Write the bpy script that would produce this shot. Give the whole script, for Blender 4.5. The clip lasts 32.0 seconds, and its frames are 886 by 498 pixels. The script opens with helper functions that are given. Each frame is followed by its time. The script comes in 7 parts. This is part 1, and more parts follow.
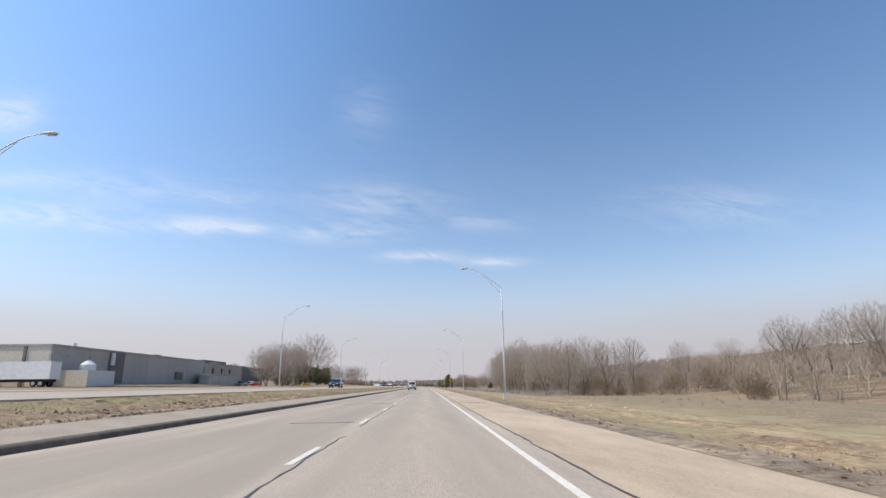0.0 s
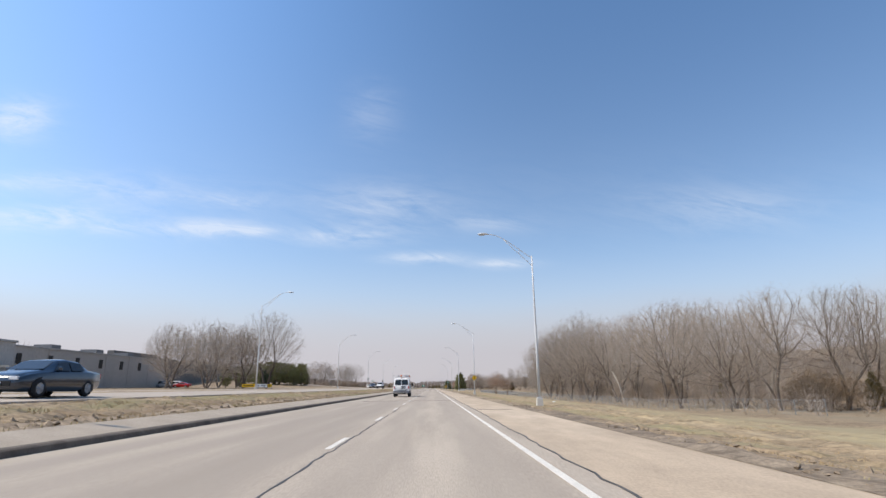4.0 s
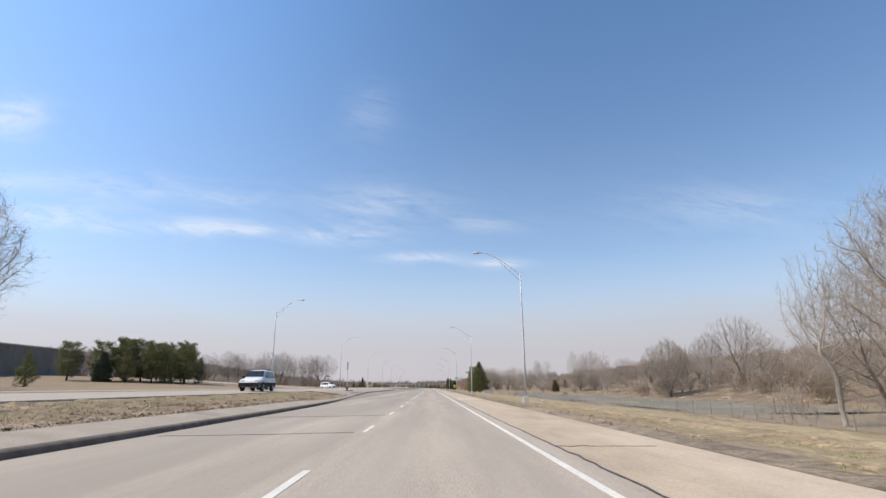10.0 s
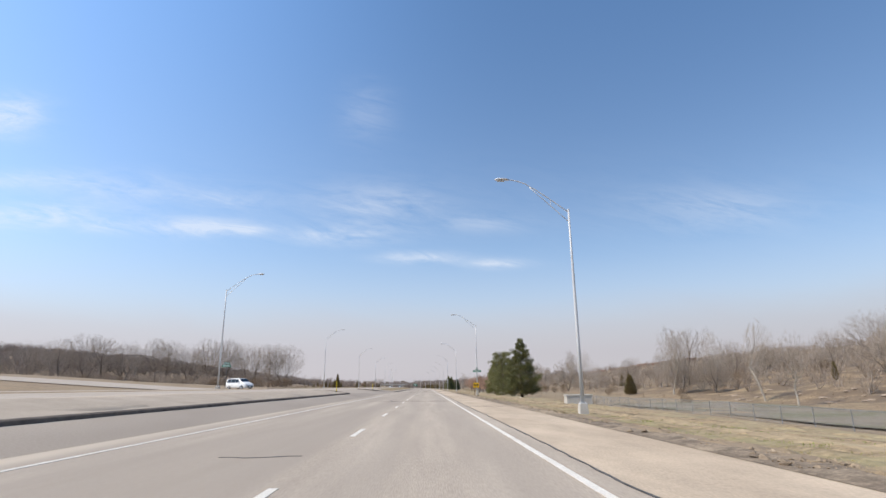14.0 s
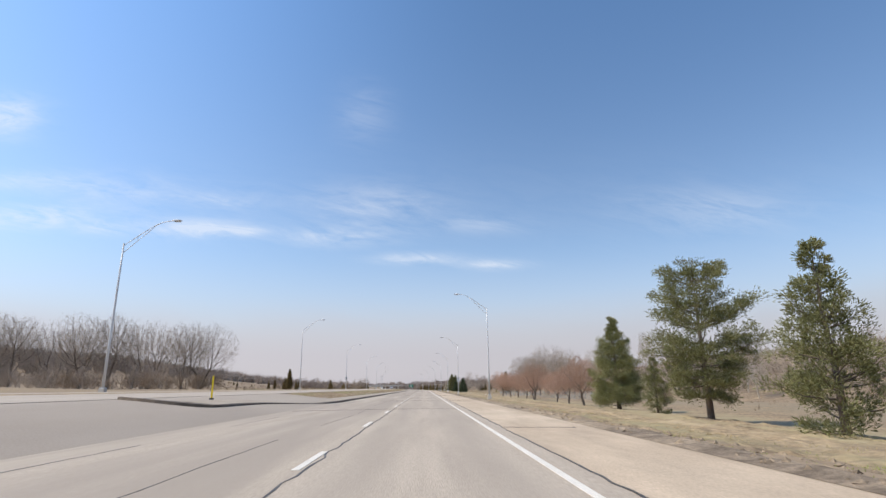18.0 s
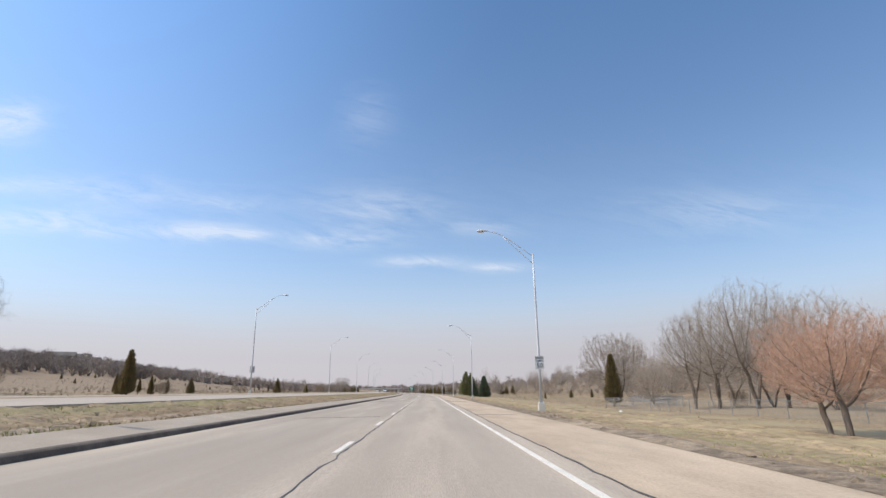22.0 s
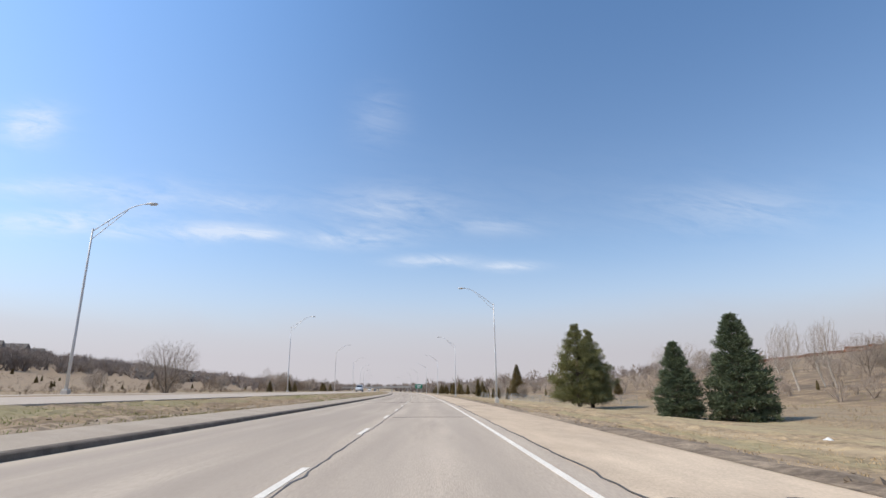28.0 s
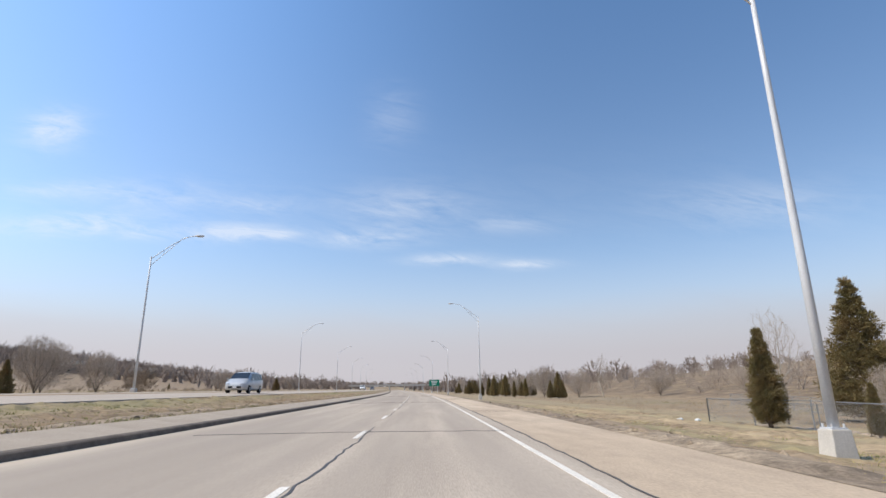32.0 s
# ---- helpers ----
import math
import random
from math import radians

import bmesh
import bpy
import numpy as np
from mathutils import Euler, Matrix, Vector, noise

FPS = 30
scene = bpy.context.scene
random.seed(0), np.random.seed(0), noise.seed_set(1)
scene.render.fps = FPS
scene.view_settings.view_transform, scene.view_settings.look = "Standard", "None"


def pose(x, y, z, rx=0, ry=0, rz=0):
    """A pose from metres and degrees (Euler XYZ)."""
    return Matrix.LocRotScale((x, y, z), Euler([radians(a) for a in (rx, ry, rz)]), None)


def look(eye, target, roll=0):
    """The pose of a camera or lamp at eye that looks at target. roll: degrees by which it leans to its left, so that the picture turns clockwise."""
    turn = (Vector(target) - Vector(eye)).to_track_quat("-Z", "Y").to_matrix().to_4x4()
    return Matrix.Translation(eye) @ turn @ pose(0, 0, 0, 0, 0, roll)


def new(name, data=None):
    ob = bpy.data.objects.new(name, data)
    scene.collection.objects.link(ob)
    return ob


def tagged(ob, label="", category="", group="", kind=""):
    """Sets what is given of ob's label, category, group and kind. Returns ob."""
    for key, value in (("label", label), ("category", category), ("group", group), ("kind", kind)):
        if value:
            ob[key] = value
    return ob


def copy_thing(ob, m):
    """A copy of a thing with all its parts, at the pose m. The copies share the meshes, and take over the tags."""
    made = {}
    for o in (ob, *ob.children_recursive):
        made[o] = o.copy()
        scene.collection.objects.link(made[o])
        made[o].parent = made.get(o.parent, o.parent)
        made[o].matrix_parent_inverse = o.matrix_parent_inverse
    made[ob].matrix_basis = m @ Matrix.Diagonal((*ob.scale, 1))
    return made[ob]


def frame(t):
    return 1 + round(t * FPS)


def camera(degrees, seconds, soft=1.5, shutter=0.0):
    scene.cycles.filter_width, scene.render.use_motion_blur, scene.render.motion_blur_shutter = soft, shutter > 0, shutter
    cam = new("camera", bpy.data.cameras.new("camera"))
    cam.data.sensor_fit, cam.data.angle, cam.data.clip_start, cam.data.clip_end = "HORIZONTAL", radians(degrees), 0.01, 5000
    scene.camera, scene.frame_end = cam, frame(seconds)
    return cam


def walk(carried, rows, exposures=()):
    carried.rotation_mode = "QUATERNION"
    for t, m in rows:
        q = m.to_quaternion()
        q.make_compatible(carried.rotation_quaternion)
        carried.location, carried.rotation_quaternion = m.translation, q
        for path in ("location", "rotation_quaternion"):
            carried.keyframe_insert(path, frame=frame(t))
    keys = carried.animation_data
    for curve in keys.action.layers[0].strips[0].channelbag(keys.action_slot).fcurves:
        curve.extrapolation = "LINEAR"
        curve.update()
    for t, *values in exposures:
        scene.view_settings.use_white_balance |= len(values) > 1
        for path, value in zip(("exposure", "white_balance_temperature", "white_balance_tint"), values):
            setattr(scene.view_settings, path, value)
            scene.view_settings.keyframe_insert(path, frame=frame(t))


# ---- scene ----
# the camera: a dashboard view from the right-hand lane
cam = camera(80.0, 32.0)
PATH = [
    (0.0, pose(0.130, 0.000, 1.05, 104.490, 0.643, -1.737)),
    (0.5, pose(0.139, 9.047, 1.05, 104.568, 0.636, -1.679)),
    (1.0, pose(0.151, 18.081, 1.05, 104.635, 0.631, -1.614)),
    (1.5, pose(0.161, 27.064, 1.05, 104.690, 0.636, -1.569)),
    (2.0, pose(0.164, 35.981, 1.05, 104.723, 0.647, -1.515)),
    (2.5, pose(0.156, 44.899, 1.05, 104.720, 0.657, -1.394)),
    (3.0, pose(0.134, 53.873, 1.05, 104.681, 0.664, -1.241)),
    (3.5, pose(0.105, 62.934, 1.05, 104.622, 0.673, -1.118)),
    (4.0, pose(0.076, 72.030, 1.05, 104.660, 0.658, -1.100)),
    (4.5, pose(0.046, 81.161, 1.05, 104.697, 0.643, -1.082)),
    (5.0, pose(0.016, 90.325, 1.05, 104.735, 0.629, -1.064)),
    (5.5, pose(-0.013, 99.518, 1.05, 104.772, 0.614, -1.045)),
    (6.0, pose(-0.042, 108.741, 1.05, 104.794, 0.611, -1.060)),
    (6.5, pose(-0.069, 118.063, 1.05, 104.807, 0.611, -1.116)),
    (7.0, pose(-0.092, 127.454, 1.05, 104.800, 0.614, -1.195)),
    (7.5, pose(-0.112, 136.873, 1.05, 104.761, 0.629, -1.235)),
    (8.0, pose(-0.126, 146.280, 1.05, 104.705, 0.655, -1.236)),
    (8.5, pose(-0.140, 155.633, 1.05, 104.666, 0.667, -1.232)),
    (9.0, pose(-0.157, 164.967, 1.05, 104.660, 0.645, -1.227)),
    (9.5, pose(-0.172, 174.323, 1.05, 104.659, 0.609, -1.266)),
    (10.0, pose(-0.180, 183.707, 1.05, 104.638, 0.585, -1.366)),
    (10.5, pose(-0.181, 193.092, 1.05, 104.599, 0.572, -1.464)),
    (11.0, pose(-0.181, 202.463, 1.05, 104.566, 0.564, -1.543)),
    (11.5, pose(-0.182, 211.814, 1.05, 104.544, 0.560, -1.605)),
    (12.0, pose(-0.183, 221.159, 1.05, 104.521, 0.564, -1.642)),
    (12.5, pose(-0.181, 230.524, 1.05, 104.500, 0.579, -1.665)),
    (13.0, pose(-0.171, 239.957, 1.05, 104.502, 0.602, -1.685)),
    (13.5, pose(-0.155, 249.481, 1.05, 104.529, 0.626, -1.690)),
    (14.0, pose(-0.133, 259.058, 1.05, 104.617, 0.630, -1.682)),
    (14.5, pose(-0.107, 268.689, 1.05, 104.705, 0.633, -1.674)),
    (15.0, pose(-0.082, 278.374, 1.05, 104.794, 0.637, -1.665)),
    (15.5, pose(-0.060, 288.112, 1.05, 104.882, 0.640, -1.657)),
    (16.0, pose(-0.042, 297.903, 1.05, 104.876, 0.631, -1.790)),
    (16.5, pose(-0.033, 307.788, 1.05, 104.847, 0.640, -1.940)),
    (17.0, pose(-0.032, 317.735, 1.05, 104.791, 0.675, -2.068)),
    (17.5, pose(-0.038, 327.732, 1.05, 104.740, 0.714, -2.070)),
    (18.0, pose(-0.048, 337.800, 1.05, 104.739, 0.732, -1.927)),
    (18.5, pose(-0.058, 347.954, 1.05, 104.788, 0.741, -1.808)),
    (19.0, pose(-0.066, 358.249, 1.05, 104.859, 0.766, -1.768)),
    (19.5, pose(-0.076, 368.676, 1.05, 104.922, 0.802, -1.728)),
    (20.0, pose(-0.089, 379.232, 1.05, 104.956, 0.828, -1.702)),
    (20.5, pose(-0.104, 389.926, 1.05, 104.966, 0.833, -1.685)),
    (21.0, pose(-0.117, 400.779, 1.05, 104.982, 0.812, -1.667)),
    (21.5, pose(-0.129, 411.820, 1.05, 105.023, 0.771, -1.656)),
    (22.0, pose(-0.133, 423.069, 1.05, 105.061, 0.727, -1.639)),
    (22.5, pose(-0.120, 434.529, 1.05, 105.066, 0.704, -1.677)),
    (23.0, pose(-0.088, 446.110, 1.05, 105.053, 0.701, -1.791)),
    (23.5, pose(-0.040, 457.805, 1.05, 105.037, 0.703, -1.922)),
    (24.0, pose(0.015, 469.682, 1.05, 105.003, 0.708, -2.020)),
    (24.5, pose(0.062, 481.737, 1.05, 104.942, 0.712, -2.043)),
    (25.0, pose(0.090, 493.909, 1.05, 104.879, 0.702, -1.982)),
    (25.5, pose(0.093, 506.162, 1.05, 104.842, 0.674, -1.877)),
    (26.0, pose(0.084, 518.613, 1.05, 104.886, 0.649, -1.608)),
    (26.5, pose(0.024, 531.252, 1.05, 104.930, 0.624, -1.340)),
    (27.0, pose(-0.096, 544.031, 1.05, 104.975, 0.599, -1.072)),
    (27.5, pose(-0.278, 556.901, 1.05, 105.019, 0.574, -0.804)),
    (28.0, pose(-0.537, 569.851, 1.05, 104.967, 0.639, -0.230)),
    (28.5, pose(-0.867, 582.954, 1.05, 104.915, 0.711, 0.238)),
    (29.0, pose(-1.261, 596.136, 1.05, 104.883, 0.777, 0.562)),
    (29.5, pose(-1.707, 609.341, 1.05, 104.883, 0.811, 0.829)),
    (30.0, pose(-2.195, 622.585, 1.05, 104.896, 0.803, 1.078)),
    (30.5, pose(-2.719, 635.858, 1.05, 104.901, 0.770, 1.233)),
    (31.0, pose(-3.283, 649.162, 1.05, 104.890, 0.732, 1.296)),
    (31.5, pose(-3.901, 662.480, 1.05, 104.864, 0.698, 1.357)),
    (32.0, pose(-4.587, 675.797, 1.05, 104.831, 0.666, 1.455)),
]
walk(cam, PATH, [(t, stops, 6590, 10.6) for t, stops in ((0.0, 0.0), (5.5, 0.0), (6.2, 0.06), (6.8, 0.09), (7.2, 0.09), (8.0, 0.0), (32.0, 0.0))])

# ---- sky, sun and exposure ----
SUN_EL = radians(50)
SUN_AZ = radians(-106)
SUN_DIR = Vector((math.sin(SUN_AZ) * math.cos(SUN_EL), math.cos(SUN_AZ) * math.cos(SUN_EL), math.sin(SUN_EL)))
world = bpy.data.worlds.new("sky")
scene.world = world
world.use_nodes = True
wn, wl = world.node_tree.nodes, world.node_tree.links
wn.clear()


def wnode(kind):
    return wn.new(kind)


def wmath(op, a, b=None, c=None):
    n = wnode("ShaderNodeMath")
    n.operation = op
    for i, v in enumerate((a, b, c)):
        if v is None:
            continue
        if isinstance(v, (int, float)):
            n.inputs[i].default_value = v
        else:
            wl.new(v, n.inputs[i])
    return n.outputs[0]


sky = wnode("ShaderNodeTexSky")
sky.sky_type, sky.sun_disc, sky.sun_elevation, sky.sun_rotation = "NISHITA", False, SUN_EL, SUN_AZ
sky.altitude, sky.air_density, sky.dust_density, sky.ozone_density = 300, 1.0, 1.0, 0.9
coord = wnode("ShaderNodeTexCoord")
sep = wnode("ShaderNodeSeparateXYZ")
wl.new(coord.outputs["Generated"], sep.inputs[0])
ahead = wmath("MAXIMUM", sep.outputs[1], 0.05)
cu, cw = wmath("DIVIDE", sep.outputs[0], ahead), wmath("DIVIDE", sep.outputs[2], ahead)
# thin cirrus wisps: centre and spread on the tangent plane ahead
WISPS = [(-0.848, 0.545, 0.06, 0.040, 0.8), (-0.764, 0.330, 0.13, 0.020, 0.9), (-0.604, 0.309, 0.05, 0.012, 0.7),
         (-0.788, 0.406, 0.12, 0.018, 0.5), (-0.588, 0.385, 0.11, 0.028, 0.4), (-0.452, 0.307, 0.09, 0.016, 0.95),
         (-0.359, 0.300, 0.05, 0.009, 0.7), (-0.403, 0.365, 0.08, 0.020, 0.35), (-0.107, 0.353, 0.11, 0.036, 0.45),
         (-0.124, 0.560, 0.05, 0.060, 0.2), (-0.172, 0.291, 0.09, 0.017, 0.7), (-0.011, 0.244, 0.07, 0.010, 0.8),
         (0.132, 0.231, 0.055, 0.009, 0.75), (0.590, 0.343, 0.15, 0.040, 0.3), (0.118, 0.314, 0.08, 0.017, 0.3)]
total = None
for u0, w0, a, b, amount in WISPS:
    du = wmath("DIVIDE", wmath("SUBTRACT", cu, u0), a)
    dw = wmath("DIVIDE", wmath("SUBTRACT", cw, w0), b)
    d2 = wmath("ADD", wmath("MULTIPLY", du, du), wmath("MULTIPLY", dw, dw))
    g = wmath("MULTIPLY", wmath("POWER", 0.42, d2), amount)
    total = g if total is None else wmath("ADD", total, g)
# fibres run a little downhill to the right; fine filaments ride on broad streaks
along = wmath("SUBTRACT", wmath("MULTIPLY", cu, 0.985), wmath("MULTIPLY", cw, 0.17))
across = wmath("ADD", wmath("MULTIPLY", cu, 0.17), wmath("MULTIPLY", cw, 0.985))


def fibres(a, b, detail, harsh, twist):
    comb = wnode("ShaderNodeCombineXYZ")
    wl.new(wmath("MULTIPLY", along, a), comb.inputs[0])
    wl.new(wmath("MULTIPLY", across, b), comb.inputs[1])
    n = wnode("ShaderNodeTexNoise")
    n.inputs["Scale"].default_value = 1.0
    n.inputs["Detail"].default_value = detail
    n.inputs["Roughness"].default_value = harsh
    n.inputs["Distortion"].default_value = twist
    wl.new(comb.outputs[0], n.inputs["Vector"])
    return n


streak = fibres(6.0, 26.0, 8.0, 0.62, 0.9)
thread = fibres(17.0, 64.0, 5.0, 0.6, 1.4)
ragged = wmath("ADD", wmath("MULTIPLY_ADD", streak.outputs[0], 3.0, -0.98), wmath("MULTIPLY_ADD", thread.outputs[0], 1.0, -0.42))
ragged = wmath("MINIMUM", wmath("MAXIMUM", ragged, 0.0), 1.0)
# a faint torn sheet of the same cloud across the middle of the sky
lift = wmath("DIVIDE", wmath("SUBTRACT", cw, 0.35), 0.10)
total = wmath("ADD", total, wmath("MULTIPLY", wmath("POWER", 0.4, wmath("MULTIPLY", lift, lift)), 0.04))
wisp = wmath("MINIMUM", wmath("MULTIPLY", total, ragged), 0.75)
# a soft veil of haze low over the horizon
up = wmath("MAXIMUM", sep.outputs[2], 0.0)
broad = fibres(2.2, 7.0, 6.0, 0.55, 0.5)
edge = wmath("ADD", up, wmath("MULTIPLY_ADD", broad.outputs[0], 0.09, -0.045))
ease = wnode("ShaderNodeMapRange")
ease.interpolation_type = "SMOOTHSTEP"
ease.inputs[1].default_value, ease.inputs[2].default_value, ease.inputs[3].default_value, ease.inputs[4].default_value = 0.02, 0.27, 0.78, 0.0
wl.new(up, ease.inputs[0])
bank = wnode("ShaderNodeMapRange")
bank.interpolation_type = "SMOOTHSTEP"
bank.inputs[1].default_value, bank.inputs[2].default_value, bank.inputs[3].default_value, bank.inputs[4].default_value = 0.09, 0.17, 0.20, 0.0
wl.new(edge, bank.inputs[0])
cover = wmath("MINIMUM", wmath("ADD", ease.outputs[0], bank.outputs[0]), 0.93)
mix = wnode("ShaderNodeMix")
mix.data_type = "RGBA"
wl.new(cover, mix.inputs[0])
deep = wnode("ShaderNodeMix")
deep.data_type, deep.blend_type = "RGBA", "MULTIPLY"
deep.inputs[0].default_value = 1.0
wl.new(sky.outputs[0], deep.inputs[6])
# the blue deepens towards the zenith
height = wnode("ShaderNodeMapRange")
height.interpolation_type = "SMOOTHSTEP"
height.inputs[1].default_value, height.inputs[2].default_value = 0.18, 0.75
wl.new(up, height.inputs[0])
tint = wnode("ShaderNodeMix")
tint.data_type = "RGBA"
wl.new(height.outputs[0], tint.inputs[0])
tint.inputs[6].default_value, tint.inputs[7].default_value = (0.95, 1.0, 1.04, 1), (0.75, 1.0, 1.17, 1)
wl.new(tint.outputs[2], deep.inputs[7])
# the sky is paler on the sun's side
sunward = wnode("ShaderNodeMapRange")
sunward.interpolation_type = "SMOOTHSTEP"
sunward.inputs[1].default_value, sunward.inputs[2].default_value, sunward.inputs[3].default_value, sunward.inputs[4].default_value = 0.12, -0.38, 1.0, 1.5
wl.new(wmath("MULTIPLY", sep.outputs[0], up), sunward.inputs[0])
paler = wnode("ShaderNodeVectorMath")
paler.operation = "SCALE"
wl.new(deep.outputs[2], paler.inputs[0])
wl.new(sunward.outputs[0], paler.inputs["Scale"])
wl.new(paler.outputs[0], mix.inputs[6])
veil_tone = wnode("ShaderNodeMapRange")
veil_tone.inputs[1].default_value, veil_tone.inputs[2].default_value, veil_tone.inputs[3].default_value, veil_tone.inputs[4].default_value = -0.6, 0.7, 1.02, 0.86
wl.new(sep.outputs[0], veil_tone.inputs[0])
veil_color = wnode("ShaderNodeVectorMath")
veil_color.operation = "SCALE"
veil_color.inputs[0].default_value = (3.83, 3.68, 4.04)
wl.new(veil_tone.outputs[0], veil_color.inputs["Scale"])
wl.new(veil_color.outputs[0], mix.inputs[7])
mix2 = wnode("ShaderNodeMix")
mix2.data_type = "RGBA"
wl.new(wmath("MULTIPLY", wisp, 0.74), mix2.inputs[0])
wl.new(mix.outputs[2], mix2.inputs[6])
mix2.inputs[7].default_value = (5.6, 5.9, 6.4, 1)
bg = wnode("ShaderNodeBackground")
bg.inputs[1].default_value = 0.158
wl.new(mix2.outputs[2], bg.inputs[0])
wout = wnode("ShaderNodeOutputWorld")
wl.new(bg.outputs[0], wout.inputs[0])

sun_data = bpy.data.lights.new("sun", "SUN")
sun_data.energy, sun_data.angle, sun_data.color = 4.0, radians(0.53), (1.0, 0.89, 0.725)
sun = new("sun", sun_data)
sun.matrix_world = look((0, 0, 60), Vector((0, 0, 60)) - SUN_DIR)

# ---- materials ----
def material(name, color, rough=0.8, metal=0.0, alt=None, scale=3.0, fine=40.0, bump=0.0, spread=0.35, third=None,
             tscale=0.3, coords="Object", random_tint=0.0, spec=0.3, stretch=None, coat=0.0, tracks=None, zones=None, grit=0.8, mid=0.0, blotch=0.85):
    """A surface with a coarse and a fine variation of colour and a little relief."""
    m = bpy.data.materials.new(name)
    m.use_nodes = True
    nt = m.node_tree
    b = nt.nodes["Principled BSDF"]
    b.inputs["Metallic"].default_value = metal
    b.inputs["Specular IOR Level"].default_value = spec
    b.inputs["Coat Weight"].default_value = coat
    tc = nt.nodes.new("ShaderNodeTexCoord")
    vec = tc.outputs[coords]
    if stretch:
        mp = nt.nodes.new("ShaderNodeMapping")
        mp.inputs["Scale"].default_value = stretch
        nt.links.new(vec, mp.inputs[0])
        vec = mp.outputs[0]

    def noise_tex(sc, detail=5.0, harsh=0.5):
        n = nt.nodes.new("ShaderNodeTexNoise")
        n.inputs["Scale"].default_value = sc
        n.inputs["Detail"].default_value = detail
        n.inputs["Roughness"].default_value = harsh
        nt.links.new(vec, n.inputs["Vector"])
        return n.outputs[0]

    def ramp(src, lo, hi):
        r = nt.nodes.new("ShaderNodeMapRange")
        r.inputs[1].default_value, r.inputs[2].default_value = lo, hi
        nt.links.new(src, r.inputs[0])
        return r.outputs[0]

    def blend(fac, a, c, how="MIX"):
        x = nt.nodes.new("ShaderNodeMix")
        x.data_type, x.blend_type = "RGBA", how
        for sock, v in ((x.inputs[0], fac), (x.inputs[6], a), (x.inputs[7], c)):
            if isinstance(v, (int, float)):
                sock.default_value = v
            elif isinstance(v, tuple):
                sock.default_value = (*v[:3], 1)
            else:
                nt.links.new(v, sock)
        return x.outputs[2]

    alt = alt or tuple(c * 0.75 for c in color)
    coarse, grain = noise_tex(scale), noise_tex(fine, 3.0)
    col = blend(ramp(coarse, 0.5 - spread / 2, 0.5 + spread / 2), color, alt)
    if third:
        col = blend(ramp(noise_tex(tscale, 4.0), 0.48, 0.62), col, third)
    g2 = blend(ramp(grain, 0.3, 0.7), (0.72, 0.72, 0.72), (1.22, 1.22, 1.22))
    col = blend(grit, col, g2, "MULTIPLY")
    if mid:
        clumps = blend(ramp(noise_tex(mid, 7.0, 0.72), 0.36, 0.64), (0.44, 0.42, 0.40), (1.38, 1.38, 1.36))
        col = blend(blotch, col, clumps, "MULTIPLY")
    if tracks or zones:
        uvn = nt.nodes.new("ShaderNodeUVMap")
        sx = nt.nodes.new("ShaderNodeSeparateXYZ")
        nt.links.new(uvn.outputs[0], sx.inputs[0])

        def calc(op, a, b=0.0):
            n = nt.nodes.new("ShaderNodeMath")
            n.operation = op
            for i, v in enumerate((a, b)):
                if isinstance(v, (int, float)):
                    n.inputs[i].default_value = v
                else:
                    nt.links.new(v, n.inputs[i])
            return n.outputs[0]
        across = calc("ADD", sx.outputs[0], calc("MULTIPLY", calc("SUBTRACT", coarse, 0.5), 1.1 if tracks else 2.4))
    if tracks:
        # darker wheel paths, pale dust between them and along the kerb
        wave = calc("COSINE", calc("MULTIPLY", across, 6.2832 / 1.8))
        path = calc("MULTIPLY", calc("SUBTRACT", 1.0, wave), 0.5)
        col = blend(calc("MULTIPLY", path, 0.55), col, tracks[0])
        dust = ramp(across, -5.9, -6.9)
        col = blend(calc("MULTIPLY", dust, 0.8), col, tracks[1])
    for lo, hi, soft, tint, amount in zones or ():
        band = calc("MULTIPLY", ramp(across, lo, lo + soft), ramp(across, hi, hi - soft))
        patchy = ramp(noise_tex(0.30, 6.0), 0.38, 0.56)
        col = blend(calc("MULTIPLY", calc("MULTIPLY", band, patchy), amount), col, tint)
    if random_tint:
        oi = nt.nodes.new("ShaderNodeObjectInfo")
        hs = nt.nodes.new("ShaderNodeHueSaturation")
        nt.links.new(ramp(oi.outputs["Random"], 0, 1), hs.inputs["Value"])
        mr = nt.nodes.new("ShaderNodeMapRange")
        mr.inputs[3].default_value, mr.inputs[4].default_value = 1 - random_tint, 1 + random_tint
        nt.links.new(oi.outputs["Random"], mr.inputs[0])
        nt.links.new(mr.outputs[0], hs.inputs["Value"])
        nt.links.new(col, hs.inputs["Color"])
        col = hs.outputs[0]
    nt.links.new(col, b.inputs["Base Color"])
    rr = nt.nodes.new("ShaderNodeMapRange")
    rr.inputs[3].default_value, rr.inputs[4].default_value = max(rough - 0.08, 0.02), min(rough + 0.08, 1)
    nt.links.new(coarse, rr.inputs[0])
    nt.links.new(rr.outputs[0], b.inputs["Roughness"])
    if bump:
        bp = nt.nodes.new("ShaderNodeBump")
        bp.inputs["Strength"].default_value = bump
        bp.inputs["Distance"].default_value = 0.02
        nt.links.new(grain, bp.inputs["Height"])
        nt.links.new(bp.outputs[0], b.inputs["Normal"])
    return m


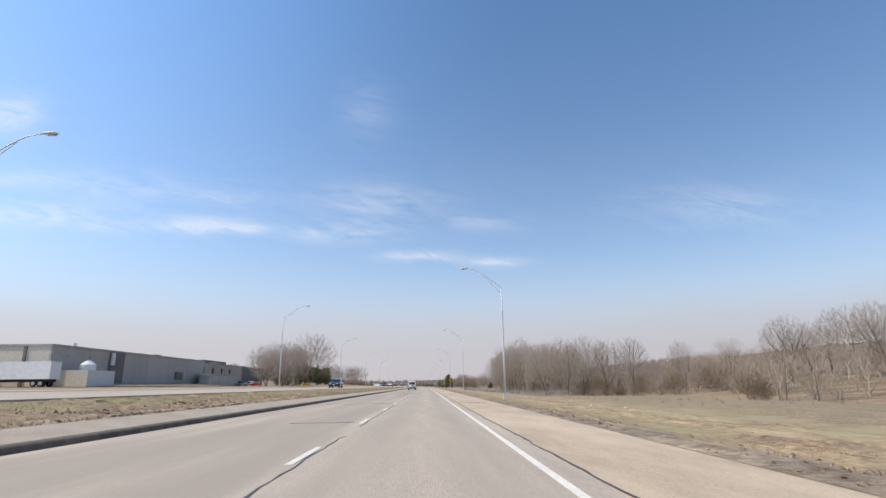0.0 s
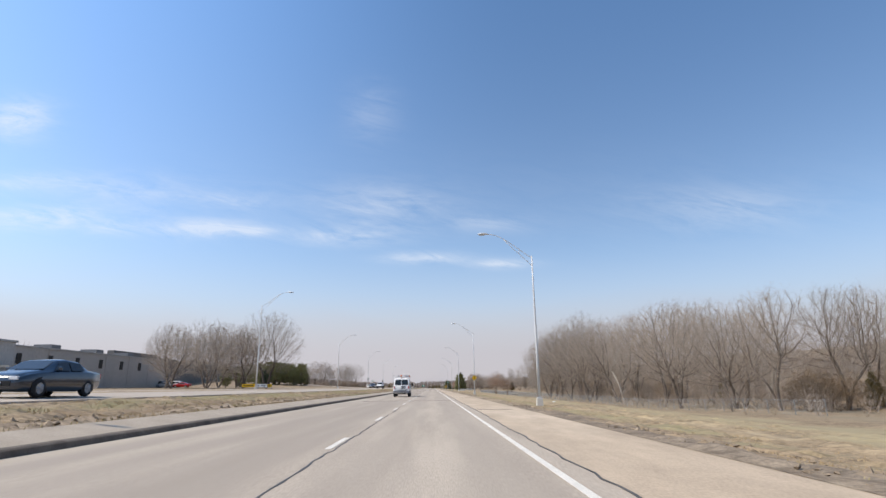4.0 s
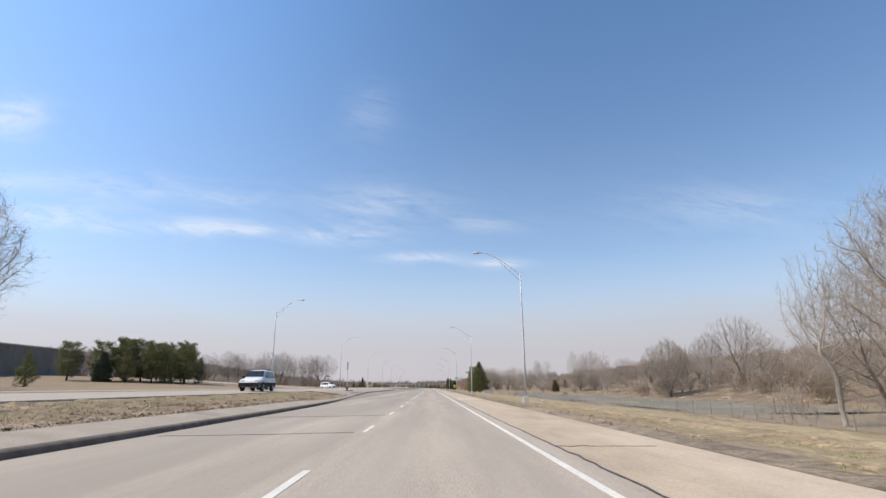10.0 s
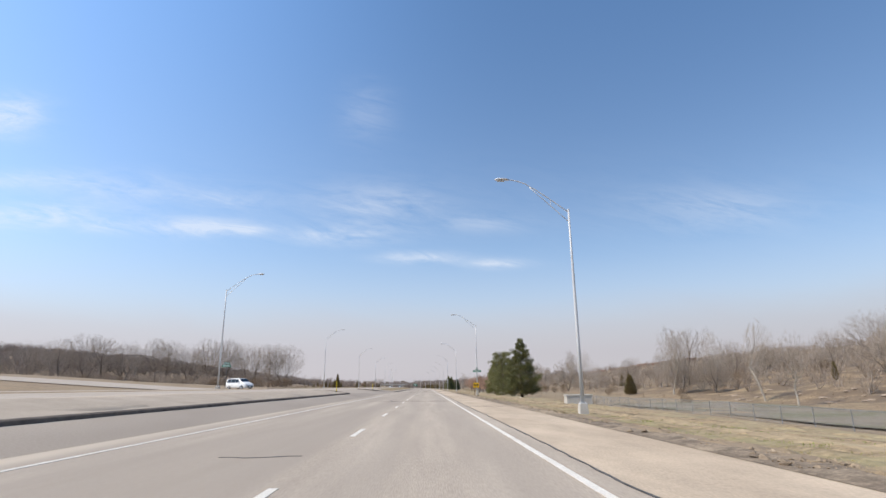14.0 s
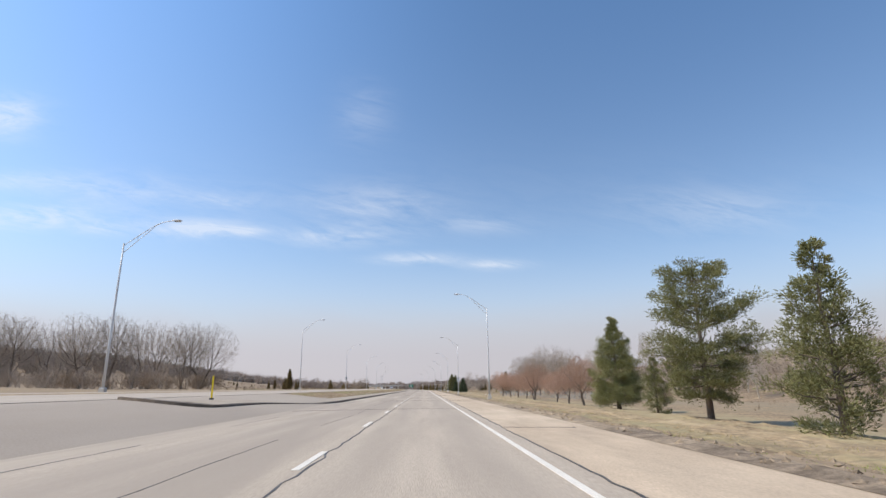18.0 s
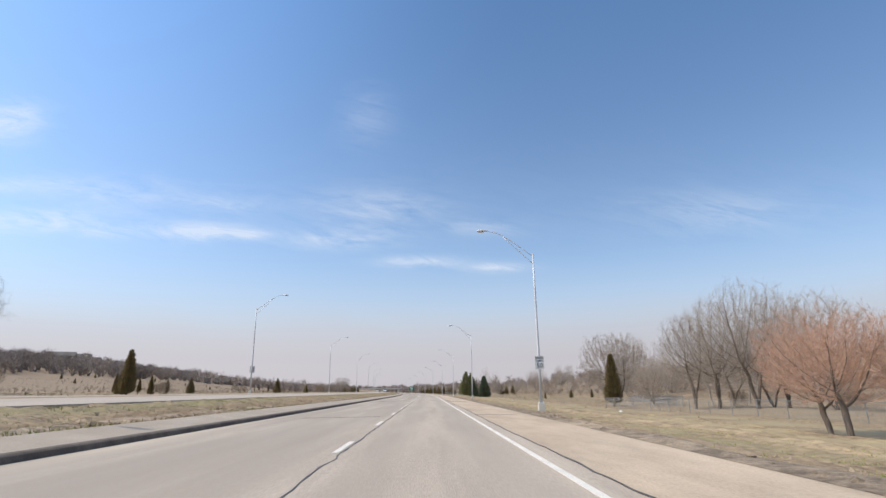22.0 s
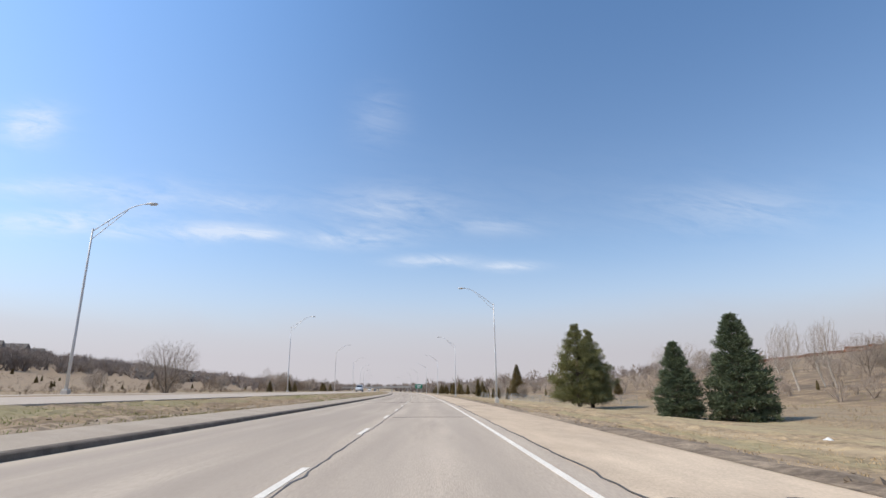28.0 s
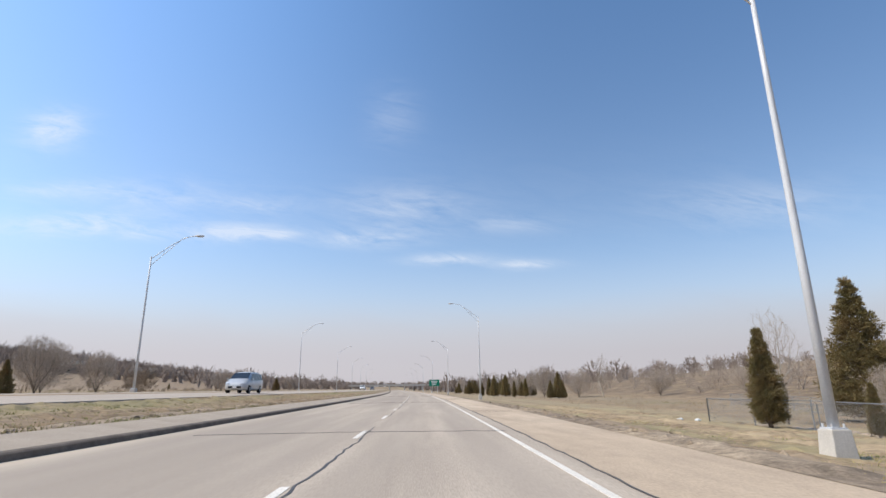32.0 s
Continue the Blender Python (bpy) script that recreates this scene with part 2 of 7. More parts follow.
LANE = material("worn_concrete", (0.465, 0.386, 0.305), 0.85, alt=(0.415, 0.344, 0.272), scale=0.9, fine=45, bump=0.3,
                third=(0.465, 0.388, 0.305), tscale=0.16, stretch=(1.6, 0.12, 1), coords="UV", tracks=((0.345, 0.288, 0.23), (0.54, 0.45, 0.345)), grit=0.6, mid=0.8, blotch=0.24, zones=((-7.3, -1.7, 0.4, (0.325, 0.27, 0.215), 0.75),))
SHOULDER = material("shoulder_concrete", (0.52, 0.405, 0.290), 0.9, alt=(0.455, 0.352, 0.25), scale=0.7, fine=40, bump=0.12, grit=0.5, mid=1.0, blotch=0.28,
                    third=(0.56, 0.445, 0.325), tscale=0.2, stretch=(1, 0.3, 1), coords="UV")
BAY = material("turning_bay_concrete", (0.365, 0.303, 0.241), 0.85, alt=(0.325, 0.268, 0.212), scale=0.3, fine=40, bump=0.2, third=(0.39, 0.325, 0.258), tscale=0.12, stretch=(1, 0.3, 1), coords="UV", grit=0.35)
OPP = material("far_carriageway_concrete", (0.455, 0.38, 0.305), 0.85, alt=(0.41, 0.342, 0.273), scale=0.5, fine=40, bump=0.2,
               stretch=(1, 0.3, 1), coords="UV")
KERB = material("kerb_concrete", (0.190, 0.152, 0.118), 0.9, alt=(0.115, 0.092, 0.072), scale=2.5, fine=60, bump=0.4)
MEDIAN_STRIP = material("median_concrete", (0.43, 0.355, 0.275), 0.9, alt=(0.36, 0.295, 0.225), scale=0.8, fine=50, bump=0.25)
PAINT = material("road_paint", (0.77, 0.715, 0.625), 0.6, alt=(0.68, 0.63, 0.545), scale=1.2, fine=60, spread=0.25)
TAR = material("tar_seal", (0.055, 0.052, 0.05), 0.6, alt=(0.10, 0.095, 0.09), scale=5, fine=30)
MUD = material("wet_brown_mud", (0.30, 0.232, 0.163), 0.95, alt=(0.20, 0.152, 0.108), scale=0.8, fine=22, bump=0.8, third=(0.38, 0.295, 0.205), tscale=0.12, mid=2.5)
DIRT = material("verge_dirt", (0.40, 0.305, 0.21), 0.95, alt=(0.27, 0.20, 0.135), scale=1.2, fine=22, bump=0.7,
                third=(0.33, 0.26, 0.18), tscale=0.35, mid=2.5)
GRASS = material("winter_grass", (0.365, 0.268, 0.165), 0.95, alt=(0.24, 0.174, 0.11), scale=0.35, fine=5, bump=1.0,
                 third=(0.32, 0.24, 0.145), tscale=0.06, spread=0.3, coords="UV", mid=3.0,
                 zones=((4.4, 6.6, 0.6, (0.27, 0.205, 0.14), 0.85), (6.2, 8.9, 0.9, (0.285, 0.245, 0.135), 0.75), (8.4, 10.6, 0.9, (0.45, 0.35, 0.215), 0.7), (10.2, 22.0, 1.2, (0.345, 0.282, 0.165), 0.85),
                        (-13.2, -10.3, 0.8, (0.25, 0.212, 0.105), 0.85), (-10.6, -8.5, 0.6, (0.235, 0.165, 0.098), 0.85), (22, 44, 6, (0.255, 0.205, 0.135), 0.7), (44, 130, 8, (0.155, 0.112, 0.076), 0.9),
                        (-60, -22, 6, (0.29, 0.215, 0.135), 0.7), (120, 500, 20, (0.20, 0.148, 0.098), 0.85), (-900, -60, 15, (0.26, 0.19, 0.128), 0.85)))
BLADE = material("dry_blades", (0.45, 0.335, 0.195), 0.9, alt=(0.33, 0.235, 0.13), scale=0.6, fine=5, third=(0.25, 0.25, 0.09), tscale=0.05)
WATER = material("ditch_water", (0.27, 0.228, 0.172), 0.9, alt=(0.20, 0.168, 0.125), scale=0.25, fine=4, spec=0.12, third=(0.18, 0.17, 0.10), tscale=0.09)
GALV = material("galvanised_steel", (0.60, 0.605, 0.61), 0.5, 0.1, alt=(0.55, 0.555, 0.56), scale=1.2, fine=40, grit=0.3)
DARKMETAL = material("weathered_steel", (0.20, 0.20, 0.205), 0.55, 0.4, scale=3, fine=40)
LUMGLASS = material("lamp_lens", (0.55, 0.55, 0.53), 0.25, spec=0.5, scale=8, fine=60)
BARK = material("grey_brown_bark", (0.115, 0.09, 0.071), 0.95, alt=(0.185, 0.148, 0.118), scale=2.5, fine=18, bump=0.6, stretch=(1, 1, 0.25), random_tint=0.15)
TWIG = material("bare_twigs", (0.31, 0.256, 0.208), 0.95, alt=(0.42, 0.352, 0.288), scale=0.7, fine=6, random_tint=0.18)
REDTWIG = material("reddish_budding_twigs", (0.45, 0.275, 0.19), 0.95, alt=(0.42, 0.28, 0.21), scale=1.0, fine=6, random_tint=0.2)
PALEBARK = material("pale_grey_bark", (0.42, 0.37, 0.31), 0.9, alt=(0.33, 0.29, 0.24), scale=2, fine=14, random_tint=0.1)
NEEDLE = material("pine_needles", (0.165, 0.170, 0.068), 0.8, alt=(0.235, 0.225, 0.098), scale=1.2, fine=7, random_tint=0.15)
SPRUCE = material("spruce_needles", (0.11, 0.135, 0.075), 0.8, alt=(0.075, 0.095, 0.052), scale=1.5, fine=8, random_tint=0.1)
CEDAR = material("winter_cedar_foliage", (0.165, 0.140, 0.056), 0.85, alt=(0.25, 0.175, 0.08), scale=1.5, fine=8, random_tint=0.2)
BUDTWIG = material("reddish_brown_shoots", (0.32, 0.20, 0.138), 0.95, alt=(0.27, 0.19, 0.14), scale=1.0, fine=6, random_tint=0.2)
BRUSH = material("dry_brush", (0.29, 0.215, 0.148), 0.95, alt=(0.215, 0.158, 0.108), scale=0.6, fine=5, random_tint=0.15)
CONCRETE = material("footing_concrete", (0.54, 0.50, 0.445), 0.9, alt=(0.46, 0.425, 0.375), scale=2, fine=30, bump=0.2, grit=0.3)
WALLGREY = material("grey_metal_siding", (0.46, 0.43, 0.39), 0.6, alt=(0.41, 0.383, 0.348), scale=0.2, fine=8, stretch=(1, 1, 0.2))
WALLDARK = material("dark_siding", (0.19, 0.175, 0.158), 0.6, scale=0.3, fine=8)
WHITE = material("white_paint", (0.78, 0.78, 0.77), 0.4, alt=(0.70, 0.70, 0.69), scale=1.5, fine=20, spec=0.5)
ROOF = material("roof_membrane", (0.45, 0.44, 0.42), 0.9, scale=0.4, fine=8)
BLACK = material("black_rubber", (0.022, 0.022, 0.023), 0.75, scale=5, fine=50)
DARKGLASS = material("dark_tinted_glass", (0.02, 0.024, 0.028), 0.06, spec=0.45, scale=2, fine=30)
YELLOW = material("sign_yellow", (0.85, 0.50, 0.015), 0.4, alt=(0.80, 0.46, 0.015), scale=4, fine=40, spec=0.4)
GREEN = material("sign_green", (0.0, 0.22, 0.13), 0.45, alt=(0.0, 0.19, 0.11), scale=4, fine=40)
SIGNWHITE = material("sign_white", (0.86, 0.86, 0.84), 0.45, alt=(0.82, 0.82, 0.80), scale=4, fine=40)
SIGNBLACK = material("sign_black", (0.02, 0.02, 0.02), 0.5, scale=4, fine=40)
FARWOOD = material("leafless_thicket", (0.29, 0.23, 0.18), 0.95, alt=(0.38, 0.31, 0.25), scale=0.12, fine=1.5, third=(0.29, 0.23, 0.18), tscale=0.03)
# a darker copy of FARWOOD, for the ridge and the farthest woods
FARWOOD_DARK = material("leafless_thicket_dark", (0.25, 0.20, 0.167), 0.95, alt=(0.34, 0.28, 0.235), scale=0.05, fine=1.2, third=(0.19, 0.152, 0.127), tscale=0.015)
RIM = material("wheel_metal", (0.45, 0.45, 0.46), 0.4, 0.6, scale=5, fine=50)
HEADLIGHT = material("headlight_glass", (0.75, 0.76, 0.78), 0.12, spec=0.7, scale=4, fine=40)
TAILRED = material("red_lens", (0.45, 0.02, 0.015), 0.2, spec=0.6, scale=4, fine=40)
AMBER = material("amber_lens", (0.90, 0.22, 0.01), 0.25, spec=0.6, scale=4, fine=40)
NAVY = material("navy_car_paint", (0.010, 0.022, 0.042), 0.22, spec=0.6, coat=0.6, scale=1, fine=20)
SLATE = material("slate_car_paint", (0.055, 0.065, 0.085), 0.28, 0.3, spec=0.6, coat=0.5, scale=1, fine=20)
SILVER = material("silver_car_paint", (0.58, 0.59, 0.59), 0.35, 0.15, coat=0.5, scale=1, fine=20)
VANWHITE = material("dusty_white_van_paint", (0.92, 0.915, 0.90), 0.35, alt=(0.89, 0.88, 0.86), third=(0.84, 0.82, 0.79), tscale=0.7, scale=0.5, fine=12, grit=0.25, spec=0.5, coat=0.3)
SEAM = material("panel_gap_and_crease_line", (0.16, 0.16, 0.165), 0.7, scale=4, fine=30)
BUMPER = material("scuffed_grey_steel", (0.17, 0.17, 0.18), 0.5, 0.3, alt=(0.26, 0.26, 0.27), scale=3, fine=30)
PLATE = material("plate_face", (0.52, 0.54, 0.55), 0.5, scale=4, fine=30)
LADDER = material("orange_fibreglass", (0.62, 0.13, 0.035), 0.5, alt=(0.50, 0.11, 0.035), scale=3, fine=30)
LOGOGREEN = material("green_vinyl", (0.10, 0.42, 0.06), 0.4, scale=4, fine=40)
POSTBROWN = material("brown_post_paint", (0.10, 0.065, 0.045), 0.6, scale=4, fine=40)
DELIN = material("yellow_plastic", (0.80, 0.58, 0.03), 0.5, scale=4, fine=40)
CREAM = material("cream_siding", (0.62, 0.56, 0.45), 0.6, alt=(0.56, 0.50, 0.40), scale=0.3, fine=10, stretch=(1, 1, 0.2))
ORANGE_LOCO = material("orange_locomotive_paint", (0.34, 0.125, 0.055), 0.6, alt=(0.24, 0.10, 0.055), scale=0.5, fine=6)
RUST = material("rust_brown_wagon_paint", (0.20, 0.085, 0.05), 0.8, alt=(0.13, 0.065, 0.045), scale=0.5, fine=6, random_tint=0.3)
TANWALL = material("pale_house_siding", (0.26, 0.24, 0.215), 0.7, alt=(0.22, 0.20, 0.18), scale=0.4, fine=8, random_tint=0.15)
SHINGLE = material("roof_shingles", (0.15, 0.135, 0.12), 0.9, scale=0.6, fine=8, random_tint=0.2)
LITTER = material("white_litter", (0.75, 0.75, 0.73), 0.7, scale=8, fine=40)
LIMESTONE = material("pale_rubble", (0.42, 0.33, 0.25), 0.95, alt=(0.32, 0.25, 0.185), scale=1.5, fine=10, bump=0.5, random_tint=0.15)
WIRE = material("galvanised_wire", (0.30, 0.30, 0.30), 0.5, 0.4, scale=3, fine=40)

# ---- the road's line ----
BEND = [(-600.0, 0.0), (515.0, 0.0), (850.0, 6.5), (900.0, 6.8), (4500.0, 6.8)]
S_TAB = np.arange(-600, 4500, 1.0)
H_TAB = np.radians(np.interp(S_TAB, [b[0] for b in BEND], [b[1] for b in BEND]))
X_TAB = np.concatenate([[0], np.cumsum((-np.sin(H_TAB[1:]) - np.sin(H_TAB[:-1])) / 2)])
Y_TAB = np.concatenate([[0], np.cumsum((np.cos(H_TAB[1:]) + np.cos(H_TAB[:-1])) / 2)])
X_TAB, Y_TAB = X_TAB - X_TAB[600], Y_TAB - Y_TAB[600]


def on_road(s, lat, z):
    """World places of stations s along the road and offsets lat to the right of the driven lane's middle."""
    s, lat = np.asarray(s, float), np.asarray(lat, float)
    h = np.interp(s, S_TAB, H_TAB)
    return np.stack([np.interp(s, S_TAB, X_TAB) + lat * np.cos(h), np.interp(s, S_TAB, Y_TAB) + lat * np.sin(h),
                     np.broadcast_to(np.asarray(z, float), s.shape)], -1)


def smooth(x, a, b):
    t = np.clip((np.asarray(x, float) - a) / (b - a), 0, 1)
    return t * t * (3 - 2 * t)


def bumps(s, lat, size):
    """Gentle rolling relief from a few waves."""
    return (np.sin(s / size + 1.3 * np.sin(lat / size * 0.7)) + np.sin(lat / size * 1.31 + 0.8 * np.sin(s / size * 0.53) + 2.0)) * 0.5


def ground_z(s, lat):
    s, lat = np.asarray(s, float), np.asarray(lat, float)
    z = np.full(np.broadcast(s, lat).shape, -0.06)
    # right: verge, hollow, then the slope up to the railway
    z = z - 0.32 * smooth(lat, 5.0, 7.8) - 0.68 * smooth(lat, 8.8, 20) - 0.8 * smooth(lat, 17, 27) * smooth(s, 90, 140) * (1 - smooth(s, 330, 380))
    tall = np.interp(s, [-100, 400, 600, 775, 900, 1000, 1300, 1600], [25, 25, 25, 23.5, 20, 17, 8, 4])
    z = z + tall * (0.22 * smooth(lat, 40, 100) + 0.78 * smooth(lat, 78, 292))
    z = z + 0.3 * bumps(s, lat, 6.0) * smooth(lat, 12, 40) + 0.06 * bumps(s, lat, 1.7) * smooth(lat, 5.5, 8)
    z = z + 0.9 * np.abs(bumps(s, lat, 3.1)) * smooth(lat, 50, 58) * (1 - smooth(lat, 70, 90)) * smooth(s, 225, 260) * (1 - smooth(s, 380, 440))
    # left: median crown, far carriageway a little higher, fields and a wooded ridge
    z = z + 0.35 * smooth(-lat, 7.0, 8.8) + 0.40 * smooth(-lat, 8.7, 13) + 0.35 * smooth(-lat, 13, 20.5) - 0.30 * smooth(-lat, 20.9, 22.4)
    z = z + 0.8 * smooth(-lat, 24, 60) + 3.2 * smooth(-lat, 26, 110) * smooth(s, 250, 330) * (1 - smooth(s, 380, 440))
    ridge = np.interp(s, [-200, 200, 420, 700, 1000, 1500, 2500], [5, 8, 17, 33, 38, 28, 16])
    z = z + ridge * smooth(-lat, 60, 430) + 0.4 * bumps(s, lat, 16.0) * smooth(-lat, 40, 90) + 0.05 * bumps(s, lat, 1.9) * smooth(-lat, 8.8, 10) * (1 - smooth(-lat, 12, 13))
    # straight ahead, a low wooded rise
    z = z + 9 * smooth(s, 1500, 2600)
    return z


def mesh_object(name, verts, faces, mat, smooth_shade=False):
    me = bpy.data.meshes.new(name)
    if isinstance(verts, np.ndarray):
        verts = verts.tolist()
    if isinstance(faces, np.ndarray):
        faces = faces.tolist()
    me.from_pydata(verts, [], faces)
    me.materials.append(mat)
    if smooth_shade:
        me.polygons.foreach_set("use_smooth", [True] * len(me.polygons))
    return new(name, me)


def under(ob, parent):
    ob.parent = parent
    return ob


def grid_faces(n, m):
    i = np.arange(n - 1)[:, None] * m + np.arange(m - 1)[None, :]
    return np.stack([i, i + m, i + m + 1, i + 1], -1).reshape(-1, 4)


def stamp(ob, lat, s):
    """Gives a sheet the road's own coordinates: offset and station in metres."""
    uv = ob.data.uv_layers.new(name="UVMap")
    idx = np.empty(len(ob.data.loops), dtype=np.int32)
    ob.data.loops.foreach_get("vertex_index", idx)
    uv.data.foreach_set("uv", np.stack([lat.ravel()[idx], s.ravel()[idx]], 1).astype(np.float32).ravel())
    return ob


def grid_sheet(name, stations, lats, height, mat, smooth_shade=True):
    s, l = np.meshgrid(stations, lats, indexing="ij")
    z = height(s, l)
    v = on_road(s.ravel(), l.ravel(), z.ravel())
    f = grid_faces(len(stations), len(lats))[:, ::-1]
    return stamp(mesh_object(name, v, f, mat, smooth_shade), l, s)


def strip(name, a, b, step, profile, mat, closed=False):
    """A section, as (offset, height) pairs, drawn along the road from station a to b."""
    st = np.arange(a, b + step * 0.5, step)
    lats, zs = [p[0] for p in profile], [p[1] for p in profile]
    s, l = np.meshgrid(st, lats, indexing="ij")
    z = np.broadcast_to(np.array(zs), s.shape)
    v = on_road(s.ravel(), l.ravel(), z.ravel())
    return stamp(mesh_object(name, v, grid_faces(len(st), len(lats))[:, ::-1], mat), l, s)


# ---- ground, carriageways, kerbs ----
def median_edge(s):
    """Offset of the median's kerb: it steps back for a turning bay before the junction."""
    s = np.asarray(s, float)
    return np.where(s < 345, -7.0 - 1.95 * smooth(s, 208, 272), -8.9 + 1.9 * smooth(s, 362, 384))


def shaped_strip(name, a, b, step, profile, mat, edge):
    """As strip(), with the offsets counted from a line that swings, and heights above the ground there or fixed."""
    st = np.arange(a, b + step * 0.5, step)
    s, l = np.meshgrid(st, [p[0] for p in profile], indexing="ij")
    l = l + edge(s)
    z = np.stack([np.full(len(st), p[1]) for p in profile], 1)
    lift = np.clip(ground_z(st, edge(st) + 0.3) - ground_z(st, np.full(len(st), -7.0)), 0, None)
    v = on_road(s.ravel(), l.ravel(), (z + lift[:, None]).ravel())
    return mesh_object(name, v, grid_faces(len(st), len(profile))[:, ::-1], mat)


st = np.concatenate([np.arange(-400, 900, 3.0), np.arange(900, 2000, 25.0), np.linspace(2000, 4400, 30)])
lt = np.concatenate([-np.geomspace(1800, 60, 34), np.arange(-56, -23, 2.5), np.linspace(-21.8, -13, 8), np.arange(-12.6, -6.6, 0.6),
                     np.linspace(-6.2, 4.5, 6), np.arange(4.9, 14, 0.6), np.arange(14, 60, 2.0), np.geomspace(60, 1500, 44)])
ground = tagged(grid_sheet("ground", st, lt, ground_z, GRASS), "dry tan winter grass fields with patches of new green", "ground", kind="structure")

ROAD_A, ROAD_B = -150, 1700
road = tagged(strip("road", ROAD_A, ROAD_B, 10, [(-7.05, -0.3), (-7.05, -0.01), (-1.83, 0.02), (2.05, 0.0), (2.05, -0.3)], LANE),
              "pale worn concrete carriageway with tar-sealed joints", "road", kind="structure")
shoulder = tagged(strip("shoulder", ROAD_A, ROAD_B, 10, [(2.052, -0.3), (2.052, -0.004), (4.6, -0.045), (5.3, -0.13)], SHOULDER),
                  "tan concrete hard shoulder beside the driven lane", "shoulder", kind="structure")
far_road = tagged(strip("road_2", ROAD_A, ROAD_B, 10, [(-21.0, 0.3), (-20.9, 1.07), (-13.2, 0.76), (-13.1, 0.3)], OPP),
                  "pale concrete opposite carriageway", "road", kind="structure")
junction = tagged(grid_sheet("road_3", np.arange(242, 388, 2.0), np.linspace(-13.4, -7.04, 9), lambda s, l: ground_z(s, l) + 0.05, BAY),
                  "concrete turning bay and junction opening in the median", "road", kind="structure")
s_in, f_in = np.meshgrid(np.arange(206, 245, 2.0), np.linspace(0, 1, 5), indexing="ij")
l_in = -7.04 + (median_edge(s_in) - 0.05 + 7.04) * f_in
bay = stamp(mesh_object("road_5", on_road(s_in.ravel(), l_in.ravel(), (ground_z(s_in, l_in) + 0.052).ravel()), grid_faces(20, 5), BAY, True), l_in, s_in)
tagged(bay, "concrete taper where the turning bay opens", "road", kind="structure")
side_road = tagged(grid_sheet("road_4", np.linspace(331, 352, 6), -np.geomspace(20.8, 130, 26), lambda s, l: ground_z(s, l) + 0.09, OPP),
                   "pale side road climbing away from the junction", "road", kind="structure")
far_verge = tagged(strip("verge", ROAD_A, ROAD_B, 10, [(-22.5, 0.745), (-20.95, 1.055)], DIRT), "bare dirt edge beside the opposite carriageway", "verge", kind="structure")


def ragged_strip(name, a, b, step, inner, width, mat, lift, seed, label, category, first=0.04):
    """A strip of bare ground whose outer edge wanders."""
    rng = np.random.default_rng(seed)
    st = np.arange(a, b, step)
    w = width * (0.55 + 0.45 * np.convolve(rng.random(len(st) + 8), np.ones(9) / 5.0, "valid"))
    side = 1 if width > 0 else -1
    cols = [0.0, 0.35, 0.7, 1.0]
    s = np.repeat(st[:, None], 4, 1)
    l = inner + w[:, None] * np.array(cols)[None, :] + rng.normal(0, 0.04, s.shape) * np.array([0, 1, 1, 1])
    z = ground_z(s, l) + np.array([first, lift + 0.03, lift + 0.015, -0.05]) + rng.normal(0, 0.028, s.shape) * np.array([0, 1, 1, 0])
    f = grid_faces(len(st), 4)
    return tagged(mesh_object(name, on_road(s.ravel(), l.ravel(), z.ravel()), f[:, ::-1] if side > 0 else f, mat, True), label, category, kind="structure")


verge = ragged_strip("verge_2", -60, 1000, 0.8, 4.52, 1.25, MUD, 0.02, 3, "bare trampled dirt along the hard shoulder", "verge", 0.0225)
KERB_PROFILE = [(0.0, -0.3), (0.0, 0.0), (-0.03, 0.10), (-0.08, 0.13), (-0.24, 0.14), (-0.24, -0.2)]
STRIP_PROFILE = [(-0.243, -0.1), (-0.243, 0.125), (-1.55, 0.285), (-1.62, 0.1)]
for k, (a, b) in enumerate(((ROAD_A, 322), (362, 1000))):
    tagged(shaped_strip("kerb_%d" % (k + 1), a, b, 2, KERB_PROFILE, KERB, median_edge), "dark brown concrete kerb of the median", "kerb", kind="structure")
    tagged(shaped_strip("median_%d" % (k + 1), a, b, 2, STRIP_PROFILE, MEDIAN_STRIP, median_edge), "tan concrete strip behind the median kerb", "median", kind="structure")
median_edging = ragged_strip("verge_3", -60, 241, 0.8, -8.6, -1.1, DIRT, 0.02, 4, "bare dirt edge of the grassy median", "verge", -0.03)
median_edging_far = ragged_strip("verge_4", 386, 900, 0.8, -8.6, -1.1, DIRT, 0.02, 6, "bare dirt edge of the grassy median", "verge", -0.03)
island = tagged(grid_sheet("median_3", np.arange(244, 323, 2.0), [-13.2, -13.15, -12.2, -11.1, -10.1, -9.14, -9.09], lambda s, l: ground_z(s, l) - 0.1 + 0.26 * smooth(s, 243, 248) * (1 - smooth(np.abs(l + 11.145), 2.0, 2.04)), MEDIAN_STRIP),
                "narrow concrete median island beside the turning bay", "median", kind="structure")
pond = tagged(grid_sheet("water", np.arange(236, 345, 4.0), np.linspace(27.5, 47, 8), lambda s, l: 0 * s - 1.72 + 0.02 * bumps(s, l, 3.0), WATER),
              "grey muddy flat of a drainage basin", "basin", kind="structure")
ballast = tagged(grid_sheet("railway_bed", np.arange(-200, 1300, 10.0), [276, 278, 284, 287], lambda s, l: ground_z(s, 0 * l + 280) + np.where(np.abs(l - 281) < 4, 0.5, -1.5), KERB),
                 "grey railway ballast along the embankment", "railway", kind="structure")


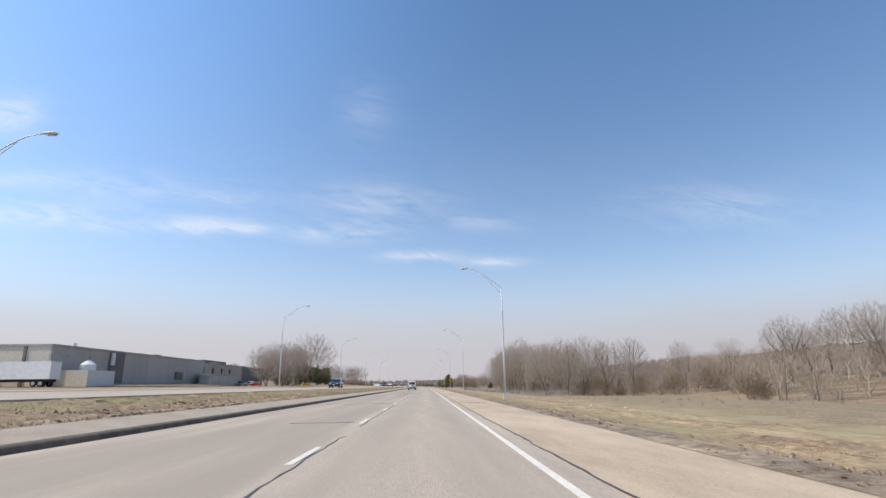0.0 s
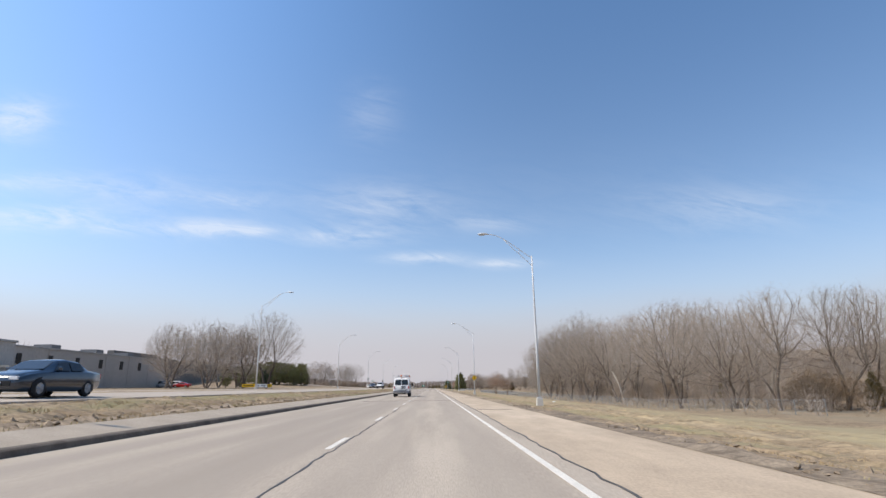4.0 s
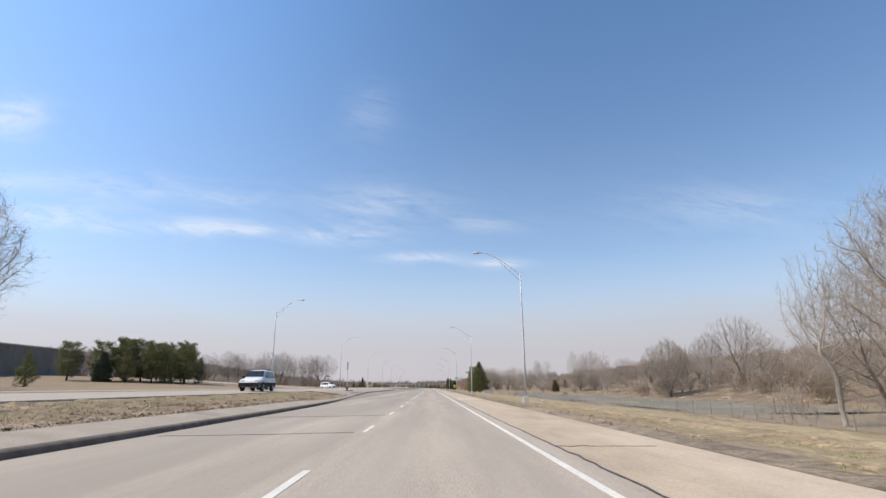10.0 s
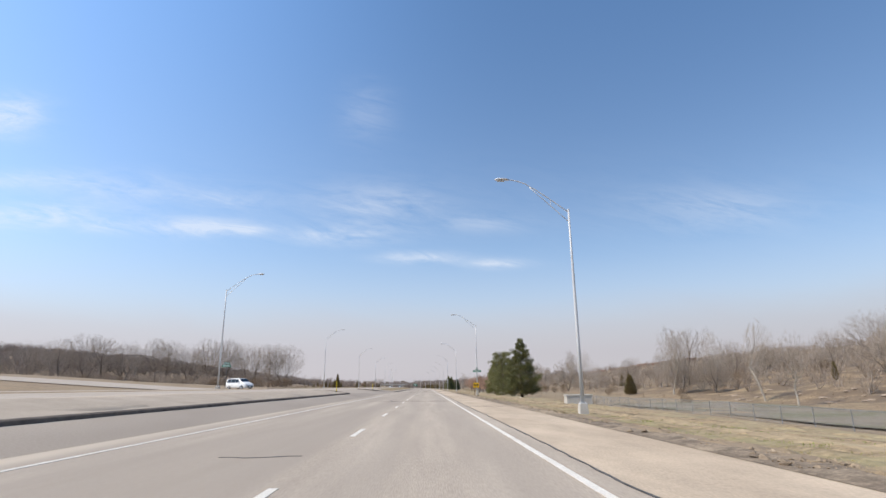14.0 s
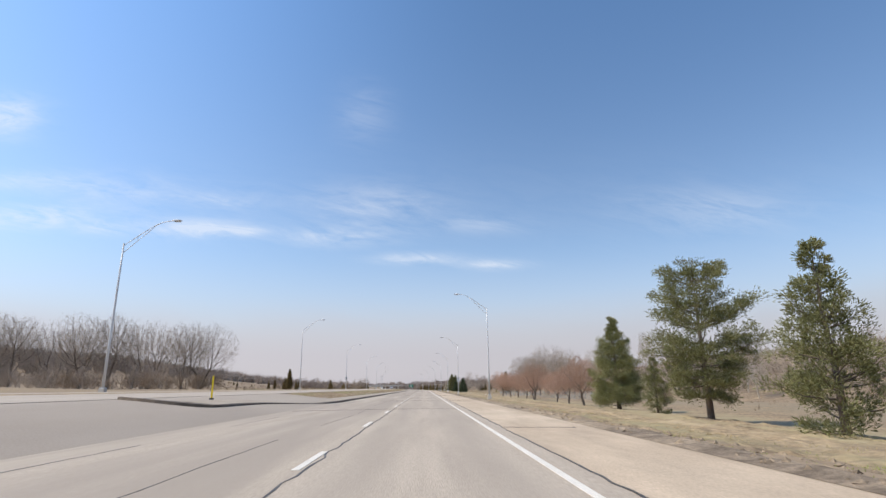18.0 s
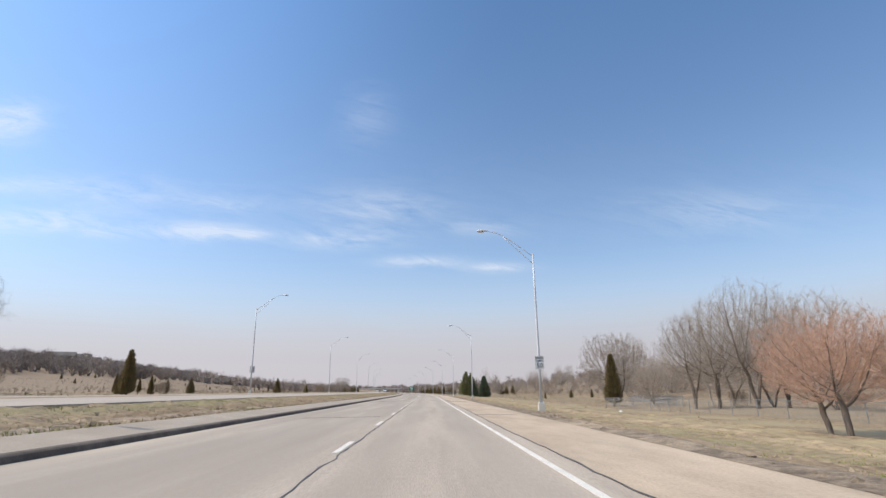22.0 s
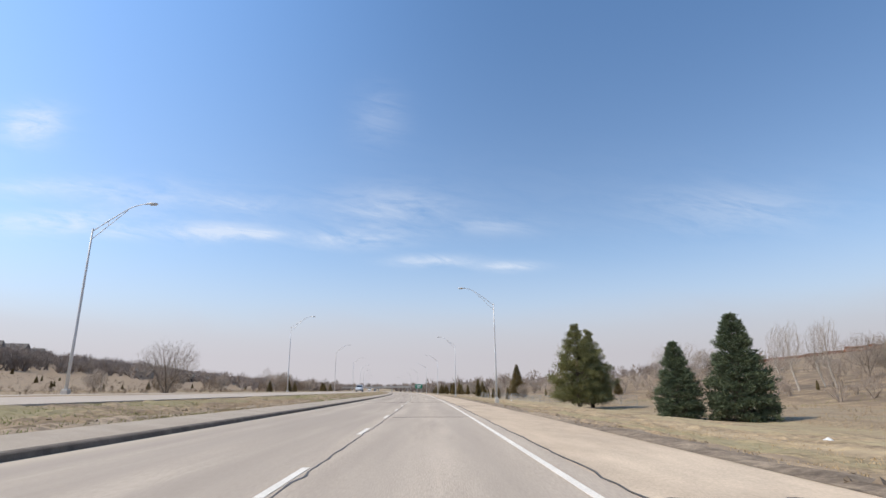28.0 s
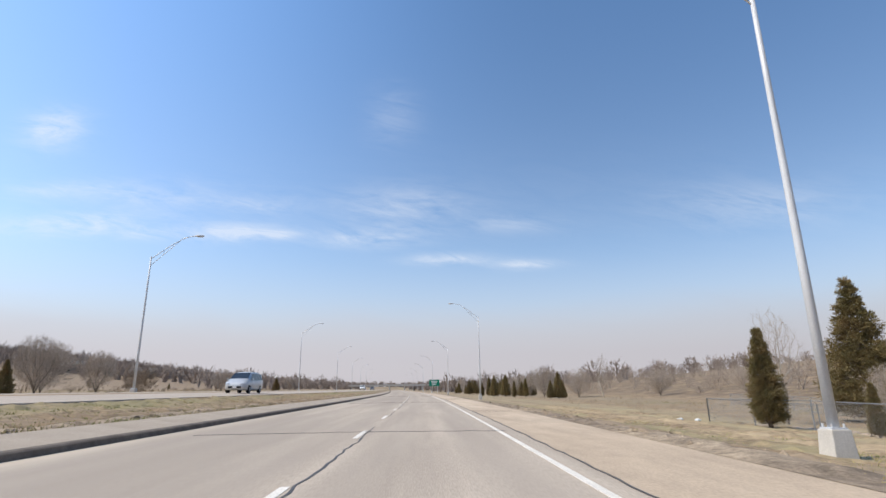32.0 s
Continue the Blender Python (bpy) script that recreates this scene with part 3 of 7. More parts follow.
def turf(name, a, b, lat0, lat1, seed, label, rough=0.022):
    """A strip of lumpy ground: a fine sheet whose tufts and hollows stand a little proud."""
    rng = np.random.default_rng(seed)
    st, lt = np.arange(a, b, 0.33), np.arange(lat0, lat1 + 0.01, 0.28)
    s, l = np.meshgrid(st, lt, indexing="ij")
    lumps = rng.normal(0, 1, s.shape)
    soft = (lumps + np.roll(lumps, 1, 0) + np.roll(lumps, 1, 1) + np.roll(lumps, 2, 0)) / 2
    rise = 0.02 + rough * (0.55 * lumps + 0.6 * soft)
    rise[:, 0] = rise[:, -1] = rise[0] = rise[-1] = -0.06
    s2, l2 = s + rng.normal(0, 0.05, s.shape), l + rng.normal(0, 0.05, s.shape)
    v = on_road(s2.ravel(), l2.ravel(), (ground_z(s2, l2) + rise).ravel())
    ob = stamp(mesh_object(name, v, grid_faces(len(st), len(lt))[:, ::-1], GRASS), l2, s2)
    return tagged(ob, label, "verge", kind="structure")


turf("verge_5", -8, 720, 5.0, 16.4, 41, "lumpy dry verge with brown, tan and green bands", 0.035)
turf("median_5", -8, 240, -13.0, -8.75, 42, "lumpy dry grass of the median", 0.034)
turf("median_6", 386, 780, -13.0, -8.75, 43, "lumpy dry grass of the median", 0.034)

# ---- helpers for things ----
def thing(name, m, label, category, group=""):
    ob = new(name)
    ob.empty_display_size = 0.2
    ob.matrix_world = m
    return tagged(ob, label, category, group)


def station(s, lat, z=0.0, turn=0.0, size=1.0):
    p = on_road(s, lat, z)
    h = math.degrees(float(np.interp(s, S_TAB, H_TAB)))
    return pose(float(p[0]), float(p[1]), float(p[2]), 0, 0, h + turn) @ Matrix.Scale(size, 4)


def gz(s, lat):
    return float(ground_z(s, lat))


class Shape:
    """Collects vertices and faces for one mesh."""

    def __init__(self):
        self.v, self.f, self.n = [], [], 0

    def add(self, verts, faces):
        self.v.append(np.asarray(verts, float).reshape(-1, 3))
        self.f += [tuple(int(i) + self.n for i in q) for q in faces]
        self.n += len(self.v[-1])
        return self

    def box(self, a, b, taper=None):
        (x0, y0, z0), (x1, y1, z1) = a, b
        v = [(x0, y0, z0), (x1, y0, z0), (x1, y1, z0), (x0, y1, z0), (x0, y0, z1), (x1, y0, z1), (x1, y1, z1), (x0, y1, z1)]
        if taper:
            cx, cy = (x0 + x1) / 2, (y0 + y1) / 2
            v[4:] = [(cx + (p[0] - cx) * taper, cy + (p[1] - cy) * taper, p[2]) for p in v[4:]]
        return self.add(v, [(3, 2, 1, 0), (4, 5, 6, 7), (0, 1, 5, 4), (1, 2, 6, 5), (2, 3, 7, 6), (3, 0, 4, 7)])

    def tube(self, points, radii, sides=8, caps=True):
        pts = np.asarray(points, float)
        radii = np.broadcast_to(np.asarray(radii, float), (len(pts),))
        d = np.gradient(pts, axis=0)
        d /= np.linalg.norm(d, axis=1, keepdims=True) + 1e-9
        ref = np.array([0.0, 0, 1]) if abs(d[0][2]) < 0.9 else np.array([1.0, 0, 0])
        a = np.cross(d, ref)
        a /= np.linalg.norm(a, axis=1, keepdims=True) + 1e-9
        b = np.cross(d, a)
        ang = np.arange(sides) * 2 * np.pi / sides
        ring = pts[:, None] + radii[:, None, None] * (np.cos(ang)[None, :, None] * a[:, None] + np.sin(ang)[None, :, None] * b[:, None])
        faces = []
        for i in range(len(pts) - 1):
            for k in range(sides):
                k2 = (k + 1) % sides
                faces.append((i * sides + k, i * sides + k2, (i + 1) * sides + k2, (i + 1) * sides + k))
        if caps:
            faces += [tuple(range(sides))[::-1], tuple(range((len(pts) - 1) * sides, len(pts) * sides))]
        return self.add(ring.reshape(-1, 3), faces)

    def disc(self, c, axis, r, depth, sides=20):
        axis = np.asarray(axis, float) / np.linalg.norm(axis)
        c = np.asarray(c, float)
        return self.tube([c - axis * depth / 2, c + axis * depth / 2], r, sides)

    def make(self, name, mat, parent=None, label="", smooth_shade=False, bevel=0.0):
        ob = mesh_object(name, np.concatenate(self.v), self.f, mat, smooth_shade)
        if bevel:
            bm = bmesh.new()
            bm.from_mesh(ob.data)
            bmesh.ops.bevel(bm, geom=bm.edges[:], offset=bevel, segments=2, affect="EDGES", profile=0.6, clamp_overlap=True)
            bm.to_mesh(ob.data)
            bm.free()
        if parent is not None:
            ob.parent = parent
        return tagged(ob, label)


# ---- street lamps ----
def build_lamp(m, half=0.245, label="tall galvanised street lamp on a square concrete footing"):
    lamp = thing("street_lamp", m, label, "street lamp", "street lamps along the road")
    Shape().box((-half, -half, -0.25), (half, half, 0.54), 0.78 if half > 0.22 else 0.98).make("footing", CONCRETE, lamp, "pale concrete footing", bevel=0.02)
    Shape().box((-0.16, -0.16, 0.54), (0.16, 0.16, 0.57)).make("base_plate", GALV, lamp)
    for x in (-0.12, 0.12):
        for y in (-0.12, 0.12):
            Shape().disc((x, y, 0.60), (0, 0, 1), 0.02, 0.08, 6).make("bolt", GALV, lamp)
    Shape().tube([(0, 0, 0.57), (0, 0, 4), (0, 0, 8), (0, 0, 10.80)], [0.098, 0.085, 0.066, 0.05], 14).make("pole", GALV, lamp, smooth_shade=True)
    Shape().tube([(0, 0, 10.80), (0, 0, 10.87)], [0.062, 0.04], 10).make("pole_cap", GALV, lamp)
    # the bracket climbs straight, then bends level to the lantern
    t = np.linspace(0, 1, 15)
    arm = np.stack([-3.3 * t, 0 * t, 10.67 + 1.90 * np.interp(t, [0, 0.3, 0.55, 0.7, 0.82, 0.92, 1], [0, 0.40, 0.71, 0.87, 0.955, 0.99, 1])], -1)
    Shape().tube(arm, 0.030, 8).make("upper_arm", GALV, lamp, smooth_shade=True)
    t = np.linspace(0, 1, 6)
    low = np.stack([-2.1 * t, 0 * t, 10.10 + 2.03 * t], -1)
    Shape().tube(low, 0.022, 6).make("lower_arm", GALV, lamp, smooth_shade=True)
    Shape().tube([(-0.95, 0, 11.01), (-0.95, 0, 11.38)], 0.016, 6).make("arm_strut", GALV, lamp)
    head = Shape().tube([(-3.2, 0, 12.57), (-3.38, 0, 12.59), (-3.62, 0, 12.60), (-3.9, 0, 12.58), (-4.02, 0, 12.56)], [0.05, 0.115, 0.15, 0.13, 0.05], 12).make("luminaire", GALV, lamp, "flat cobra-head luminaire", smooth_shade=True)
    for v in head.data.vertices:
        v.co.z = 12.58 + (v.co.z - 12.58) * (0.62 if v.co.z > 12.58 else 0.35)
    Shape().box((-3.9, -0.10, 12.495), (-3.5, 0.10, 12.535)).make("lens", LUMGLASS, head, bevel=0.015)
    return lamp


RIGHT_LAMPS = [(51, 7.5), (110.5, 7.6), (168.5, 7.5), (228, 7.6), (286.5, 7.7), (344, 7.7), (402.2, 7.6), (459.7, 7.5), (517, 7.6),
               (573, 7.6), (628.8, 7.7), (686.3, 7.6), (747, 7.6), (805, 7.6), (863, 7.6), (921, 7.6), (979, 7.6), (1037, 7.6), (1095, 7.6)]
LEFT_LAMPS = [24.5, 83, 141, 200, 259.5, 317, 376, 435, 491.5, 547, 604, 660.5, 718.2, 778, 836, 893, 951, 1009, 1067]
first_lamp = None
for s, lat in RIGHT_LAMPS:
    m = station(s, lat, gz(s, lat))
    first_lamp = copy_thing(first_lamp, m) if first_lamp else build_lamp(m)
first_left = None
for s in LEFT_LAMPS:
    m = station(s, -22.1, gz(s, -22.1), 180)
    first_left = copy_thing(first_left, m) if first_left else build_lamp(m, 0.2, "tall galvanised street lamp on a low round footing")


# ---- bare trees ----
def grow(rng, height, stems=1, lean=0.3, bole=0.18, wide=0.44, mid=0.58, half=0.42, count=900, kink=0.15, shell=0.45, flat=0.0):
    """Skeleton of a bare tree: stems rise from the base, then shoots reach for points strewn through the crown and fork between them."""
    step = height * 0.018
    g = rng.normal(0, 1, (count, 3))
    g /= np.linalg.norm(g, axis=1, keepdims=True) + 1e-9
    g *= rng.random((count, 1)) ** shell
    # lobes and bites make the outline uneven
    a = np.arctan2(g[:, 1], g[:, 0])
    lobe = 1 + 0.13 * np.sin(2 * a + rng.uniform(0, 6)) + 0.10 * np.sin(3 * a + 2.2 * g[:, 2] + rng.uniform(0, 6)) + 0.06 * np.sin(7 * g[:, 2] + 4 * a)
    target = np.array([0, 0, height * mid]) + g * lobe[:, None] * np.array([height * wide, height * wide, height * half])
    target[:, 2] = np.maximum(target[:, 2], height * (0.05 + flat))
    nodes, parent = [np.zeros(3)], [-1]
    turn = rng.uniform(0, 6.283)
    for k in range(stems):
        b = turn + 6.283 * k / stems + rng.normal(0, 0.3)
        tip = lean * (0.6 + 0.6 * rng.random()) * (1.0 if stems > 1 else 0.25)
        d = np.array([math.cos(b) * tip, math.sin(b) * tip, 1.0])
        last = 0
        p = np.zeros(3)
        for j in range(max(2, int(height * bole * (0.85 + 0.3 * rng.random()) / step))):
            d = d / np.linalg.norm(d) + rng.normal(0, 0.07, 3)
            p = p + d / np.linalg.norm(d) * step
            nodes.append(p)
            parent.append(last)
            last = len(nodes) - 1
    P = np.array(nodes)
    way = np.array([P[i] - P[max(parent[i], 0)] for i in range(len(P))]) / step
    dist = np.linalg.norm(target[:, None] - P[None], axis=2)
    near, dist = dist.argmin(1), dist.min(1)
    reach = height * 0.26
    for turn_no in range(200):
        live = dist > step * 2.1
        if not live.any() or len(P) > 16000:
            break
        close = live & (dist < reach)
        live = close if close.any() else live
        v = target[live] - P[near[live]]
        v /= np.linalg.norm(v, axis=1, keepdims=True)
        # points that a shoot has left behind are given up
        behind = (v * way[near[live]]).sum(1) < -0.25
        dist[np.where(live)[0][behind]] *= np.where(dist[np.where(live)[0][behind]] < step * 4, 0.0, 1.0)
        pull = np.zeros((len(P), 3))
        np.add.at(pull, near[live], v)
        grown = np.unique(near[live])
        d = pull[grown]
        d /= np.linalg.norm(d, axis=1, keepdims=True) + 1e-9
        d += 0.25 * way[grown] + rng.normal(0, kink, d.shape) + np.array([0, 0, 0.05])
        d /= np.linalg.norm(d, axis=1, keepdims=True)
        fresh = P[grown] + d * step
        base = len(P)
        P, way = np.concatenate([P, fresh]), np.concatenate([way, d])
        parent += grown.tolist()
        nd = np.linalg.norm(target[:, None] - fresh[None], axis=2)
        k = nd.argmin(1)
        m = nd[np.arange(count), k]
        better = m < dist
        near[better], dist[better] = base + k[better], m[better]
    return P, np.array(parent), step


def bare_tree(seed, height, name, label, bark, twig, group="", thick=0.0195, twigs=2, sprigs=3, spike=0.068, thin=0.0072, **kw):
    """Trunk and limbs as tapering tubes, and a crown of fine twigs on the outer shoots."""
    rng = np.random.default_rng(seed)
    P, parent, step = grow(rng, height, **kw)
    n = len(P)
    # crooked last joints are pruned
    ways = P - P[np.maximum(parent, 0)]
    ways /= np.linalg.norm(ways, axis=1, keepdims=True) + 1e-9
    bent = (ways * ways[np.maximum(parent, 0)]).sum(1) < 0.68
    alive = np.ones(n, bool)
    for k in range(4):
        ends = np.bincount(parent[1:][alive[1:]], minlength=n) == 0
        alive &= ~(ends & bent & (np.arange(n) > 12))
    load = np.zeros(n)
    kids = [[] for _ in range(n)]
    for i in range(n - 1, 0, -1):
        if not alive[i]:
            continue
        if not kids[i]:
            load[i] = 1.0
        load[parent[i]] += load[i]
        kids[parent[i]].append(i)
    rad = height * thick * (load / load[0]) ** 0.54
    rad = np.maximum(rad, thin)
    wood, shoots = Shape(), Shape()
    heads = [0]
    while heads:
        i = heads.pop()
        line = [i] if parent[i] < 0 else [parent[i], i]
        while kids[line[-1]]:
            ks = sorted(kids[line[-1]], key=lambda q: -load[q])
            heads += ks[1:]
            line.append(ks[0])
        if len(line) < 2:
            continue
        pts, r = P[line].copy(), rad[line].copy()
        r[0] = min(r[0], r[1] * 1.25)
        if len(pts) > 3:
            pts[1:-1] = pts[1:-1] * 0.5 + (pts[:-2] + pts[2:]) * 0.25
        if line[0] == 0:
            pts[0] = pts[0] - np.array([0, 0, 0.35])
            r[0] *= 1.5
        big = r[min(1, len(r) - 1)]
        (wood if big > min(0.022, height * thick * 0.3) else shoots).tube(pts, r, 8 if big > 0.1 else 5 if big > 0.035 else 3, caps=False)
    tree = thing(name, Matrix.Identity(4), label, "tree", group)
    wood.make("trunk", bark, tree, smooth_shade=True)
    # fine twigs leave the thin shoots at narrow angles, and each carries finer sprigs
    fine = np.where(alive & (load < 10) & (np.arange(n) > 0))[0]
    k = np.repeat(fine, twigs)
    m = len(k)
    a0 = P[k] - (P[k] - P[parent[k]]) * rng.random((m, 1))
    d = ways[k] * 0.9 + rng.normal(0, 0.5, (m, 3)) + np.array([0, 0, 0.12])
    d /= np.linalg.norm(d, axis=1, keepdims=True)
    a1 = a0 + d * height * spike * (0.45 + 0.9 * rng.random((m, 1)))
    j = np.repeat(np.arange(m), sprigs)
    b0 = a0[j] + (a1[j] - a0[j]) * (0.15 + 0.8 * rng.random((len(j), 1)))
    e = d[j] * 0.9 + rng.normal(0, 0.5, (len(j), 3)) + np.array([0, 0, 0.1])
    e /= np.linalg.norm(e, axis=1, keepdims=True)
    b1 = b0 + e * height * spike * 0.5 * (0.4 + 0.8 * rng.random((len(j), 1)))
    p0, p1, d = np.concatenate([a0, b0]), np.concatenate([a1, b1]), np.concatenate([d, e])
    m = len(p0)
    side = np.cross(d, rng.normal(0, 1, (m, 3)))
    side *= thin * (0.55 + 0.4 * rng.random((m, 1))) / (np.linalg.norm(side, axis=1, keepdims=True) + 1e-9)
    other = np.cross(d, side)
    v = np.stack([p0 + side, p0 - side * 0.5 + other * 0.87, p0 - side * 0.5 - other * 0.87, p1], 1).reshape(-1, 3)
    i = np.arange(m)[:, None] * 4
    f = np.concatenate([i + np.array([t]) for t in ((0, 1, 3), (1, 2, 3), (2, 0, 3))])
    shoots.add(v, f).make("crown", twig, tree)
    return tree


PLANTED = set()


def plant(template, s, lat, size=1.0, turn=0.0, label="", sink=0.03, stretch=1.0):
    """Sets a tree on the ground: the template itself first, copies after that."""
    m = station(s, lat, gz(s, lat) - sink, turn)
    if template.name in PLANTED:
        ob = copy_thing(template, m)
    else:
        PLANTED.add(template.name)
        ob, ob.matrix_world = template, m
    ob.scale = (size, size, size * stretch)
    return tagged(ob, label)


G1 = "leafless trees along the roadside"
big_a = bare_tree(11, 17, "bare_tree", "large leafless cottonwood with wide arching limbs", BARK, TWIG, G1, stems=2, lean=0.4, bole=0.34, wide=0.45, mid=0.60, half=0.41, count=5000)
big_b = bare_tree(22, 16, "bare_tree", "leafless tree with forked dark trunks and fine twigs", BARK, TWIG, G1, stems=2, lean=0.22, bole=0.42, wide=0.36, mid=0.6, half=0.41, count=4200)
big_c = bare_tree(13, 15, "bare_tree", "leafless tree with a low broad crown of fine twigs", BARK, TWIG, G1, stems=3, lean=0.6, bole=0.3, wide=0.52, mid=0.56, half=0.43, count=5000)
slim = bare_tree(14, 15, "bare_tree", "slender leafless tree with pale upright limbs", PALEBARK, TWIG, G1, stems=1, bole=0.45, wide=0.20, mid=0.6, half=0.41, count=2400, thick=0.0135, twigs=2, sprigs=2, kink=0.12)
dome = bare_tree(36, 11, "bare_tree", "round-crowned leafless tree with several stems", BARK, TWIG, G1, stems=6, lean=0.28, bole=0.4, wide=0.49, mid=0.56, half=0.44, count=5200, thick=0.019, twigs=3, sprigs=4)
ornamental = bare_tree(16, 5.2, "ornamental_tree", "small ornamental tree with reddish budding twigs", BARK, REDTWIG, "reddish ornamental trees in a row",
                       stems=1, lean=0.2, bole=0.24, wide=0.52, mid=0.62, half=0.36, count=3000, thick=0.024, twigs=2, sprigs=2, thin=0.006, spike=0.085, flat=0.2)
vase = bare_tree(41, 4.4, "young_tree", "young leafless tree with upswept reddish brown shoots", BARK, BUDTWIG, G1,
                 stems=4, lean=0.55, bole=0.2, wide=0.44, mid=0.66, half=0.36, count=1500, thick=0.024, twigs=2, sprigs=2, thin=0.0058, spike=0.10, flat=0.05)
shrub = bare_tree(17, 3.0, "leafless_shrub", "leafless brown shrub in dry grass", BRUSH, BRUSH, "leafless shrubs", stems=7, lean=0.8, bole=0.12, wide=0.6, mid=0.5, half=0.5, count=900, thick=0.012, twigs=2, sprigs=2, thin=0.0065, spike=0.09)

# the wood behind the chain-link fence
wr = random.Random(5)
for k, (s, lat, size) in enumerate(((210, 30, 0.98), (216, 33, 1.0), (222, 29, 0.85), (203, 31, 1.05), (197, 34, 1.1), (190, 30, 0.95), (182, 33, 1.0), (174, 29.5, 0.9),
                                    (166, 32, 0.85), (157, 30, 0.8), (149, 33, 0.85), (140, 31, 0.75), (131, 33, 0.75), (122, 32, 0.7), (226, 37, 0.9), (208, 40, 1.05),
                                    (192, 42, 1.1), (178, 40, 1.05), (160, 41, 0.95), (145, 42, 0.9), (128, 43, 0.8), (199, 48, 1.05), (170, 50, 1.0), (152, 50, 0.95), (135, 52, 0.85), (216, 47, 0.95))):
    plant((big_c, big_a, slim, big_b, big_a, big_c, big_b)[k % 7], s, lat, size, wr.uniform(0, 360))
for k in range(34):
    s = wr.uniform(30, 128)
    lat = 50 + (128 - s) * 0.25 + wr.uniform(-4, 26)
    plant((slim, big_b, big_a, slim)[k % 4], s, lat, wr.uniform(0.55, 0.8), wr.uniform(0, 360))
for k in range(26):
    s = wr.uniform(245, 480)
    plant((slim, dome, big_c)[k % 3], s, wr.uniform(62, 96), wr.uniform(0.4, 0.62), wr.uniform(0, 360))
for s, lat, size, kind in ((326, 46, 0.6, slim), (342, 74, 0.72, dome), (349, 78, 0.7, big_c), (296.7, 50, 1.05, dome), (301.2, 60, 0.7, slim), (312.4, 75, 0.9, big_a), (318, 70, 0.8, big_b), (339, 50, 0.78, slim), (364.4, 48, 0.86, slim), (369, 52, 0.8, slim), (360, 54, 0.78, slim), (376, 57, 0.75, big_b), (365, 50, 0.62, dome), (358, 53, 0.6, dome), (300, 62, 0.5, slim), (312, 66, 0.5, slim)):
    plant(kind, s, lat, size, s * 7.0)
# trees behind the row of ornamental trees, then the round one in the field
for s, lat, size, kind in ((491.6, 28.4, 0.62, dome), (480, 28, 0.75, big_b), (479, 30, 0.78, big_a), (480, 36.4, 0.72, big_c), (476.6, 35.7, 0.8, big_a), (489.6, 37.5, 0.66, big_b), (474, 31, 0.85, big_a),
                           (468, 34, 0.8, big_c), (486, 33, 0.7, slim), (497, 44, 0.6, slim), (462, 40, 0.8, big_b), (450, 42, 0.7, slim), (436, 46, 0.7, big_a), (424, 52, 0.62, slim), (415, 48, 0.62, slim), (442, 52, 0.6, slim)):
    plant(kind, s, lat, size * 0.82, s * 5.0)
plant(dome, 526, 36.4, 1.15, 40, "round-crowned leafless tree with many stems in a dry field")
for s, lat, size, kind in ((600, 78, 0.65, slim), (588, 84, 0.6, slim), (612, 82, 0.6, slim), (576, 80, 0.55, dome), (625, 76, 0.7, slim), (640, 84, 0.65, slim), (655, 78, 0.6, dome),
                           (696.3, 35.1, 0.84, slim), (696.5, 40.1, 0.72, slim), (686, 40, 0.5, dome), (692.5, 60, 0.72, big_c), (713, 80, 0.75, dome)):
    plant(kind, s, lat, size, s * 3.0)
for s, lat, size, kind in ((572, 60, 0.95, slim), (577, 57, 0.9, slim), (583, 63, 0.95, slim), (568, 64, 0.85, slim), (540, 52, 0.6, slim), (546, 56, 0.55, big_c), (552, 48, 0.45, slim), (534, 60, 0.6, big_b), (562, 54, 0.55, slim), (580, 58, 0.5, big_c), (590, 62, 0.5, big_b), (706, 20, 0.42, slim), (560, 62, 0.45, slim), (548, 70, 0.5, dome),
                           (530, 66, 0.45, slim), (735, 60, 0.4, dome), (760, 52, 0.4, dome), (695, 24, 0.3, dome), (697, 19, 0.28, dome), (654, 60, 0.72, slim), (650, 63, 0.7, slim), (660, 62, 0.74, slim), (656, 66, 0.7, slim), (657, 75, 0.5, big_c), (476, 58, 0.95, slim), (470, 62, 0.9, slim), (482, 60, 0.92, slim)):
    plant(kind, s, lat, size, s * 3.0)
# ornamental row
for s, lat, size in ((385.8, 14.0, 0.95), (396.6, 15.5, 0.85), (400.6, 15.2, 0.8), (408.3, 14.2, 1.05), (423, 17, 0.92), (431.6, 17.5, 0.98), (440.4, 17.5, 1.0), (442.6, 15.0, 1.05), (446.4, 17.1, 1.05)):
    plant(ornamental, s, lat, size * 0.86, s * 11.0)
plant(vase, 188.4, 13.6, 0.95, 30)
plant(vase, 195.5, 17.0, 0.8, 200)
for k in range(46):
    s, lat = wr.uniform(232, 330), wr.uniform(48, 92)
    plant(shrub, s, lat, wr.uniform(0.6, 1.3), wr.uniform(0, 360))
for k in range(40):
    s, lat = wr.uniform(330, 720), wr.uniform(36, 92)
    plant(shrub, s, lat, wr.uniform(0.4, 1.0), wr.uniform(0, 360))
for k in range(40):
    s, lat = wr.uniform(60, 232), wr.uniform(36, 70)
    plant(shrub, s, lat, wr.uniform(0.7, 1.6), wr.uniform(0, 360))
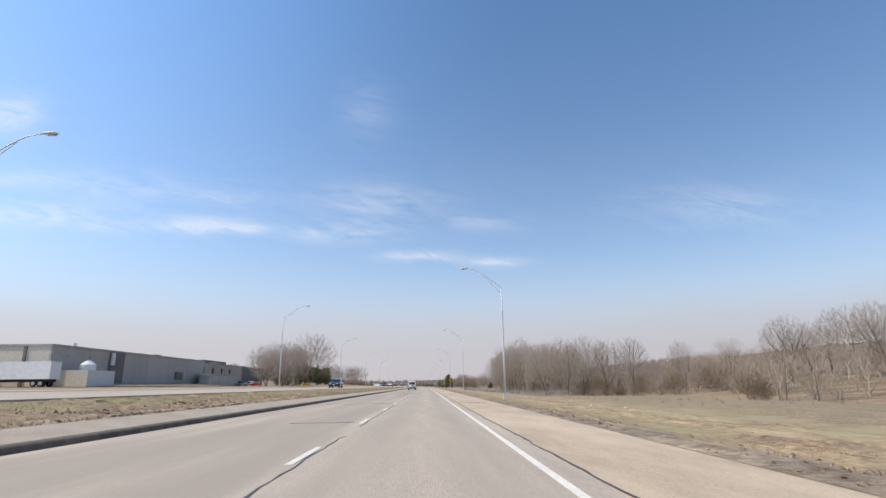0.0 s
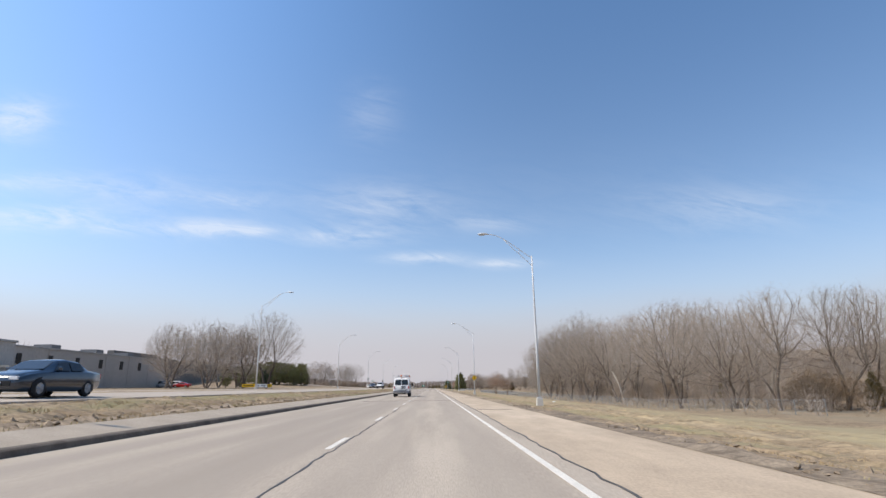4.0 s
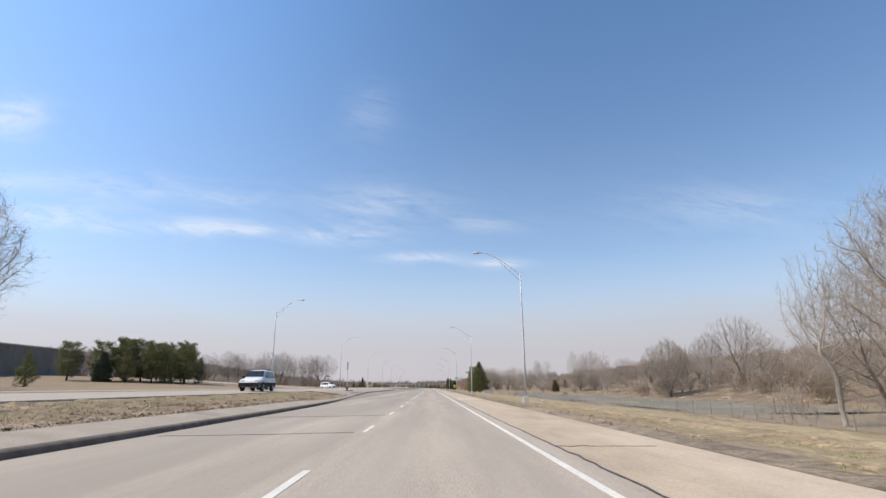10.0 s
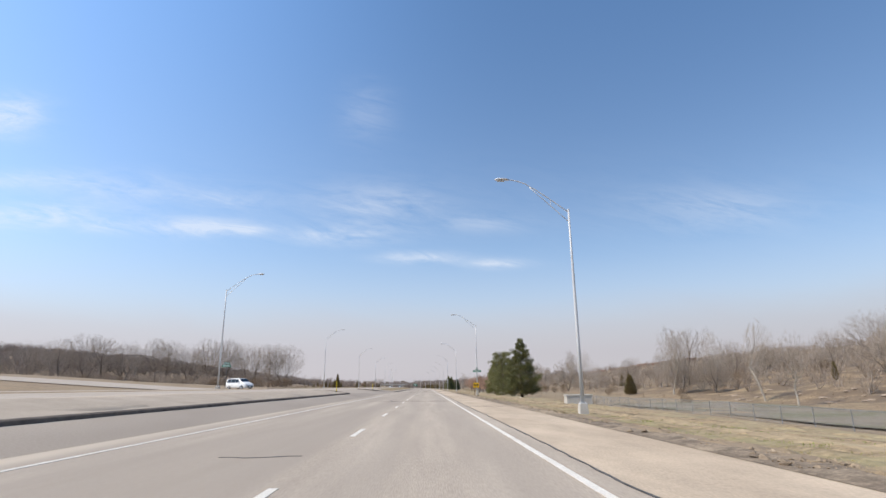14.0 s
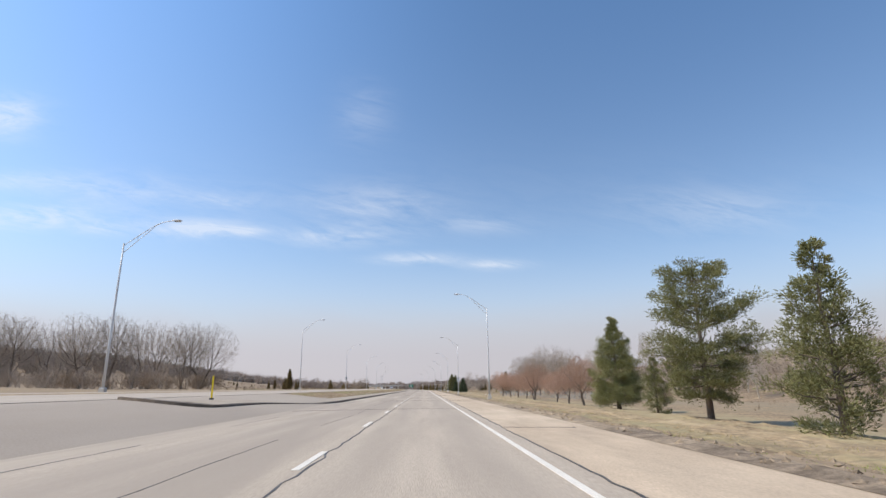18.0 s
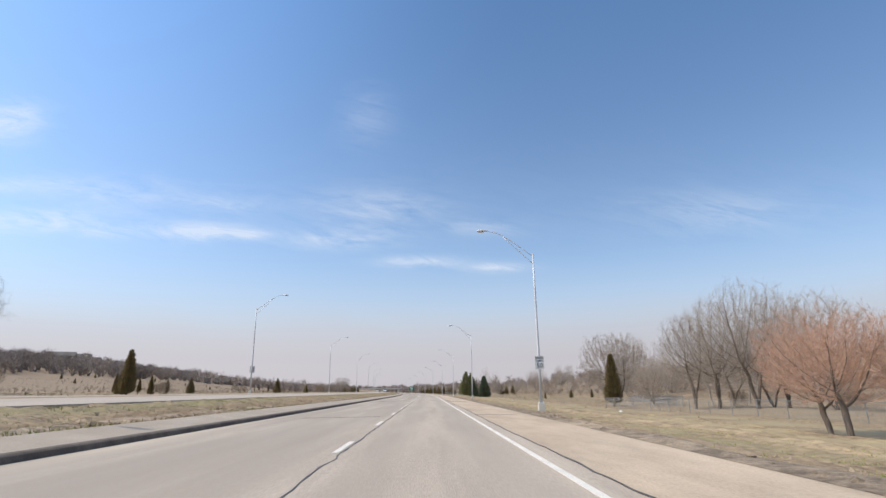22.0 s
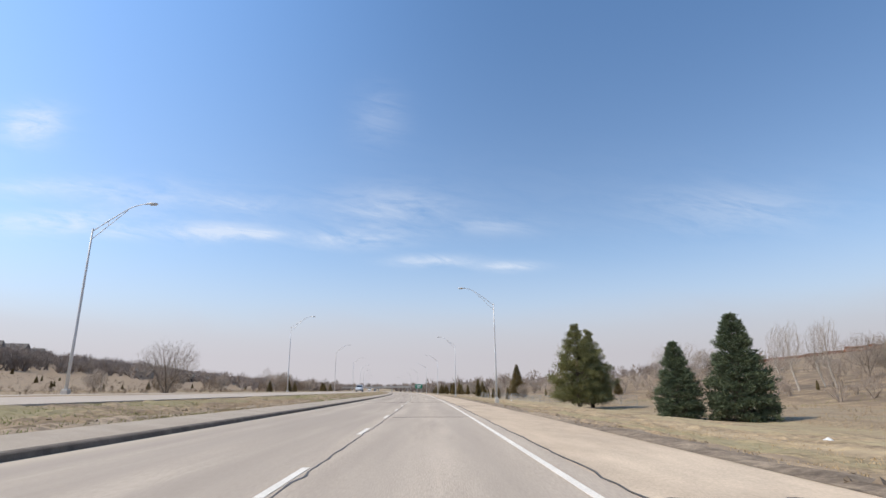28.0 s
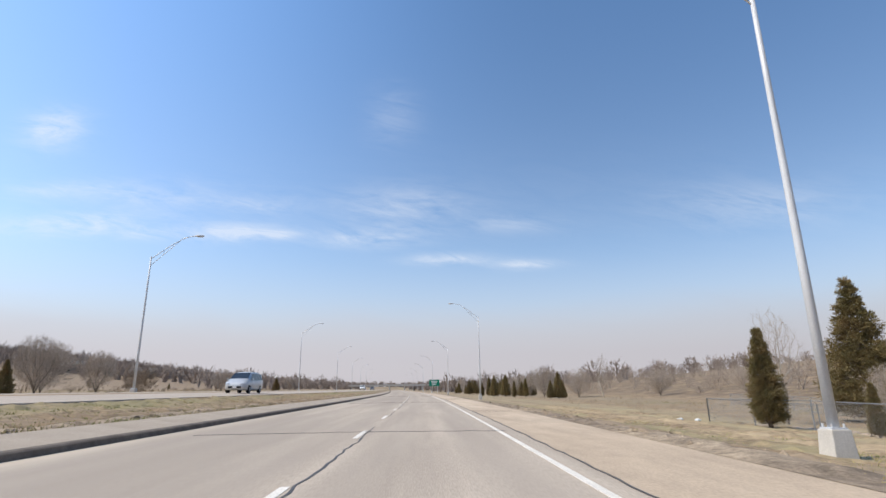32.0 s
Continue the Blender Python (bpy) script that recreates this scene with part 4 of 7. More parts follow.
# left: cottonwoods before the works, the row beyond the junction, bushes in the fields
for s, lat, size, kind in ((234, -49, 1.28, big_a), (226, -55, 1.1, big_c), (217, -50, 1.0, big_b), (221, -58, 1.0, big_a), (208, -56, 0.95, big_a), (199, -52, 0.9, big_c), (192, -58, 0.88, big_b), (186, -54, 0.82, big_c)):
    plant(kind, s, lat, size, s * 13.0)
for s, lat, size, kind in ((486, -60, 1.0, big_a), (488, -66, 1.1, big_b), (480, -71, 1.12, big_c), (484, -77, 1.2, slim), (480, -81, 1.18, big_b), (478, -87, 1.08, big_a), (482, -93, 1.0, slim), (484, -97, 1.1, big_c),
                           (476, -103, 1.12, big_b), (480, -109, 1.08, big_a), (474, -115, 1.14, slim), (478, -121, 1.1, big_c), (474, -127, 1.12, big_b), (476, -134, 1.12, big_a), (472, -142, 1.05, big_b), (470, -152, 1.0, big_c), (506, -66, 0.42, dome),
                           (635.7, -30.5, 0.42, big_c), (652, -48, 0.3, dome), (731, -38, 0.5, dome), (738, -42, 0.5, dome), (726, -42, 0.45, slim), (745, -40, 0.45, dome), (700, -46, 0.35, dome),
                           (600, -60, 0.22, dome), (560, -58, 0.2, dome), (790, -40, 0.4, dome), (815, -44, 0.45, dome), (850, -38, 0.4, dome)):
    plant(kind, s, lat, size, s * 13.0)
for k in range(36):
    plant(shrub, wr.uniform(455, 505), wr.uniform(-150, -56), wr.uniform(0.8, 1.5), wr.uniform(0, 360))
for s, lat, size in ((714.7, -34, 0.9), (720, -36, 1.1), (708, -38, 0.8), (748, -36, 1.1), (755, -40, 1.0), (530, -52, 0.6), (575, -50, 0.6), (515, -44, 0.7), (660, -42, 1.0), (668, -44, 1.1), (676, -40, 0.9)):
    plant(shrub, s, lat, size, s)


# ---- evergreens ----
def conifer(seed, height, radius, name, label, needle, group, tiers=16, per=9, clump=14, tufts=16, shape="cone", taper=1.0, base=0.08, droop=-0.15, ragged=0.25, tip=0.2, puff=0.3, bare=0.35, stagger=0.0, tall=0.55):
    """Trunk, boughs, and needle tufts gathered in loose clumps along the outer boughs, with gaps between them."""
    rng = np.random.default_rng(seed)
    tree = thing(name, Matrix.Identity(4), label, "tree", group)
    Shape().tube([(0, 0, -0.3), (0.04, 0, height * 0.3), (-0.03, 0.02, height * 0.65), (0, 0, height * 0.97)], [height * 0.024, height * 0.017, height * 0.010, 0.012], 9).make("trunk", BARK, tree, smooth_shade=True)
    boughs, centres, outs, sizes = Shape(), [], [], []
    for i in range(tiers):
        f = (i + rng.random() * 0.8) / tiers
        z = height * (base + (0.97 - base) * f)
        if shape == "round":
            reach = radius * (math.sqrt(max(0.0, 1 - (1.75 * f - 0.8) ** 2)) * 0.95 + 0.05) * (0.72 + 0.28 * min(1, f / 0.25))
        else:
            reach = radius * ((1 - f) ** taper * (1 - 0.25 * max(0, 0.2 - f) / 0.2) + 0.05)
        turn = rng.random() * 6.283
        n = max(4, int(per * (1 - 0.4 * f)))
        for k in range(n):
            a = turn + 6.283 * (k + 0.6 * rng.random()) / n
            r = reach * (1 - ragged * rng.random())
            out = np.array([math.cos(a), math.sin(a), 0])
            rise = droop + 0.6 * f + rng.normal(0, 0.13)
            root = np.array([0, 0, z + stagger * (rng.random() - 0.5)])
            mid = root + out * r * 0.55 + np.array([0, 0, r * (rise * 0.5 - 0.05)])
            end = root + out * r + np.array([0, 0, r * rise + 0.05 * r])
            boughs.tube([tuple(root), tuple(mid), tuple(end)], [0.018 + 0.013 * r, 0.012 + 0.006 * r, 0.006], 4, caps=False)
            m = max(2, int(clump * (0.25 + 0.75 * r / radius)))
            for j in range(m):
                t = bare + (1 - bare) * (j + rng.random()) / m
                c = root + (mid - root) * min(t * 2, 1) + (end - mid) * max(t * 2 - 1, 0)
                fan = np.cross(out, [0, 0, 1]) * rng.normal(0, 0.30 * r * (1.1 - 0.6 * t) + 0.05)
                centres.append(c + fan + np.array([0, 0, abs(rng.normal(0, 0.08)) + 0.03]))
                outs.append(out * 0.7 + np.array([0, 0, 0.45]))
                sizes.append((0.7 + 0.6 * rng.random()) * (0.45 + 0.55 * min(1.0, r / (0.55 * radius))))
    boughs.make("branchwork", BARK, tree)
    c, o, q = np.repeat(np.array(centres), tufts, 0), np.repeat(np.array(outs), tufts, 0), np.repeat(np.array(sizes), tufts)
    n = len(c)
    off = rng.normal(0, 1, (n, 3)) * np.array([1, 1, tall])
    off *= (rng.random((n, 1)) ** 0.5) / (np.linalg.norm(off, axis=1, keepdims=True) + 1e-6)
    p0 = c + off * puff * q[:, None]
    d = o + off * 0.8 + rng.normal(0, 0.35, (n, 3))
    d /= np.linalg.norm(d, axis=1, keepdims=True)
    side = np.cross(d, rng.normal(0, 1, (n, 3)))
    side /= np.linalg.norm(side, axis=1, keepdims=True) + 1e-6
    other = np.cross(d, side)
    ln = (tip * (0.6 + 0.7 * rng.random(n)))[:, None]
    w, mid = ln * 0.115, p0 + d * ln * 0.45
    v = np.stack([p0, mid + side * w, mid - side * w * 0.5 + other * w * 0.87, mid - side * w * 0.5 - other * w * 0.87, p0 + d * ln], 1).reshape(-1, 3)
    i = np.arange(n)[:, None] * 5
    f = np.concatenate([i + np.array([t]) for t in ((0, 2, 1), (0, 3, 2), (0, 1, 3), (4, 1, 2), (4, 2, 3), (4, 3, 1))])
    tagged(under(mesh_object("crown", v, f, needle), tree))
    return tree


pine = conifer(1, 8.6, 3.3, "pine_tree", "tall pine with a broad rounded dark green crown", NEEDLE, "pines on the verge", tiers=14, per=8, clump=8, tufts=95, shape="round", base=0.12, ragged=0.45, droop=0.0, tip=0.17, puff=0.46, bare=0.36)
pine_b = conifer(2, 7.6, 2.9, "pine_tree", "bushy pine with open olive green boughs and a pointed top", NEEDLE, "pines on the verge", tiers=14, per=7, clump=7, tufts=80, taper=0.9, ragged=0.6, droop=0.3, tip=0.17, base=0.05, puff=0.36, bare=0.28, stagger=0.6, tall=0.9)
pine_c = conifer(7, 9.0, 3.2, "pine_tree", "dense bushy pine with olive green boughs to the ground", NEEDLE, "pines on the verge", tiers=17, per=8, clump=9, tufts=105, taper=0.95, ragged=0.45, droop=0.24, tip=0.17, base=0.03, puff=0.45, bare=0.4, stagger=0.6, tall=0.8)
spruce = conifer(3, 6.2, 2.3, "spruce_tree", "dense conical blue-green spruce", SPRUCE, "spruces on the verge", tiers=26, per=14, clump=9, tufts=20, taper=0.95, ragged=0.16, droop=-0.12, tip=0.2, base=0.03, puff=0.2)
cedar = conifer(4, 5.0, 0.95, "cedar_tree", "olive-brown columnar red cedar", CEDAR, "red cedars", tiers=24, per=11, clump=8, tufts=36, taper=0.85, ragged=0.4, droop=0.45, tip=0.13, base=0.03, puff=0.22, bare=0.3)
cedar_b = conifer(5, 5.6, 1.9, "cedar_tree", "broad bronze-green red cedar", CEDAR, "red cedars", tiers=24, per=12, clump=9, tufts=38, taper=1.15, ragged=0.35, droop=0.15, tip=0.13, base=0.03, puff=0.24)
for s, lat, size, kind in ((355.0, 13.3, 0.84, pine_b), (366.0, 14.8, 0.93, pine), (371.5, 14.4, 0.45, pine_b)):
    plant(kind, s, lat, size, s * 9.0)
plant(pine_c, 340.0, 14.0, 1.12, 20, stretch=0.84)
plant(pine_c, 379.5, 14.85, 0.85, 77, stretch=0.9)
plant(pine_c, 629.4, 16.9, 1.22, 200, stretch=0.80)
plant(pine_c, 631.2, 18.9, 1.12, 95, stretch=0.84)
for s, lat, size, kind in ((604.5, 20.2, 1.12, spruce), (606, 16.8, 0.82, spruce)):
    plant(kind, s, lat, size, s * 9.0)
for s, lat, size, kind in ((489.9, 22.8, 1.25, cedar), (378, 44.4, 0.78, cedar_b), (379, 45.3, 0.75, cedar_b), (698.2, 14.0, 0.82, cedar), (706, 25.0, 1.45, cedar_b), (701, 15.6, 0.45, cedar), (692.5, 15.6, 0.4, cedar), (694.5, 15.4, 0.38, cedar),
                           (704.7, 45, 0.85, cedar_b), (705, 47.5, 0.8, cedar_b), (706, 51, 0.75, cedar_b), (679, 17.5, 0.5, cedar), (687, 15.8, 0.42, cedar), (683, 16.4, 0.45, cedar)):
    plant(kind, s, lat, size, s * 9.0)
for s, lat, size, kind in ((494, -38.5, 1.15, cedar), (495.5, -40, 0.6, cedar_b), (498, -37.5, 0.5, cedar), (503, -45, 0.55, cedar), (521, -42, 0.5, cedar_b), (523, -47, 0.48, cedar), (525, -53, 0.5, cedar), (567, -38.7, 0.68, cedar_b),
                           (598, -37.3, 0.5, cedar_b), (552, -60, 0.45, cedar), (610, -90, 0.5, cedar), (720, -33, 0.5, cedar_b), (712, -33, 0.55, cedar_b), (705, -36, 0.5, cedar_b), (790, -34, 0.6, cedar_b), (800, -36, 0.7, cedar_b),
                           (812, -34, 0.6, cedar_b), (548, 38, 0.42, cedar), (556, 29, 0.35, cedar), (572, 40, 0.4, cedar_b), (735, 40, 0.4, cedar), (160, 47, 0.6, cedar), (205, 44, 0.6, cedar), (128, 46, 0.7, cedar_b),
                           (120, 55, 0.6, cedar), (96, 66, 0.7, cedar), (330, 70, 0.6, cedar_b), (345, 66, 0.6, cedar), (425, 60, 0.6, cedar_b), (650, 60, 0.3, cedar), (600, 70, 0.35, cedar_b)):
    plant(kind, s, lat, size, s * 9.0)
for k in range(30):
    plant((cedar_b, cedar)[k % 2], wr.uniform(775, 930), wr.uniform(19, 34), wr.uniform(0.6, 1.0), wr.uniform(0, 360))
for k in range(14):
    plant((dome, slim)[k % 2], wr.uniform(775, 960), wr.uniform(26, 50), wr.uniform(0.4, 0.65), wr.uniform(0, 360))
for k in range(60):
    plant((cedar_b, cedar, shrub)[k % 3], wr.uniform(560, 900), wr.uniform(-260, -75), wr.uniform(0.25, 0.5), wr.uniform(0, 360))
for s, lat, size, kind in ((301, -70, 1.0, spruce), (306, -62, 0.98, pine), (310.5, -57, 1.05, pine), (314.5, -58.5, 0.95, pine), (309, -66, 1.05, pine), (314, -63, 1.0, pine), (318, -61, 0.9, pine), (299, -76, 0.9, pine), (304, -72, 0.95, pine), (312, -60.5, 0.98, pine_b), (307, -59.5, 1.0, pine_b), (303, -66, 1.05, pine_b), (316, -66, 1.0, pine), (319, -57, 0.8, pine_b), (311, -71, 1.05, pine), (306, -68, 1.05, pine),
                           (262, -66, 0.85, pine_b), (265.5, -68, 0.8, pine), (258, -70, 0.75, pine), (271, -64, 0.75, pine_b)):
    plant(kind, s, lat, size, s * 9.0)


# ---- far woods, as one mass each ----
def far_wood(name, places, label, mat, seed, tall, sprays=90, stout=1.0):
    """Many thin twigs in rounded clumps that together read as a leafless wood."""
    rng = np.random.default_rng(seed)
    pl = np.array(places)
    base = on_road(pl[:, 0], pl[:, 1], ground_z(pl[:, 0], pl[:, 1]) - 0.1)
    h = tall * (0.55 + 0.7 * rng.random(len(pl)))
    k = np.repeat(np.arange(len(pl)), sprays)
    n = len(k)
    g = rng.normal(0, 1, (n, 3))
    g *= (rng.random((n, 1)) ** 0.45) / (np.linalg.norm(g, axis=1, keepdims=True) + 1e-6)
    hk = h[k][:, None]
    p0 = base[k] + np.concatenate([g[:, :2] * 0.46 * hk, (0.5 + 0.44 * g[:, 2:]) * hk], 1)
    d = g * np.array([0.7, 0.7, 0.35]) + np.array([0, 0, 0.75]) + rng.normal(0, 0.3, (n, 3))
    d /= np.linalg.norm(d, axis=1, keepdims=True)
    p1 = p0 + d * hk * (0.10 + 0.22 * rng.random((n, 1)))
    stem = np.arange(n) % sprays < 4
    p0[stem] = base[k[stem]] + rng.normal(0, 0.06, (int(stem.sum()), 3)) * hk[stem] * np.array([1, 1, 0])
    w = (0.05 + 0.0021 * hk * (0.5 + rng.random((n, 1)))) * stout * np.where(stem[:, None], 1.8, 0.55)
    a = rng.random(n) * 6.283
    side = np.stack([np.cos(a), np.sin(a), 0 * a], 1) * w
    turned = np.stack([-side[:, 1], side[:, 0], 0 * a], 1)
    v = np.stack([p0 + side, p0 - side * 0.5 + turned, p0 - side * 0.5 - turned, p1], 1).reshape(-1, 3)
    i = np.arange(n)[:, None] * 4
    f = np.concatenate([i + np.array([t]) for t in ((0, 1, 3), (1, 2, 3), (2, 0, 3))])
    return tagged(mesh_object(name, v, f, mat), label, "woodland", kind="stuff")


fr = random.Random(9)
ridge_places = [(fr.uniform(560, 1900), -200 - 270 * fr.random() ** 1.25) for k in range(2600)]
far_wood("far_wood", [(s, l) for s, l in ridge_places if not (1120 < s < 1270 and -430 < l < -375)], "distant leafless wood covering a low ridge", FARWOOD_DARK, 1, 9.0, 140, 3.6)
far_wood("far_wood", [(fr.uniform(960, 2300), fr.uniform(-330, -60)) for k in range(620)], "distant leafless wood beside the opposite carriageway", FARWOOD_DARK, 2, 11, 80, 7.0)
far_wood("far_wood", [(fr.uniform(960, 2300), fr.uniform(26, 320)) for k in range(560)], "distant leafless wood beyond the field", FARWOOD_DARK, 3, 10, 80, 7.0)
far_wood("far_wood", [(fr.uniform(2300, 2700), fr.uniform(-500, 500)) for k in range(320)], "distant leafless wood across the horizon", FARWOOD_DARK, 4, 15, 70, 16.0)
far_wood("far_wood", [(fr.uniform(380, 520), fr.uniform(-330, -150)) for k in range(200)], "leafless wood on rising ground", FARWOOD_DARK, 5, 11, 120, 3.0)
far_wood("far_wood", [(fr.uniform(120, 330), fr.uniform(-330, -190)) for k in range(110)], "leafless wood behind the works buildings", FARWOOD, 6, 13, 120, 2.0)
far_wood("far_wood", [(fr.uniform(20, 240), fr.uniform(40, 120)) for k in range(420)], "dense leafless thicket on the embankment slope", FARWOOD, 7, 5, 170, 0.85)
far_wood("far_wood", [(fr.uniform(240, 480), fr.uniform(54, 150)) for k in range(850)], "brown leafless thicket on the embankment slope", FARWOOD, 8, 3.2, 130, 1.1)
far_wood("far_wood", [(fr.uniform(250, 480), fr.uniform(95, 200)) for k in range(300)], "tall leafless wood on the embankment slope", FARWOOD, 11, 6.0, 170, 0.9)
far_wood("far_wood", [(fr.uniform(440, 500), fr.uniform(-150, -58)) for k in range(130)], "brown leafless undergrowth below the tree row", FARWOOD, 9, 5.0, 200, 0.8)
far_wood("far_wood", [(fr.uniform(495, 680), fr.uniform(48, 120)) for k in range(170)], "brown leafless thicket at the foot of the slope", FARWOOD, 12, 3.0, 150, 1.0)
far_wood("far_wood", [(fr.uniform(500, 960), fr.uniform(70, 270)) for k in range(260)], "low leafless scrub below the railway", FARWOOD, 10, 2.5, 60, 0.8)
far_wood("field_weeds", [(fr.uniform(380, 800), fr.uniform(18, 110)) for k in range(2200)], "brown dead weeds in dry grass", BRUSH, 13, 0.55, 18, 0.22)
far_wood("field_weeds", [(fr.uniform(440, 900), fr.uniform(-180, -24)) for k in range(2200)], "brown dead weeds in dry grass", BRUSH, 14, 0.9, 20, 0.5)
far_wood("field_weeds", [(fr.uniform(30, 380), fr.uniform(22, 60)) for k in range(900)], "brown dead weeds in dry grass", BRUSH, 15, 0.6, 18, 0.22)
far_wood("far_wood", [(fr.uniform(112, 238), fr.uniform(27.5, 60)) for k in range(240)], "brown leafless undergrowth beneath the wood", FARWOOD, 16, 2.6, 130, 0.45)
far_wood("far_wood", [(fr.uniform(470, 820), fr.uniform(225, 274)) for k in range(150)], "leafless scrub along the railway", FARWOOD, 17, 4.0, 90, 1.6)
far_wood("far_wood", [(fr.uniform(690, 940), fr.uniform(52, 120)) for k in range(190)], "leafless scrub and small trees beyond the field", FARWOOD, 18, 4.2, 110, 1.0)
far_wood("far_wood", [(fr.uniform(540, 780), fr.uniform(85, 215)) for k in range(330)], "brown leafless scrub on the railway slope", FARWOOD, 19, 3.4, 110, 1.8)


# ---- vehicles ----
def loft(rings):
    sh, n = Shape(), len(rings[0])
    faces = []
    for i in range(len(rings) - 1):
        for k in range(n):
            k2 = (k + 1) % n
            faces.append((i * n + k, i * n + k2, (i + 1) * n + k2, (i + 1) * n + k))
    faces += [tuple(range(n))[::-1], tuple(range((len(rings) - 1) * n, len(rings) * n))]
    return sh.add(np.concatenate(rings), faces)


def body_ring(y, zb, w, belt, wt, zt):
    """One cross-section of a car body: sill, flank, shoulder, pillar and roof."""
    belt = min(belt, zt - 0.06)
    half = [(w - 0.10, zb), (w - 0.015, zb + 0.10), (w, (zb + belt) / 2), (w - 0.01, belt - 0.04), (w - 0.04, belt), (wt, zt - 0.07), (wt - 0.04, zt - 0.025), (wt - 0.16, zt), (wt * 0.45, zt + 0.012)]
    pts = half + [(-x, z) for x, z in half[::-1]]
    return np.array([(x, y, z) for x, z in pts])


def panel(yz, side, face, mat, name, parent, thick=0.012, label=""):
    """A flat pane or trim on the flank; face gives the flank's offset at a height."""
    sh, n = Shape(), len(yz)
    a = [(side * face(y, z), y, z) for y, z in yz]
    b = [(side * (face(y, z) + thick), y, z) for y, z in yz]
    fs = [tuple(range(n)), tuple(range(n, 2 * n))[::-1]] + [(i, i + n, (i + 1) % n + n, (i + 1) % n) for i in range(n)]
    if side < 0:
        fs = [f[::-1] for f in fs]
    return sh.add(a + b, [f[::-1] for f in fs]).make(name, mat, parent, label)


def slab(points, normal, mat, name, parent, thick=0.012, label=""):
    """A flat polygon raised from the body along a direction."""
    n = len(points)
    d = np.asarray(normal, float) * thick
    a = [np.asarray(p, float) for p in points]
    fs = [tuple(range(n)), tuple(range(n, 2 * n))[::-1]] + [(i, i + n, (i + 1) % n + n, (i + 1) % n) for i in range(n)]
    return Shape().add(a + [p + d for p in a], fs).make(name, mat, parent, label)


def wheel(x, y, r, parent, width=0.22, plain=False):
    side = 1 if x > 0 else -1
    w = new("wheel")
    w.parent = parent
    w.location = (x, y, r)
    k = np.linspace(0, 1, 5)
    prof = [(-0.5, 0.62), (-0.5, 0.93), (-0.38, 1.0), (0.38, 1.0), (0.5, 0.93), (0.5, 0.62)]
    sides, v = 24, []
    for ax, rr in prof:
        for i in range(sides):
            a = i * 2 * math.pi / sides
            v.append((ax * width, math.cos(a) * rr * r, math.sin(a) * rr * r))
    f = [(j * sides + i, j * sides + (i + 1) % sides, (j + 1) * sides + (i + 1) % sides, (j + 1) * sides + i) for j in range(5) for i in range(sides)]
    Shape().add(v, f).make("tyre", BLACK, w, smooth_shade=True)
    Shape().disc((side * width * 0.30, 0, 0), (1, 0, 0), r * 0.63, width * 0.3, 24).make("rim", RIM, w)
    Shape().disc((side * width * 0.50, 0, 0), (1, 0, 0), r * 0.2, 0.05, 14).make("hub", RIM, w)
    if plain:
        Shape().tube([(side * width * 0.40, 0, 0), (side * width * 0.52, 0, 0), (side * width * 0.58, 0, 0)], [r * 0.60, r * 0.46, r * 0.15], 24).make("hubcap", RIM, w, smooth_shade=True)
        for i in range(8):
            a = i * 0.7854
            Shape().disc((side * width * 0.55, math.cos(a) * r * 0.33, math.sin(a) * r * 0.33), (1, 0, 0), 0.018, 0.03, 6).make("wheel_nut", DARKMETAL, w)
    for i in range(0 if plain else 5):
        a = i * 1.2566
        c = np.array([side * width * 0.46, math.cos(a) * r * 0.4, math.sin(a) * r * 0.4])
        Shape().tube([c * np.array([1, 0.4, 0.4]), c * np.array([1, 1.45, 1.45])], [0.05, 0.035], 6).make("spoke", RIM, w)
    return w


